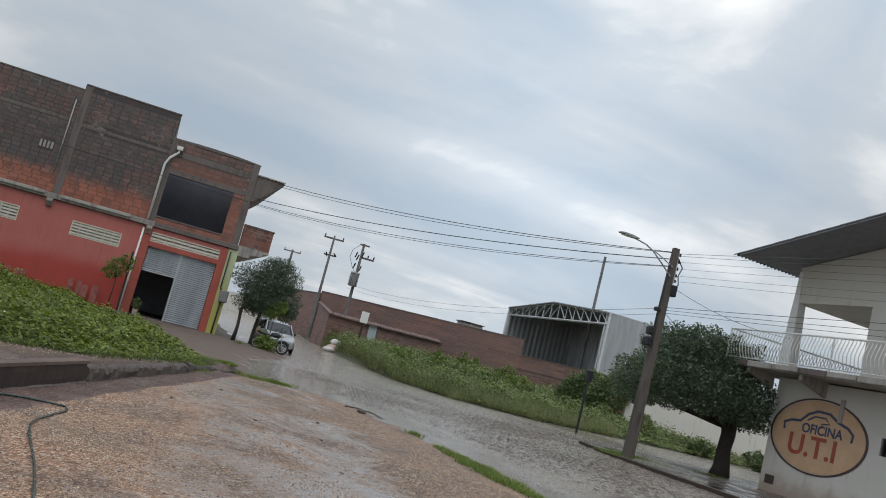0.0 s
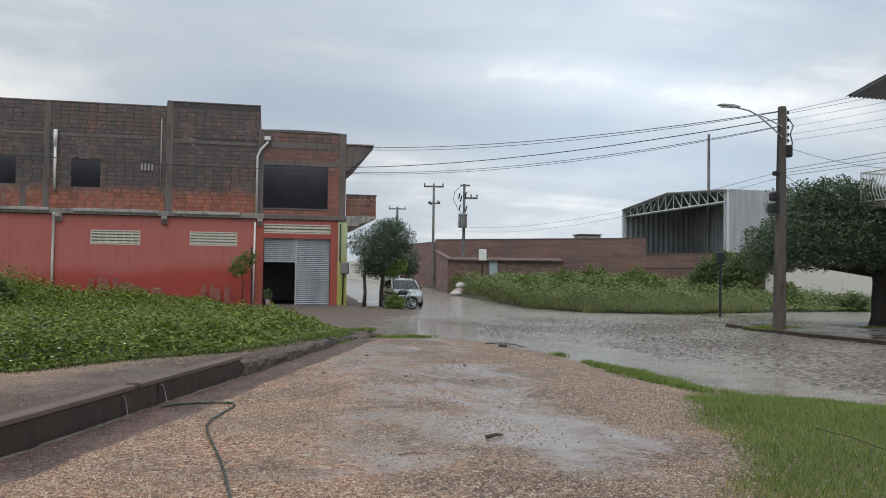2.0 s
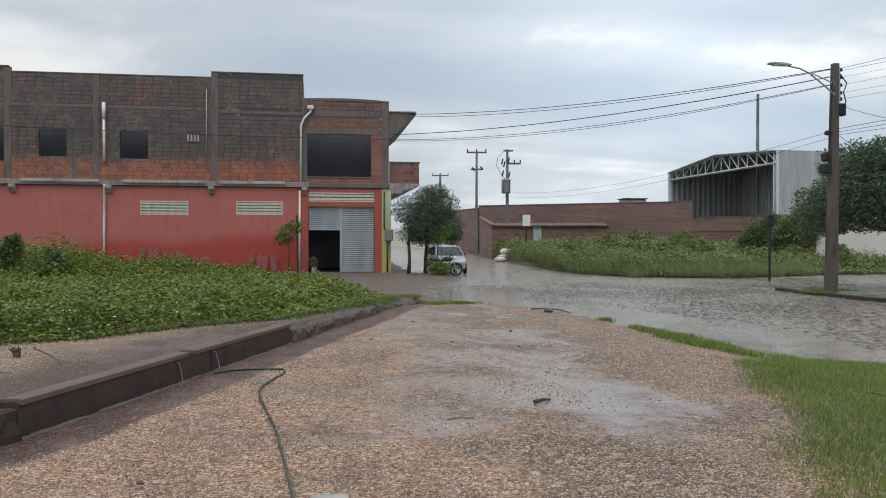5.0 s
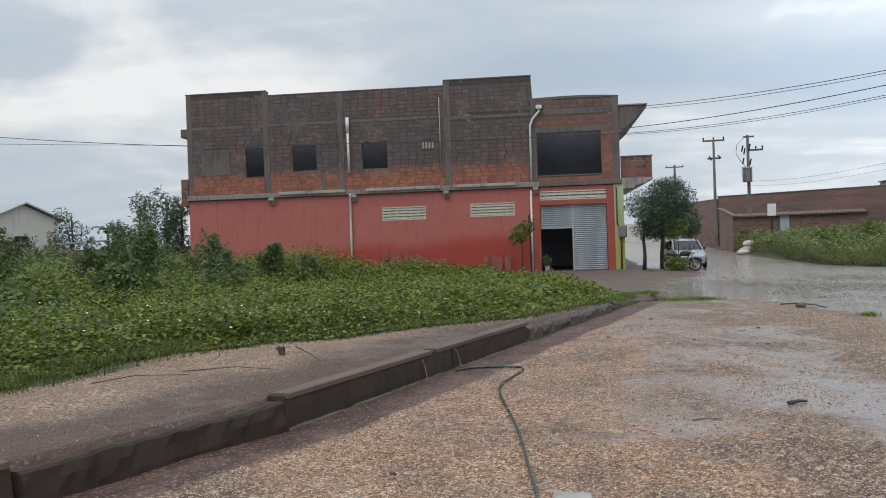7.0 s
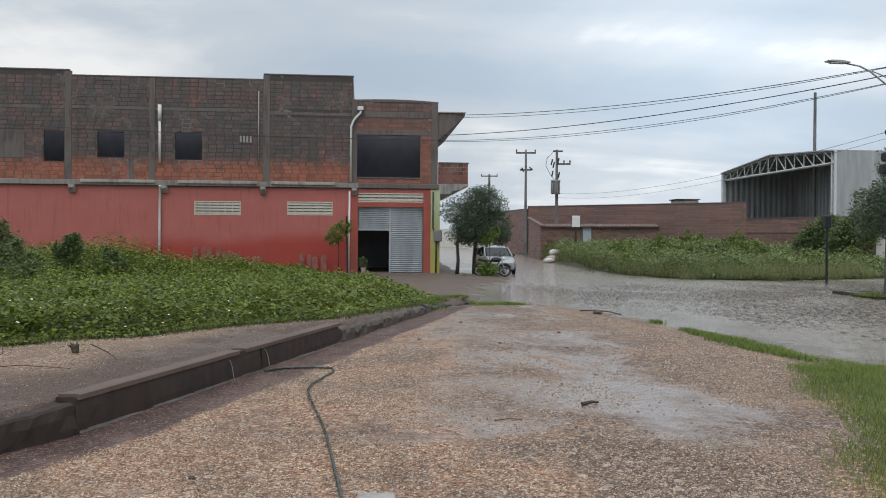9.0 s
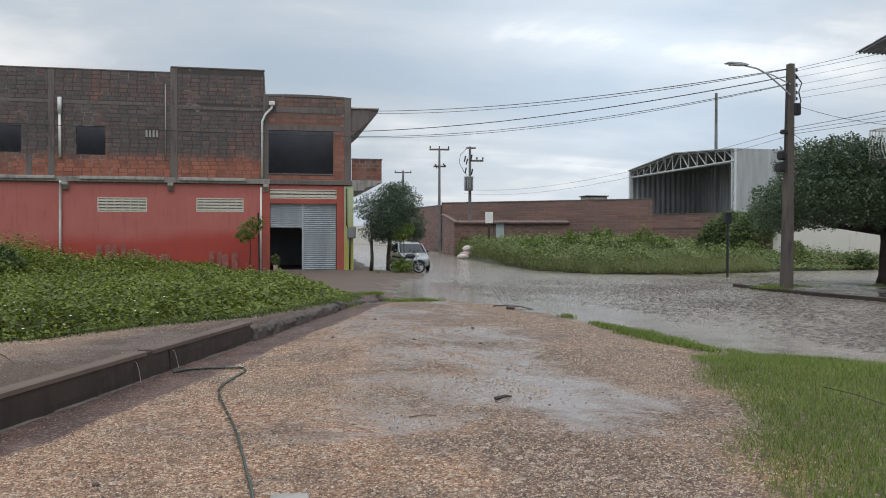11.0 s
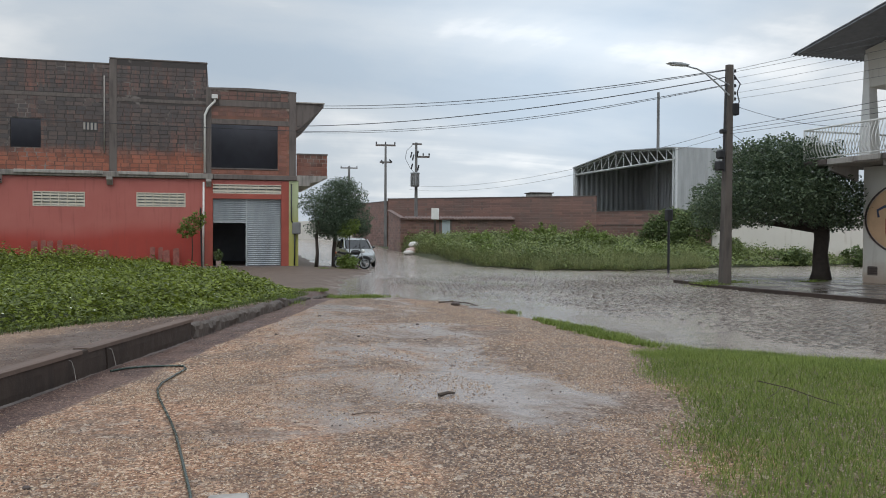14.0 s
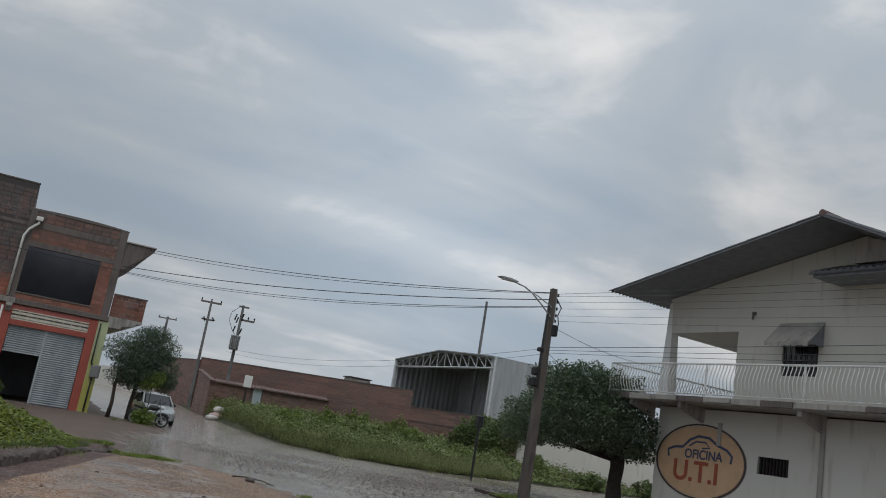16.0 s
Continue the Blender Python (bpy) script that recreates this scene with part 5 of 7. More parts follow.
# ---- brick yard walls and low outbuilding ----
def run_wall(a, b, z0, z1, t, mat, name, label, cap=0.0):
    a, b = Vector((*a, 0)), Vector((*b, 0))
    d = (b - a).normalized()
    m = Matrix(((d.x, -d.y, 0, a.x), (d.y, d.x, 0, a.y), (0, 0, 1, 0), (0, 0, 0, 1)))
    ob = part(name, boxed(0, (b - a).length, 0, t, z0, z1), mat, None)
    ob.matrix_basis = m
    tagged(ob, label, "wall", kind="structure")
    if cap:
        part("coping", boxed(0, (b - a).length, -0.04, t + 0.04, z1, z1 + cap), M["concrete"], ob)
    return ob


run_wall((13.95, 70.6), (28.1, 59.7), 0.4, 4.78, 0.2, M["brick_far"], "yard_wall_1", "tall weathered brick yard wall", 0.07)
run_wall((28.1, 59.7), (33.5, 52.0), 0.4, 3.6, 0.2, M["brick_far"], "yard_wall_2", "lower brick yard wall beneath the shed", 0.05)
run_wall((28.1, 59.5), (33.5, 51.8), 0.4, 2.55, 0.16, M["brick_far"], "yard_wall_3", "low brick wall with broken top", 0.05)
run_wall((12.4, 80.0), (13.9, 70.7), 0.5, 4.6, 0.2, M["brick_far"], "yard_wall_4", "brick yard wall end", 0.05)
run_wall((30.2, 47.2), (50.0, 43.5), 0.0, 3.1, 0.2, M["cream"], "yard_wall_5", "stained white plaster yard wall", 0.05)
run_wall((8.0, 96.0), (12.4, 80.2), 0.5, 3.2, 0.2, M["cream"], "yard_wall_6", "pale plaster wall far up the street")
annex = empty("brick_outbuilding", None, "low brick outbuilding with a tiled roof edge", "outbuilding")
A0, A1 = Vector((13.2, 61.6, 0)), Vector((21.4, 59.25, 0))
ad = (A1 - A0).normalized()
annex.matrix_basis = Matrix(((ad.x, -ad.y, 0, A0.x), (ad.y, ad.x, 0, A0.y), (0, 0, 1, 0), (0, 0, 0, 1)))
AL = (A1 - A0).length
part("wall", boxed(0, AL, 0, 0.18, 0.3, 2.95), M["brick_far"], annex)
side = Matrix(((1, -0.33, 0, 0), (0, 1, 0, 0), (0, 0, 1, 0), (0, 0, 0, 1)))
part("wall", prism(bmesh.new(), [(0.18, 0.3), (0.18, 2.95), (3.8, 3.62), (3.8, 0.3)], 0, 0.0, 0.18, side), M["brick_far"], annex)
part("roof_edge", prism(bmesh.new(), [(-0.25, 2.92), (3.9, 3.64), (3.9, 3.74), (-0.25, 3.02)], 0, -0.1, 0.24, side), M["clay_tile"], annex, "weathered clay verge tiles")
bm = bmesh.new()
for k in range(int(AL / 0.25)):
    x = k * 0.25
    r_ = [(x, 0.0), (x + 0.06, 0.05), (x + 0.125, 0.065), (x + 0.19, 0.05), (x + 0.25, 0.0), (x + 0.25, -0.05), (x, -0.05)]
    dz = random.uniform(-0.015, 0.015)
    bm = bmesh.new()
    loft(bm, [[(p, -0.25, 2.95 + q + dz) for p, q in r_], [(p, 4.2, 3.2 + q + dz) for p, q in r_]])
    part("roof_tile", bm, M["clay_tile"], annex)
part("gate", boxed(3.05, 3.65, -0.03, 0.0, 0.5, 2.9), plain("pale_blue_gate_paint", (0.42, 0.48, 0.50), 0.5), annex, "pale grey-blue metal gate")
for x in (2.9, 3.7):
    part("gate_post", boxed(x - 0.06, x + 0.06, -0.08, 0.02, 0.4, 3.0), M["concrete"], annex)
tank = tagged(part("water_tank", boxed(26.4, 28.3, 69.0, 70.6, 4.4, 5.45, 0.08), M["concrete_pale"], None), "pale concrete roof water tank behind the wall", "water tank")
part("tank_lid", boxed(26.3, 28.4, 68.9, 70.7, 5.45, 5.53, 0.02), M["concrete"], tank)
part("tank_base", boxed(26.6, 28.1, 69.2, 70.4, 0.8, 4.4), M["brick_far"], tank)

# ---- poles, lamps and cables ----
def sq_pole(bm, x, y, z0, z1, w0, w1, lean=(0, 0)):
    return loft(bm, [[(x - w0, y - w0, z0), (x + w0, y - w0, z0), (x + w0, y + w0, z0), (x - w0, y + w0, z0)],
                     [(x + lean[0] - w1, y + lean[1] - w1, z1), (x + lean[0] + w1, y + lean[1] - w1, z1), (x + lean[0] + w1, y + lean[1] + w1, z1), (x + lean[0] - w1, y + lean[1] + w1, z1)]])


PX, PY, PT = 16.72, 25.34, 7.55
lamp = empty("street_lamp", pose(PX, PY, 0), "concrete utility pole with a curved-arm street lamp", "street lamp")
part("pole", sq_pole(bmesh.new(), 0, 0, 0.0, PT, 0.155, 0.095, (0.1, 0)), M["pole"], lamp)
arm = part("lamp_arm", tube(bmesh.new(), [(0.0, -0.15, 6.5), (-0.45, -0.2, 6.82), (-0.95, -0.25, 7.15), (-1.3, -0.28, 7.29), (-1.75, -0.3, 7.36)], 0.028, 8), M["steel"], lamp, "galvanised lamp arm")
part("lamp_brace", tube(bmesh.new(), [(0.0, -0.15, 6.85), (-0.6, -0.22, 7.07), (-0.95, -0.25, 7.18)], 0.02, 6), M["steel"], lamp)
part("lamp_head", prism(bmesh.new(), [(-2.42, 7.42), (-2.3, 7.44), (-1.95, 7.44), (-1.68, 7.39), (-1.68, 7.36), (-2.36, 7.395)], 1, -0.43, -0.17), M["steel"], lamp, "flat grey LED lamp head")
part("lamp_lens", boxed(-2.28, -1.8, -0.4, -0.2, 7.35, 7.37), M["lamp_glass"], lamp)
for z in (7.35, 7.1, 6.85, 6.6, 6.4):
    ins = part("insulator", tube(bmesh.new(), [(0.28, -0.05, z - 0.05), (0.28, -0.05, z + 0.05)], [0.05, 0.04], 8), M["black"], lamp)
    part("insulator_pin", tube(bmesh.new(), [(0.1, -0.05, z), (0.28, -0.05, z)], 0.018, 5), M["steel"], ins)
part("pole_rack", tube(bmesh.new(), [(0.2, -0.08, 7.45), (0.22, -0.08, 6.3)], 0.025, 6), M["steel"], lamp)
part("switch_box", boxed(0.16, 0.42, -0.15, 0.1, 5.85, 6.25, 0.03), M["black"], lamp)
part("splice_box", boxed(-0.38, -0.12, -0.2, 0.05, 4.35, 4.65, 0.05), M["black"], lamp)
part("splice_box", boxed(-0.42, -0.14, -0.2, 0.08, 3.95, 4.28, 0.05), M["black"], lamp)
part("splice_box", boxed(-0.3, -0.1, -0.22, -0.02, 5.2, 5.35, 0.03), M["black"], lamp)
part("cable_riser", tube(bmesh.new(), [(-0.18, -0.18, 3.9), (-0.19, -0.17, 5.2), (-0.1, -0.16, 6.9)], 0.03, 6), M["black"], lamp)
part("cable_coil", tube(bmesh.new(), [(0.2, -0.12, 7.2), (0.42, -0.15, 6.9), (0.3, -0.16, 6.6), (0.4, -0.14, 6.3), (0.2, -0.12, 5.9)], 0.02, 6), M["black"], lamp)


def tpole(x, y, z0, z1, w, arm_z, arm_l, yaw, name, label, mat="pole_far", off=0.0):
    p = empty(name, pose(x, y, 0, 0, 0, yaw), label, "utility pole")
    part("pole", sq_pole(bmesh.new(), 0, 0, z0, z1, w, w * 0.6), M[mat], p)
    part("crossarm", boxed(off - arm_l / 2, off + arm_l / 2, -0.06, 0.06, arm_z - 0.07, arm_z + 0.07), M["concrete"], p)
    for f in (-0.46, 0.0, 0.46):
        part("insulator", tube(bmesh.new(), [(off + f * arm_l, 0, arm_z + 0.07), (off + f * arm_l, 0, arm_z + 0.22), (off + f * arm_l, 0, arm_z + 0.3)], [0.04, 0.07, 0.03], 6), M["black"], p)
    return p


p1 = tpole(13.76, 70.6, 0.4, 9.45, 0.135, 9.35, 1.7, -8, "utility_pole", "slim concrete utility pole with a T crossarm")
part("switch", tube(bmesh.new(), [(-0.35, -0.1, 8.1), (-0.2, -0.1, 7.75)], 0.06, 6), M["black"], p1)
part("switch", tube(bmesh.new(), [(0.3, -0.1, 8.15), (0.55, -0.1, 7.9)], 0.06, 6), M["black"], p1)
part("switch_arm", boxed(-0.5, 0.5, -0.08, 0.08, 7.85, 7.98), M["concrete"], p1)
p2 = tpole(14.96, 64.3, 0.5, 8.95, 0.14, 7.85, 1.0, -8, "utility_pole", "concrete utility pole carrying a transformer", off=0.55)
part("top_arm", boxed(-0.3, 0.45, -0.06, 0.06, 8.78, 8.9), M["concrete"], p2)
tr = part("transformer", tube(bmesh.new(), [(-0.12, -0.4, 5.5), (-0.12, -0.4, 6.5)], 0.34, 14), M["pole_far"], p2, "grey transformer can")
part("transformer_lid", tube(bmesh.new(), [(-0.12, -0.4, 6.5), (-0.12, -0.4, 6.58)], 0.37, 14), M["steel"], tr)
for k in range(6):
    part("cooling_fin", boxed(-0.52 + 0.13 * k, -0.5 + 0.13 * k, -0.75, -0.6, 5.6, 6.3), M["steel"], tr)
for k, (x, z) in enumerate(((-0.35, 8.2), (-0.2, 8.0), (0.15, 8.3), (-0.3, 7.3), (0.2, 7.2))):
    part("fuse", tube(bmesh.new(), [(x, -0.15, z), (x - 0.1, -0.15, z - 0.45)], 0.06, 6), M["black"], p2)
part("jumper", tube(bmesh.new(), [(-0.3, -0.1, 8.75), (-0.75, -0.1, 8.3), (-0.85, -0.1, 7.7), (-0.5, -0.2, 7.0), (-0.2, -0.3, 6.6)], 0.02, 5), M["wire"], p2)
part("meter_cabinet", boxed(-0.25, 0.25, -0.4, -0.15, 1.7, 2.6, 0.03), M["concrete_pale"], p2, "pale meter cabinet")
tpole(16.4, 108.8, 0.8, 10.6, 0.22, 10.4, 2.2, -8, "utility_pole", "distant concrete utility pole with a T crossarm")
mast = tagged(part("antenna_mast", tube(bmesh.new(), [(35.1, 62.9, 8.2), (35.1, 62.9, 13.6)], [0.13, 0.11], 8), M["pole_far"], None), "bare grey mast rising above the shed", "mast")
part("mast_foot", tube(bmesh.new(), [(35.1, 62.9, 1.0), (35.1, 62.9, 8.2)], 0.14, 8), M["pole_far"], mast)
sg = empty("notice_board", pose(14.9, 58.1, 0), "small white board on a dark post", "sign")
part("post", boxed(-0.07, 0.07, -0.05, 0.05, 0.3, 3.0), M["bark"], sg)
part("board", boxed(-0.28, 0.28, -0.09, -0.05, 2.85, 3.65, 0.02), M["white"], sg)
sp = empty("lamp_post", pose(20.7, 36.0, 0), "thin dark post with a small dark box on top", "post")
part("post", tube(bmesh.new(), [(0, 0, 0.0), (0, 0, 2.6)], 0.06, 8), M["black"], sp)
part("box", boxed(-0.17, 0.17, -0.12, 0.12, 2.45, 3.02, 0.04), M["black"], sp)


def cable(a, b, sag, r=0.014, label="black overhead cable strung between poles", n_=18):
    a, b = Vector(a), Vector(b)
    pts = []
    for k in range(n_ + 1):
        f = k / n_
        p = a.lerp(b, f)
        p.z -= sag * 4 * f * (1 - f)
        pts.append(p)
    ob = part("overhead_cable", tube(bmesh.new(), pts, r * 0.8, 5), M["wire"], None)
    return tagged(ob, label, "cable", "overhead cables")


TOPX = PX + 0.1
cable((TOPX, PY - 0.1, 7.4), (5.0, 43.6, 8.33), 0.35, 0.018)
cable((TOPX, PY - 0.1, 7.38), (5.05, 43.9, 8.25), 0.4, 0.014)
cable((TOPX, PY - 0.1, 7.15), (3.9, 43.2, 7.2), 0.38, 0.022)
cable((TOPX, PY - 0.1, 6.9), (3.75, 43.25, 6.95), 0.5, 0.014)
cable((TOPX, PY - 0.1, 6.88), (3.9, 43.25, 6.9), 0.54, 0.012)
cable((3.7, 43.2, 6.95), (-18.95, 43.2, 7.4), 0.12, 0.02, "black overhead cable crossing the brick wall", 30)
cable((-18.95, 43.2, 7.4), (-45.0, 42.5, 10.6), 0.35, 0.022)
cable((-18.9, 43.25, 7.45), (-54.0, 42.0, 9.6), 0.15, 0.014)
cable((PX, PY, 5.35), (14.4, 64.2, 5.6), 0.7, 0.009)
cable((PX, PY, 5.15), (14.4, 64.2, 5.3), 0.75, 0.008)
for z0, x1, z1, sg_, r in ((7.4, 20.2, 7.55, 0.35, 0.009), (7.32, 20.0, 7.4, 0.5, 0.008), (7.1, 20.4, 7.15, 0.45, 0.006), (6.85, 20.1, 6.9, 0.4, 0.006), (6.6, 20.3, 6.55, 0.4, 0.006), (6.4, 20.2, 6.2, 0.4, 0.006)):
    cable((PX + 0.28, PY - 0.05, z0), (x1, -8.0, z1), sg_, r)
for z0, x1, z1, sg_, r in ((5.4, 20.0, 6.1, 0.2, 0.011), (5.3, 20.1, 5.8, 0.25, 0.009), (5.2, 20.2, 5.5, 0.25, 0.009)):
    cable((PX + 0.05, PY - 0.15, z0), (x1, -8.0, z1), sg_, r)
cable((PX + 0.2, PY, 5.25), (23.0, 30.0, 4.9), 0.25, 0.012)
cable((PX + 0.25, PY, 6.2), (22.5, 25.4, 5.7), 0.25, 0.01)

# ---- trees ----
def crown_points(blobs, count):
    """Points through the outer shell of several ellipsoids (x, y, z, rx, ry, rz), in uneven tufts."""
    vol = np.array([b[3] * b[4] * b[5] for b in blobs]) ** 0.67
    pick = rng.choice(len(blobs), count, p=vol / vol.sum())
    b = np.array(blobs)[pick]
    d = rng.normal(size=(count, 3))
    d /= np.linalg.norm(d, axis=1)[:, None]
    tuft = 1.0 + 0.16 * np.sin(d[:, 0] * 9 + b[:, 0]) * np.sin(d[:, 1] * 8 + b[:, 1]) + 0.1 * np.sin(d[:, 2] * 11 + b[:, 2] * 3)
    r = (1 - 0.55 * rng.random(count) ** 2.2) * tuft
    return b[:, :3] + d * b[:, 3:6] * r[:, None]


def tree(name, at, trunk, limbs, blobs, count, size, leaf, label, flat=0.2, aspect=0.5, category="tree"):
    t = empty(name, pose(*at), label, category)
    part("trunk", tube(bmesh.new(), [p[:3] for p in trunk], [p[3] for p in trunk], 9), M["bark"], t, smooth=True)
    for lb in limbs:
        part("limb", tube(bmesh.new(), [p[:3] for p in lb], [p[3] for p in lb], 6), M["bark"], t, smooth=True)
    crown = quads_mesh("crown", leaf_quads(crown_points(blobs, count), size, flat, aspect), M[leaf])
    crown.parent = t
    return t


def auto_limbs(base, blobs, r):
    out = []
    for b in blobs:
        m_ = [(base[k] * 0.45 + b[k] * 0.55 + random.uniform(-0.15, 0.15)) for k in range(3)]
        out.append([(*base, r), (m_[0], m_[1], m_[2] - 0.1, r * 0.65), (b[0], b[1], b[2], r * 0.25)])
    return out


# clipped ficus beside the white house
fb = []
for k in range(15):
    a = 2 * math.pi * k / 15
    fb.append((2.35 * math.cos(a), 2.35 * math.sin(a), 3.05 + random.uniform(-0.2, 0.2), 1.15, 1.15, 1.05))
for k in range(8):
    a = 2 * math.pi * k / 8 + 0.3
    fb.append((1.3 * math.cos(a), 1.3 * math.sin(a), 4.35 + random.uniform(-0.15, 0.15), 1.25, 1.25, 1.0))
fb += [(0, 0, 4.8, 1.3, 1.3, 0.85), (0, 0, 3.4, 1.9, 1.9, 1.2)]
fb = [(b[0] - 1.15, b[1] + 0.95, *b[2:]) for b in fb]
fl = auto_limbs((0, 0, 1.9), [fb[k] for k in (0, 3, 6, 9, 12, 16, 20, 23)], 0.16)
tree("ficus_tree", (22.35, 27.55, 0.08), [(0, 0, 0, 0.42), (0.02, 0, 0.35, 0.33), (-0.03, 0, 1.0, 0.27), (0.04, 0, 1.6, 0.28), (0, 0, 2.1, 0.3)], fl, fb, 60000, 0.058, "leaf_ficus", "clipped dark green ficus with a thick short trunk", 0.15, 0.55)
# two street trees beside the corner building
tb = [(0.0, 0, 3.0, 0.95, 0.9, 0.8), (0.75, 0.2, 3.6, 1.0, 0.9, 0.85), (-0.55, 0.2, 3.3, 0.8, 0.8, 0.7), (0.2, 0, 2.3, 0.9, 0.8, 0.55), (0.9, 0.1, 2.6, 0.75, 0.8, 0.7), (0.4, 0.3, 4.1, 0.6, 0.6, 0.45)]
tb = [(b[0] + 0.5, b[1], b[2] - 0.1, *b[3:]) for b in tb] + [(0.15, 0, 1.95, 0.75, 0.6, 0.45), (0.9, 0, 1.75, 0.6, 0.6, 0.4)]
tree("street_tree", (4.8, 42.6, 0.1), [(0, 0, 0, 0.11), (0.05, 0, 0.7, 0.085), (0.0, 0, 1.5, 0.075), (0.1, 0, 2.4, 0.06)], auto_limbs((0.05, 0, 1.7), tb, 0.05), tb, 13000, 0.07, "leaf_tree", "slender street tree with fine drooping foliage", 0.0, 0.22)
tb = [(0.0, 0, 3.2, 1.0, 0.9, 0.9), (0.6, 0, 3.7, 0.9, 0.9, 0.75), (0.95, 0, 2.7, 0.75, 0.8, 0.9), (-0.5, 0, 2.6, 0.8, 0.8, 0.7), (0.3, 0, 2.2, 0.9, 0.8, 0.55), (0.3, 0, 4.35, 0.65, 0.6, 0.45), (1.2, 0, 2.2, 0.45, 0.5, 0.5)]
tb = [(b[0] + 0.25, b[1], b[2] - 0.15, *b[3:]) for b in tb] + [(1.35, 0, 1.95, 0.55, 0.5, 0.45), (-0.3, 0, 1.85, 0.6, 0.5, 0.4)]
tree("street_tree", (5.75, 43.2, 0.08), [(0, 0, 0, 0.12), (0.0, 0, 0.8, 0.1), (0.08, 0, 1.7, 0.08), (0.1, 0, 2.6, 0.06)], auto_limbs((0.05, 0, 1.7), tb, 0.05), tb, 15000, 0.07, "leaf_tree", "slender street tree shading the parked car", 0.0, 0.22)
# staked sapling by the red wall
tree("sapling", (-1.2, 42.3, 0.1), [(0, 0, 0, 0.03), (0.05, 0, 1.0, 0.025), (0, 0, 2.0, 0.02)], [], [(0, 0, 2.05, 0.55, 0.5, 0.42), (0.3, 0, 2.4, 0.4, 0.4, 0.35), (-0.25, 0, 1.75, 0.4, 0.4, 0.3)], 750, 0.085, "leaf_young", "thin sapling with a small pale green crown", 0.0, 0.35, "sapling")
tagged(part("stake", tube(bmesh.new(), [(-0.72, 42.2, 0.0), (-0.78, 42.2, 3.0)], 0.045, 6), M["black"], None), "thin dark wooden stake beside the sapling", "stake")
# dark trees behind the shed side
for x, y, s in ((31.1, 48.6, 1.0), (30.0, 50.6, 0.9)):
    tb = [(0, 0, 1.9 * s, 1.3 * s, 1.2 * s, 1.2 * s), (0.8 * s, 0, 2.6 * s, 1.1 * s, 1.0 * s, 1.0 * s), (-0.9 * s, 0, 1.4 * s, 0.9 * s, 0.9 * s, 1.0 * s)]
    tree("garden_tree", (x - 1.9, y - 0.9, 0.4), [(0, 0, 0, 0.1), (0, 0, 1.5, 0.06)], [], tb, 5000, 0.11, "leaf_bush", "dark bushy tree in front of the white wall", 0.1, 0.45)
# pale trees and a palm far behind the weeds
for x, y, h, dens in ((-35.7, 60.3, 4.6, 900), (-33.0, 62.0, 3.4, 700), (-29.2, 58.3, 5.2, 1600), (-26.6, 57.0, 5.4, 1500), (-24.6, 55.0, 4.6, 1700), (-43.0, 66.0, 3.0, 700), (-31.0, 59.0, 3.6, 900), (-38.5, 63.0, 3.2, 700)):
    tb = [(random.uniform(-0.7, 0.7), 0, h * f, 1.1 * (1.15 - 0.6 * f), 0.9, h * 0.16) for f in (0.4, 0.55, 0.7, 0.85, 0.97)]
    tree("background_tree", (x, y, 0.3), [(0, 0, 0, 0.12), (0.1, 0, h * 0.5, 0.08), (0.05, 0, h, 0.03)], auto_limbs((0, 0, h * 0.4), tb[1:], 0.05), tb, dens, 0.16, "leaf_pale", "thin wispy tree, pale with haze", 0.0, 0.22)
palm = empty("palm_tree", pose(-37.5, 69.0, 0.3), "small far palm with arching fronds", "palm")
part("trunk", tube(bmesh.new(), [(0, 0, 0), (0.1, 0, 2.0), (0, 0, 3.2)], [0.16, 0.13, 0.1], 8), M["bark"], palm)
for k in range(11):
    a = 2 * math.pi * k / 11 + 0.2
    rib = [(math.cos(a) * r_, math.sin(a) * r_, 3.2 + 1.5 * r_ - 0.75 * r_ * r_) for r_ in np.linspace(0, 1.9, 7)]
    bm = bmesh.new()
    for i in range(6):
        p, q = Vector(rib[i]), Vector(rib[i + 1])
        sd = Vector((-math.sin(a), math.cos(a), -0.5)) * (0.34 * (1 - i / 7))
        sd2 = Vector((math.sin(a), -math.cos(a), -0.5)) * (0.34 * (1 - i / 7))
        for s_ in (sd, sd2):
            v = [bm.verts.new(c) for c in (p, q, q + s_ * 0.9)]
            bm.faces.new(v)
    part("frond", bm, M["leaf_pale"], palm)

# ---- ground cover, weeds and grass ----
def veg_edge(y):
    return np.interp(y, [-10, 7, 9, 10.5, 12, 14.5, 20.4, 24, 27, 31, 33, 34.5, 42], [-6, -5.3, -5.1, -4.4, -2.6, -0.6, 1.75, 2.2, 1.7, 1.5, 0.9, -1.3, -1.6])


def cover_h(x, y):
    h = 0.20 + 0.14 * (wob(x, y, 1.1) + 1) * 0.5 + 0.10 * wob(x, y, 3.3) + 0.07 * wob(x + 3, y, 7.1)
    h = np.maximum(h, 0.05) * sstep(veg_edge(y) - x, -0.1, 1.5) + 0.02
    h += 0.75 * np.exp(-((x + 9.0) ** 2 / 5 + (y - 33.0) ** 2 / 8)) + 0.4 * np.exp(-((x + 5.6) ** 2 / 3 + (y - 36) ** 2 / 6))
    h += 0.5 * sstep(-x, 7, 12) * sstep(y, 11, 18) + 0.3 * sstep(-x, 12, 20)
    return h


def scatter(n_, x0, x1, y0, y1, ok):
    x, y = rng.uniform(x0, x1, n_), rng.uniform(y0, y1, n_)
    k = ok(x, y)
    return x[k], y[k]


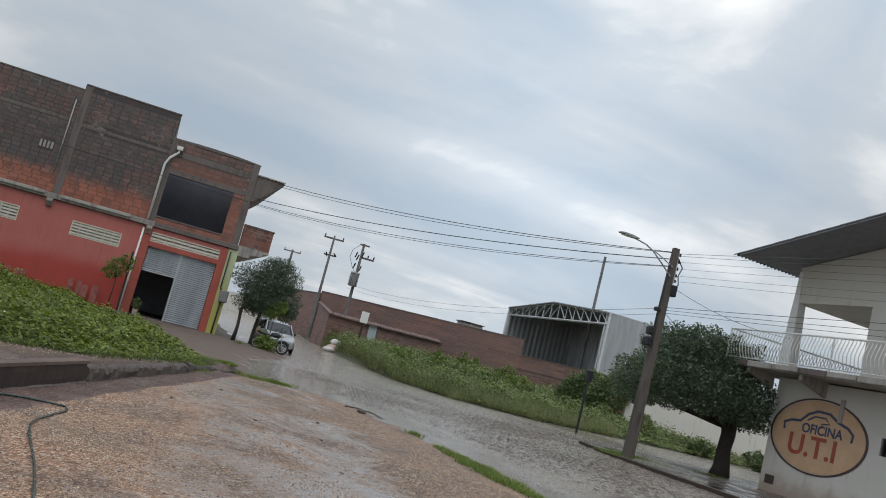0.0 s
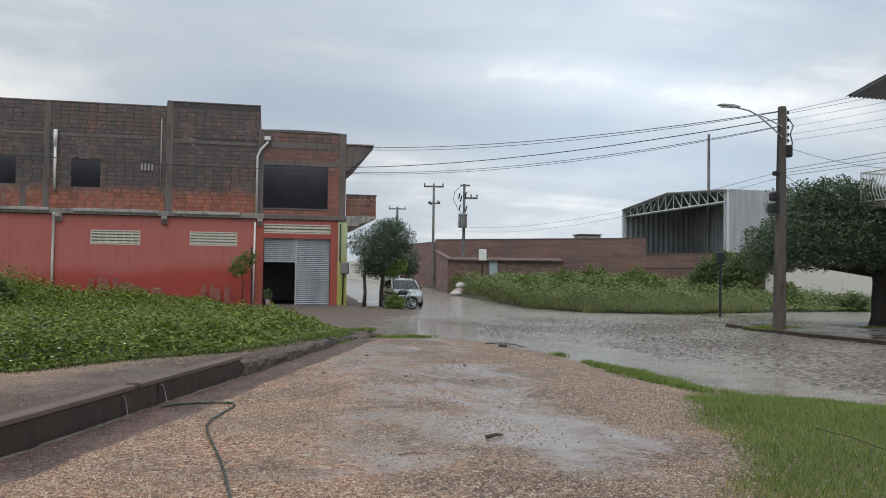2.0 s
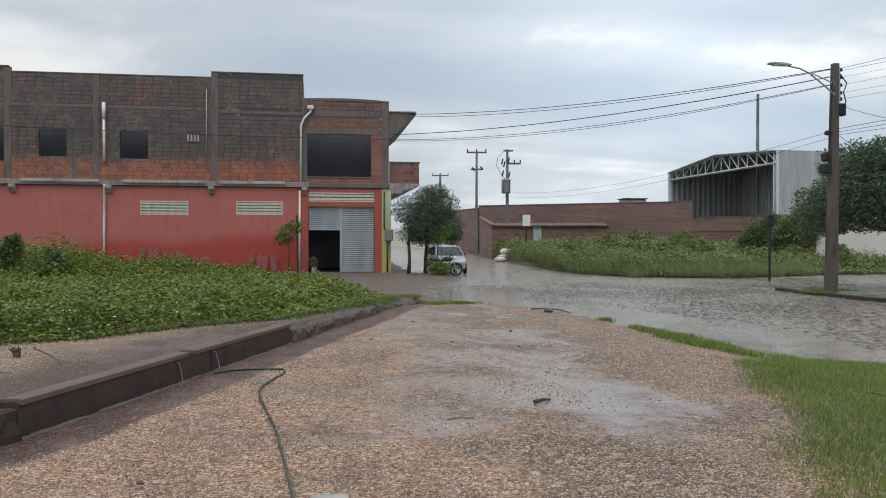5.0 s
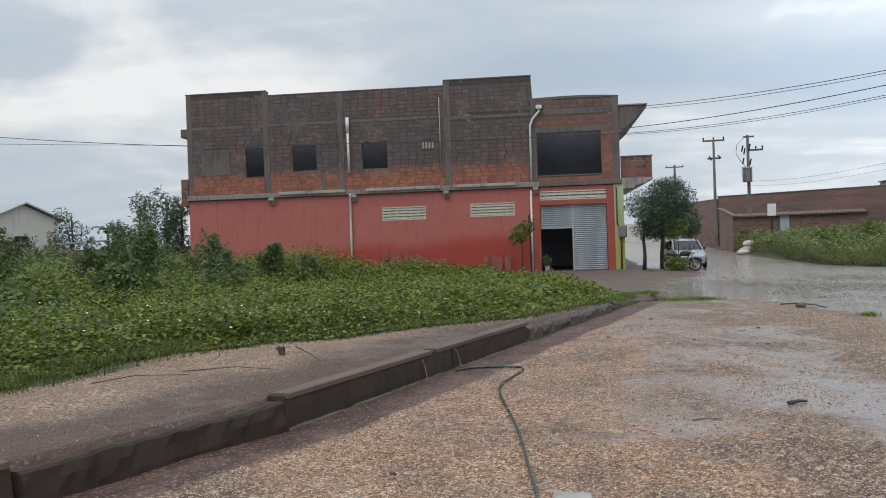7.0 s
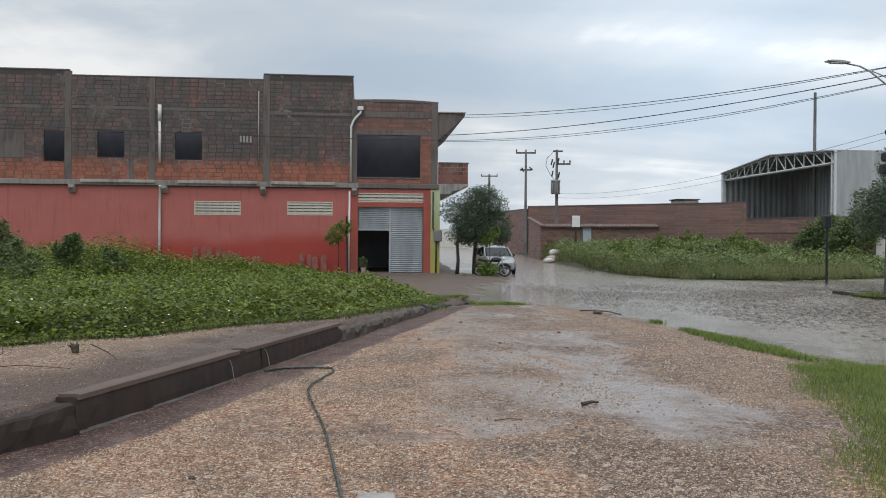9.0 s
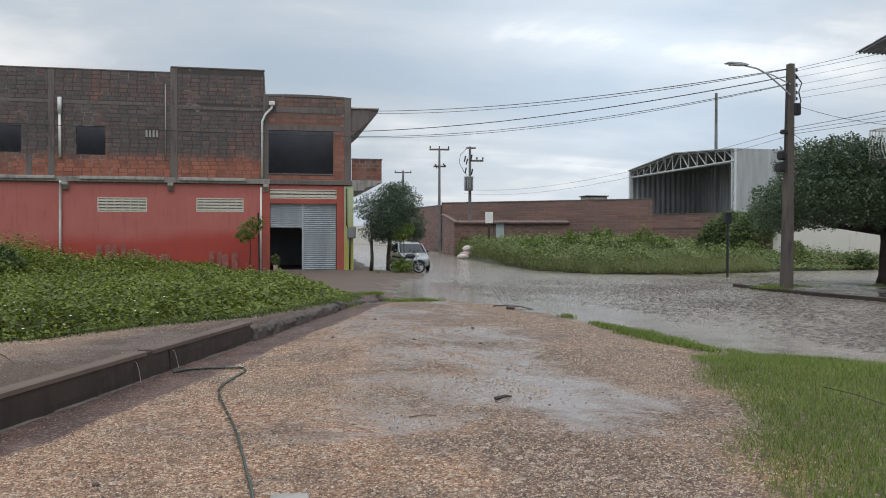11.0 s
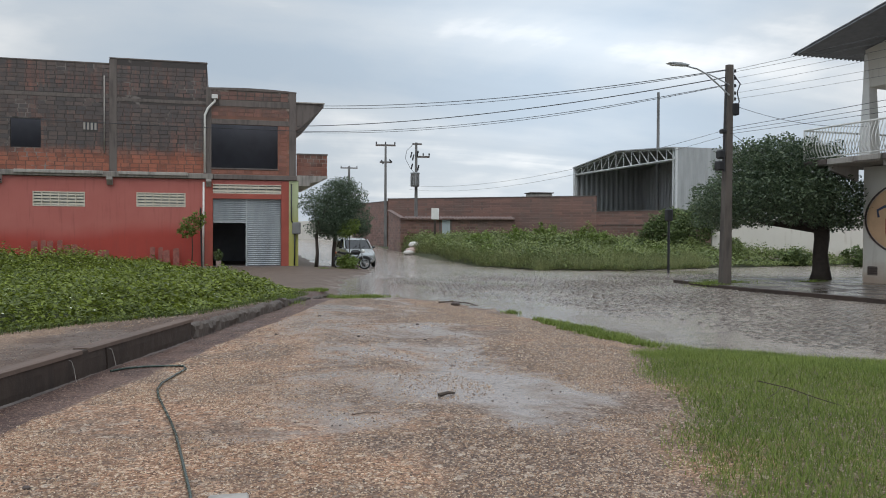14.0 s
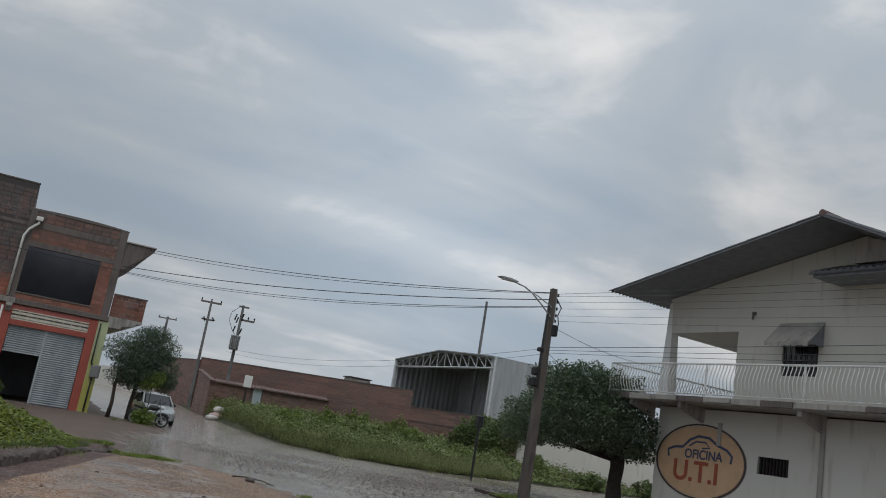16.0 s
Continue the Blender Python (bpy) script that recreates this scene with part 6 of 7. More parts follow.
def cover(n_, x0, x1, y0, y1, size, leaf, name, label, flat=0.55, hf=cover_h, ok=None):
    x, y = scatter(n_, x0, x1, y0, y1, ok or (lambda x, y: x < veg_edge(y) + 0.15 * wob(x, y, 5)))
    h = hf(x, y) * (1 + 0.6 * rng.random(len(x)) ** 5)
    z = ground_z(x, y) + h * (1 - 0.65 * rng.random(len(x)) ** 2) + 0.015
    ob = quads_mesh(name, leaf_quads(np.stack([x, y, z], 1), size, flat, 0.72), M[leaf])
    return tagged(ob, label, "plants", kind="stuff")


cover(110000, -9, 2.6, 7.0, 16.5, 0.034, "leaf_creeper", "creeper_leaves", "dense low creeper with round bright green leaves")
cover(170000, -14, 2.6, 16.0, 28.0, 0.042, "leaf_creeper", "creeper_leaves", "dense low creeper with round bright green leaves")
cover(170000, -19.5, 2.4, 27.5, 42.4, 0.054, "leaf_creeper", "creeper_leaves", "dense low creeper reaching the red wall")
cover(90000, -62, -8, 12, 60, 0.09, "leaf_bush", "weed_thicket", "dark thicket of wild weeds", 0.3, lambda x, y: 0.35 + 0.5 * (wob(x, y, 0.8) + 1) * 0.5 + 0.5 * sstep(-x, 10, 20) * sstep(y, 14, 20), lambda x, y: (x < -8.5 - 0.12 * (y - 12)) & ((y < 42.8) | (x < -19.8)))
x, y = scatter(70000, -10, 2.2, 7.0, 22.0, lambda x, y: (x < veg_edge(y) + 0.35) & (x > veg_edge(y) - 1.3 + 0.4 * wob(x, y, 3)))
tagged(quads_mesh("grass_fringe", blades(np.stack([x, y, ground_z(x, y)], 1), 0.10, 0.9, 0.005), M["grass_low"], 3), "thin grass fringe along the creeper", "grass", kind="stuff")
x, y = scatter(40000, -13, -4.5, 6.5, 13.0, lambda x, y: x < veg_edge(y) + 0.1)
tagged(quads_mesh("grass_fringe", blades(np.stack([x, y, ground_z(x, y)], 1), 0.17, 0.8, 0.006), M["grass_low"], 3), "longer grass among the creeper", "grass", kind="stuff")
x, y = scatter(2200, -12, 2.2, 10, 38, lambda x, y: x < veg_edge(y) - 0.3)
z = ground_z(x, y) + cover_h(x, y) + 0.03
tagged(quads_mesh("creeper_flowers", leaf_quads(np.stack([x, y, z], 1), 0.022, 0.8, 0.9), M["flower"]), "tiny pale yellow creeper flowers", "flowers", kind="stuff")


def bush(x, y, h, w, n_, size, leaf="leaf_bush", label="tall leafy wild shrub among the weeds"):
    """Many leaning stems, each feathered with leaves that thin out to its tip."""
    b = empty("shrub", pose(x, y, float(ground_z(x, y))), label, "shrub")
    count = max(7, int(9 * w + 3 * h))
    pts = []
    for k in range(count):
        a, out = random.uniform(0, 2 * math.pi), w * random.uniform(0.1, 1.0)
        top = h * (1.12 - 0.55 * out / w) * random.uniform(0.7, 1.1)
        root = Vector((math.cos(a) * out * 0.25, math.sin(a) * out * 0.25, 0))
        tip = Vector((math.cos(a) * out, math.sin(a) * out * 0.8, top))
        mid_ = root.lerp(tip, 0.55) + Vector((-math.cos(a) * 0.1 * w, 0, 0.08 * h))
        if k < 6:
            part("stem", tube(bmesh.new(), [root, mid_, tip], [0.02, 0.014, 0.005], 5), M["twig"], b)
        m = n_ // count
        f = rng.random(m) ** 0.75 * 0.9 + 0.1
        ax = np.outer((1 - f) ** 2, root) + np.outer(2 * f * (1 - f), mid_) + np.outer(f ** 2, tip)
        spread_ = (0.10 + 0.26 * w) * np.sin(np.pi * np.clip(f * 0.86 + 0.14, 0, 1)) ** 0.7 + 0.04
        pts.append(ax + rng.normal(size=(m, 3)) * np.stack([spread_ * 0.5, spread_ * 0.5, spread_ * 0.38], 1))
    p = np.concatenate(pts)
    p[:, 2] = np.maximum(p[:, 2], 0.03)
    c = quads_mesh("foliage", leaf_quads(p, size, 0.15, 0.36), M[leaf])
    c.parent = b
    return b


for x, y, h, w in ((-9.9, 19.6, 2.3, 0.8), (-11.6, 20.5, 1.8, 0.9), (-9.2, 17.4, 1.3, 0.7), (-11.4, 27.8, 2.3, 1.0), (-9.7, 29.0, 2.0, 0.75), (-10.4, 26.2, 1.5, 1.2), (-12.4, 25.0, 1.7, 1.3), (-8.7, 30.2, 1.2, 0.9), (-9.6, 23.5, 1.1, 1.1), (-13.2, 26.5, 2.4, 1.1), (-15.0, 28.0, 2.5, 1.2),
                   (-12.5, 17.2, 1.9, 1.0), (-11.0, 13.6, 1.6, 0.9), (-14.5, 21.0, 2.0, 1.2), (-17.5, 24.0, 1.6, 1.4), (-16.0, 18.0, 1.4, 1.3), (-20.0, 30.0, 1.9, 1.5), (-23.0, 36.0, 2.0, 1.7), (-26.0, 42.0, 2.2, 2.0), (-14.0, 33.0, 1.9, 1.2), (-17.2, 35.5, 2.2, 1.4)):
    bush(x, y, h, w, int(2300 + 1200 * w), 0.07)
for x, y, h, w in ((-8.8, 32.8, 0.9, 1.3), (-10.6, 33.6, 0.7, 1.1), (-6.0, 36.0, 0.45, 1.0)):
    bush(x, y, h, w, 1800, 0.085, "leaf_creeper", "low mound of bright creeper")

bush(-3.17, 9.75, 0.15, 0.1, 36, 0.022, "leaf_young", "small weed sprouting from the sandy strip")


def verge_ok(x, y):
    d = np.where(y > 62, x - 13.3, y - np.interp(x, VERGE_X, VERGE_Y))
    yard = np.interp(x, [13, 22, 28, 33.5, 50], [63, 58.5, 58.8, 46.5, 43.2])
    return (d > -0.1 + 0.3 * wob(x, y, 2.0)) & (y < yard) & (x > 13.2)


def verge_h(x, y):
    d = np.clip(y - np.interp(x, VERGE_X, VERGE_Y), 0, 20)
    return (0.25 + 0.5 * sstep(d, 0, 2.5)) * (0.75 + 0.35 * wob(x, y, 1.4)) + 0.25 * np.exp(-((x - 21) ** 2 / 14 + (y - 49) ** 2 / 10))


cover(190000, 13, 50, 37.5, 63, 0.066, "leaf_verge", "verge_creeper", "thick green creeper over the far verge", 0.25, verge_h, verge_ok)
x, y = scatter(120000, 13.2, 26, 37.5, 64, verge_ok)
tagged(quads_mesh("verge_weeds", blades(np.stack([x, y, ground_z(x, y) + 0.05], 1), 0.62, 0.6, 0.009), M["weeds"], 3), "tall yellow-green weeds on the far verge", "weeds", kind="stuff")
for x, y, h, w in ((20.3, 47.8, 1.3, 1.2), (18.8, 47.5, 1.1, 1.2), (23.8, 48.0, 1.0, 1.2), (25.5, 46.5, 1.1, 0.9), (28.0, 46.0, 1.1, 1.0), (30.3, 45.0, 1.3, 0.9), (17.0, 48.0, 0.9, 1.0)):
    bush(x, y, h, w, 3000, 0.09, "leaf_verge", "leafy shrub on the overgrown verge")
for x, y, h, w in ((16.0, 50.5, 1.3, 1.2), (18.5, 51.0, 1.6, 1.3), (20.8, 51.5, 1.9, 1.2), (22.0, 48.5, 1.9, 1.2), (24.0, 50.0, 1.3, 1.1), (28.5, 48.5, 1.3, 1.0), (15.2, 46.5, 0.8, 0.9), (24.8, 44.2, 0.8, 1.1)):
    bush(x, y, h, w, 1700, 0.09, "leaf_young", "pale green weed clump on the verge")
for x, y, h in ((36.5, 41.8, 1.5), (33.0, 43.0, 1.0), (40.0, 43.0, 1.6)):
    bush(x, y, h, 1.0, 1500, 0.13, "leaf_bush", "weedy shrub by the white wall")


def lawn_ok(x, y):
    inner = np.interp(y, [-6, 2.5, 4.5, 5.5, 7.0, 8.7, 10.5, 12.1], [0.8, 2.1, 2.95, 3.4, 4.3, 4.85, 5.6, 7.2]) + 0.1 * wob(x, y, 3.0) + 0.06 * wob(x, y, 7) + 0.28 * np.sin(x * 91.7 + y * 57.3) * np.sin(y * 83.1)
    outer = np.interp(y, EDGE_LOT_Y, EDGE_LOT_X) + 0.15 + 0.15 * wob(x, y, 4)
    return (x > inner) & (x < outer)


x, y = scatter(700000, 0.9, 14.5, -5.0, 12.6, lawn_ok)
tagged(quads_mesh("roadside_grass", blades(np.stack([x, y, ground_z(x, y) - 0.01], 1), 0.075, 0.95, 0.0034), M["grass"], 3), "wet green grass beside the flooded street", "grass", kind="stuff")
x, y = scatter(26000, 4.6, 7.0, 11.6, 16.2, lambda x, y: np.abs(x - np.interp(y, [11.8, 13.2, 14.6, 16], [6.5, 6.45, 6.4, 6.3])) < 0.28 * np.clip(1.2 - np.abs(y - 13.7) / 2.6, 0, 1) * (0.5 + rng.random(len(x))) + 0.06 * wob(x, y, 6))
tagged(quads_mesh("grass_tufts", blades(np.stack([x, y, ground_z(x, y) - 0.01], 1), 0.09, 0.8, 0.008), M["grass"], 3), "strip of grass at the water's edge", "grass", kind="stuff")
roots = []
for cx_, cy_, rx_, ry_, n_ in ((3.95, 22.9, 0.7, 0.45, 2600), (3.3, 22.0, 0.35, 0.7, 1200), (2.7, 23.3, 0.7, 0.5, 2200), (1.6, 19.6, 0.3, 0.9, 900), (16.3, 25.6, 0.7, 1.0, 2200), (17.6, 26.6, 0.9, 0.8, 1800), (6.3, 17.6, 0.22, 0.4, 500), (6.0, 40.6, 0.7, 0.5, 1500), (20.8, 26.2, 0.8, 0.4, 700), (4.9, 40.5, 0.3, 0.3, 300)):
    n_ = n_ // 2
    a, r_ = rng.uniform(0, 2 * math.pi, n_), np.abs(rng.normal(size=n_)) * 0.55
    gx, gy_ = cx_ + rx_ * r_ * np.cos(a), cy_ + ry_ * r_ * np.sin(a)
    gz = np.where(gx > 15.9, 0.09, np.maximum(ground_z(gx, gy_), -0.02))
    roots.append(np.stack([gx, gy_, gz - 0.01], 1))
tagged(quads_mesh("grass_tufts", blades(np.concatenate(roots), 0.09, 0.8, 0.009), M["grass"], 3), "small grass tufts by kerb, pole and water", "grass", kind="stuff")
bush(6.1, 40.3, 0.6, 0.7, 1400, 0.07, "leaf_young", "low bright weed clump beside the motorcycle")
tree("sapling", (6.4, 42.3, 0.05), [(0, 0, 0, 0.025), (0.03, 0, 1.0, 0.02), (0, 0, 1.9, 0.015)], [], [(0, 0, 2.0, 0.5, 0.45, 0.34), (0.25, 0, 2.25, 0.32, 0.3, 0.25), (-0.25, 0, 1.75, 0.35, 0.3, 0.22)], 900, 0.085, "leaf_young", "pale green young shoots below the street tree", 0.0, 0.25, "sapling")

# ---- loose gravel, rubble, twigs and hose ----
def pebbles(name, n_, x0, x1, y0, y1, s0, s1, mat, label, ok):
    x, y = scatter(n_, x0, x1, y0, y1, ok)
    c = np.stack([x, y, ground_z(x, y)], 1)
    n_ = len(x)
    s = rng.uniform(s0, s1, (n_, 1))
    octa = np.array([[1, 0, 0], [0, 1, 0], [-1, 0, 0], [0, -1, 0], [0, 0, 0.8], [0, 0, -0.5]], float)
    v = c[:, None, :] + octa[None] * s[:, None] * rng.uniform(0.6, 1.3, (n_, 6, 1))
    f = np.array([[0, 1, 4], [1, 2, 4], [2, 3, 4], [3, 0, 4]])
    me = bpy.data.meshes.new(name)
    fa = (f[None] + 6 * np.arange(n_)[:, None, None]).reshape(-1, 3)
    me.from_pydata(v.reshape(-1, 3).tolist(), [], fa.tolist())
    me.materials.append(mat)
    return tagged(new(name, me), label, "gravel", kind="stuff")


def stone_mat():
    k = Nodes("loose_gravel", 0.55)
    r_ = k.node("ShaderNodeNewGeometry").outputs["Random Per Island"]
    return k.done(k.ramp(r_, (0.0, (0.09, 0.055, 0.04)), (0.4, (0.27, 0.16, 0.095)), (0.75, (0.40, 0.28, 0.18)), (1.0, (0.55, 0.46, 0.36))))


M["pebble"] = stone_mat()
lot_ok = lambda x, y: (x - kerb_x(y) > 0.62 + 0.06 * wob(x, y, 2.6)) & (rng.random(len(x)) > 0.66 * (1 - sstep(np.abs(x - 0.09 * y - 1.2), 0.5, 2.4)) * sstep(y, 4.6, 7.5)) & ~lawn_ok(x, y) & (x < np.interp(y, EDGE_LOT_Y, EDGE_LOT_X) - 0.2) & (wob(x, y, 0.9) + 0.5 * wob(x, y, 2.3) > -0.55)
pebbles("loose_gravel", 120000, -3.5, 5.2, 3.0, 10.0, 0.004, 0.011, M["pebble"], "loose cream and orange gravel", lot_ok)
pebbles("loose_gravel", 60000, -2.5, 6.2, 10.0, 21.0, 0.005, 0.015, M["pebble"], "loose cream and orange gravel", lot_ok)
pebbles("sandy_gravel", 60000, -7.5, 1.5, 5.0, 19.0, 0.004, 0.010, M["pebble"], "loose gravel on the sandy strip", lambda x, y: (x < veg_edge(y) + 0.75 + 0.45 * wob(x, y, 2.0)) & (x < kerb_x(y) - 0.3) & (x > veg_edge(y) - 0.3))
pebbles("sandy_gravel", 26000, -5.0, 1.5, 5.0, 19.0, 0.004, 0.009, M["pebble"], "thin gravel trodden into the wet strip", lambda x, y: (x < kerb_x(y) - 0.18) & (x > veg_edge(y) + 0.5) & (rng.random(len(x)) < 0.25 + 0.5 * sstep(kerb_x(y) - x, 0.4, 1.6)))
pebbles("dark_rubble", 16000, -5.0, 1.5, 5.0, 19.0, 0.004, 0.010, M["debris"], "dark wet grit along the kerb's back", lambda x, y: (x < kerb_x(y) - 0.17) & (x > kerb_x(y) - 1.3))
pebbles("dark_rubble", 14000, -4.0, 3.0, 3.5, 19.0, 0.004, 0.009, M["debris"], "dark wet grit in the gutter", lambda x, y: (x > kerb_x(y) + 0.05) & (x < kerb_x(y) + 0.62))
pebbles("loose_gravel", 9000, -4.0, 3.0, 3.5, 19.0, 0.004, 0.008, M["pebble"], "stray gravel in the gutter", lambda x, y: (x > kerb_x(y) + 0.08) & (x < kerb_x(y) + 0.62))
pebbles("dark_rubble", 600, 1.6, 4.0, 8.0, 16.5, 0.005, 0.013, M["debris"], "trail of dark wet rubble across the lot", lambda x, y: np.abs(x - np.interp(y, [8, 11, 14, 16.5], [1.9, 2.5, 2.9, 3.7])) < 0.16 + 0.12 * wob(x, y, 3))
pebbles("dark_rubble", 2600, -1.5, 6.0, 4.0, 21.0, 0.005, 0.014, M["debris"], "scattered dark wet rubble bits", lambda x, y: x - kerb_x(y) > 1.0)


def rock(x, y, s, name="stone", label="single dark wet stone lying on the gravel", mat="debris"):
    bm = bmesh.new()
    bmesh.ops.create_icosphere(bm, subdivisions=2, radius=1.0)
    for v in bm.verts:
        v.co = v.co * (1 + 0.22 * noise.noise(v.co * 1.6 + Vector((x, y, 0))))
        v.co = Vector((v.co.x * s, v.co.y * s * 0.8, v.co.z * s * 0.5 + s * 0.25))
    ob = part(name, bm, M[mat], None)
    ob.matrix_basis = pose(x, y, float(ground_z(x, y)), 0, 0, random.uniform(0, 180))
    return tagged(ob, label, "stone")


rock(5.62, 19.8, 0.13)
for x, y, s in ((2.1, 12.8, 0.03), (3.0, 12.2, 0.03), (0.9, 13.4, 0.03), (3.4, 14.4, 0.035), (1.9, 16.2, 0.04), (-1.1, 5.6, 0.03)):
    rock(x, y, s)


def twig(pts, r, label, name="twig"):
    p = []
    for x, y, dz in pts:
        p.append((x, y, float(ground_z(x, y)) + r * 0.8 + dz))
    ob = part(name, tube(bmesh.new(), p, [r] + [r * 0.8] * (len(p) - 2) + [r * 0.5], 6), M["twig"], None)
    return tagged(ob, label, "twig")


twig([(2.08, 7.86, 0), (2.18, 7.9, 0.01), (2.26, 7.93, 0)], 0.02, "short dark stick lying on wet gravel")
twig([(5.4, 20.6, 0.0), (5.7, 20.5, 0.03), (6.0, 20.1, 0.03), (6.2, 19.6, 0.01)], 0.02, "broken branch lying at the water's edge", "branch")
twig([(-3.9, 8.6, 0), (-3.4, 8.8, 0.02), (-2.9, 8.75, 0)], 0.006, "thin dry twig on the sandy strip")
twig([(-3.0, 9.7, 0.1), (-2.75, 9.5, 0.04), (-2.6, 9.3, 0)], 0.007, "thin dry twig on the sandy strip")
twig([(-3.9, 9.6, 0.16), (-3.85, 9.5, 0.06), (-3.95, 9.35, 0)], 0.006, "thin dry twig poking up from sand")
twig([(-4.6, 8.0, 0), (-4.2, 8.15, 0.03), (-3.7, 8.3, 0)], 0.006, "thin dry twig on the sandy strip")
twig([(1.15, 7.3, 0), (1.3, 7.35, 0.005), (1.4, 7.3, 0)], 0.004, "thin dry twig on wet gravel")
twig([(5.0, 7.0, 0.18), (5.15, 6.75, 0.15), (5.25, 6.5, 0.1), (5.4, 6.35, 0.05)], 0.005, "bare dark branch lying in the grass", "branch")
twig([(5.1, 6.8, 0.16), (4.95, 6.65, 0.13), (4.8, 6.6, 0.08)], 0.004, "bare dark branch lying in the grass", "branch")
twig([(5.2, 6.55, 0.12), (5.05, 6.35, 0.1), (4.9, 6.15, 0.05)], 0.004, "bare dark branch lying in the grass", "branch")
hp = [(-1.14, 10.1), (-1.0, 10.28), (-0.8, 10.38), (-0.55, 10.4), (-0.36, 10.32), (-0.33, 10.1), (-0.44, 9.7), (-0.54, 9.25), (-0.555, 8.8), (-0.52, 8.4), (-0.44, 7.9), (-0.35, 7.3), (-0.29, 6.8), (-0.24, 6.3), (-0.19, 5.8), (-0.14, 5.3), (-0.1, 4.7), (-0.12, 3.8), (-0.3, 2.4)]
tagged(part("garden_hose", tube(bmesh.new(), [(x, y, float(ground_z(x, y)) + 0.015) for x, y in hp], 0.0115, 8), M["hose"], None, smooth=True), "dark green garden hose lying across the lot", "hose")
tagged(part("cover_plate", boxed(-0.03, 0.2, 4.95, 5.14, 0.12, 0.175, 0.01), M["concrete_pale"], None), "small pale concrete cover in the gravel", "cover")
for y, dz in ((9.45, 0.0), (10.35, 0.02)):
    x = float(kerb_x(y))
    tagged(part("steel_rod", tube(bmesh.new(), [(x - 0.01, y, 0.4), (x + 0.035, y + 0.03, 0.38), (x + 0.06, y + 0.02, 0.3), (x + 0.09, y - 0.03, 0.17 + dz)], 0.0035, 6), M["concrete_pale"], None), "bent pale rod end sticking out of the kerb", "rod")

# ---- sacks ----
for k, (x, y, z, rx_, ry_, rz_, mt, lb) in enumerate(((13.35, 58.3, 0.62, 0.5, 0.4, 0.28, "bag_pink", "dirty pinkish sack dumped at the roadside"), (13.5, 58.4, 1.05, 0.42, 0.35, 0.24, "bag", "full white sack on top of another"), (12.95, 57.8, 0.5, 0.42, 0.3, 0.18, "bag", "half-empty white sack slumped on the ground"))):
    bm = bmesh.new()
    bmesh.ops.create_icosphere(bm, subdivisions=3, radius=1.0)
    for v in bm.verts:
        q = 1 + 0.2 * noise.noise(v.co * 2.2 + Vector((k * 7, 0, 0)))
        v.co = Vector((v.co.x * rx_ * q, v.co.y * ry_ * q, max(v.co.z, -0.75) * rz_ * q))
    ob = part("sack", bm, M[mt], None, smooth=True)
    ob.location = (x, y, z)
    tagged(ob, lb, "sack")

# ---- houses far behind the weeds ----
far = empty("far_house", pose(-44.5, 68.0, 0, 0, 0, 66), "distant white gabled house with a pale metal roof", "house")
part("wall", prism(bmesh.new(), [(-3.2, 0.2), (3.2, 0.2), (3.2, 5.0), (0, 6.3), (-3.2, 5.0)], 1, 0, 12), M["cream"], far)
part("roof", prism(bmesh.new(), [(-3.7, 4.88), (0, 6.4), (0, 6.52), (-3.7, 5.0)], 1, -0.4, 12.4), M["sheet"], far)
part("roof", prism(bmesh.new(), [(3.7, 4.88), (0, 6.4), (0, 6.52), (3.7, 5.0)], 1, -0.4, 12.4), M["sheet"], far)
part("window", boxed(-1.0, 0.2, -0.03, 0.02, 2.6, 3.6), M["glass"], far)
far2 = empty("far_house", pose(-47.0, 62.0, 0, 0, 0, 28), "low brick house with a sloping roof edge", "house")
part("wall", prism(bmesh.new(), [(-4.0, 0.2), (4.0, 0.2), (4.0, 3.1), (-4.0, 4.2)], 1, 0, 5), M["brick_far"], far2)
part("roof", prism(bmesh.new(), [(-4.2, 4.2), (4.3, 3.05), (4.3, 3.15), (-4.2, 4.32)], 1, -0.2, 5.2), M["clay_tile"], far2)
shel = empty("metal_shelter", pose(-29.4, 52.3, 0, 0, 0, 30), "low shelter with a pale metal roof", "shelter")
part("roof", prism(bmesh.new(), [(-2.2, 2.5), (2.2, 2.7), (2.2, 2.78), (-2.2, 2.58)], 1, -1.2, 1.2), M["sheet"], shel)
for x in (-2.0, 2.0):
    for y in (-1.1, 1.1):
        part("post", boxed(x - 0.05, x + 0.05, y - 0.05, y + 0.05, 0.1, 2.55), M["steel"], shel)
run_wall((-60, 58), (-20, 60), 0.1, 2.2, 0.2, M["brick_far"], "yard_wall_7", "low dark brick wall behind the weeds")

# ---- vehicles ----
def wheel(parent, x, y, r, w, rim="steel"):
    out = 1 if y > 0 else -1
    ty = part("wheel", ring_torus(bmesh.new(), (x, y, r), (0, 1, 0), r * 0.78, r * 0.22, 24, 8), M["rubber"], parent, smooth=True)
    bm = bmesh.new()
    tube(bm, [(x, y - w * 0.3 * out, r), (x, y + w * 0.25 * out, r)], r * 0.62, 20)
    rm = part("rim", bm, M["black"], ty)
    for k in range(9):
        a = 2 * math.pi * k / 9
        part("spoke", tube(bmesh.new(), [(x + 0.12 * r * math.cos(a), y + w * 0.32 * out, r + 0.12 * r * math.sin(a)), (x + 0.66 * r * math.cos(a), y + w * 0.3 * out, r + 0.66 * r * math.sin(a))], 0.028, 5), M[rim], ty)
    part("hubcap", tube(bmesh.new(), [(x, y, r), (x, y + w * 0.36 * out, r)], 0.07, 10), M[rim], ty)
    return ty


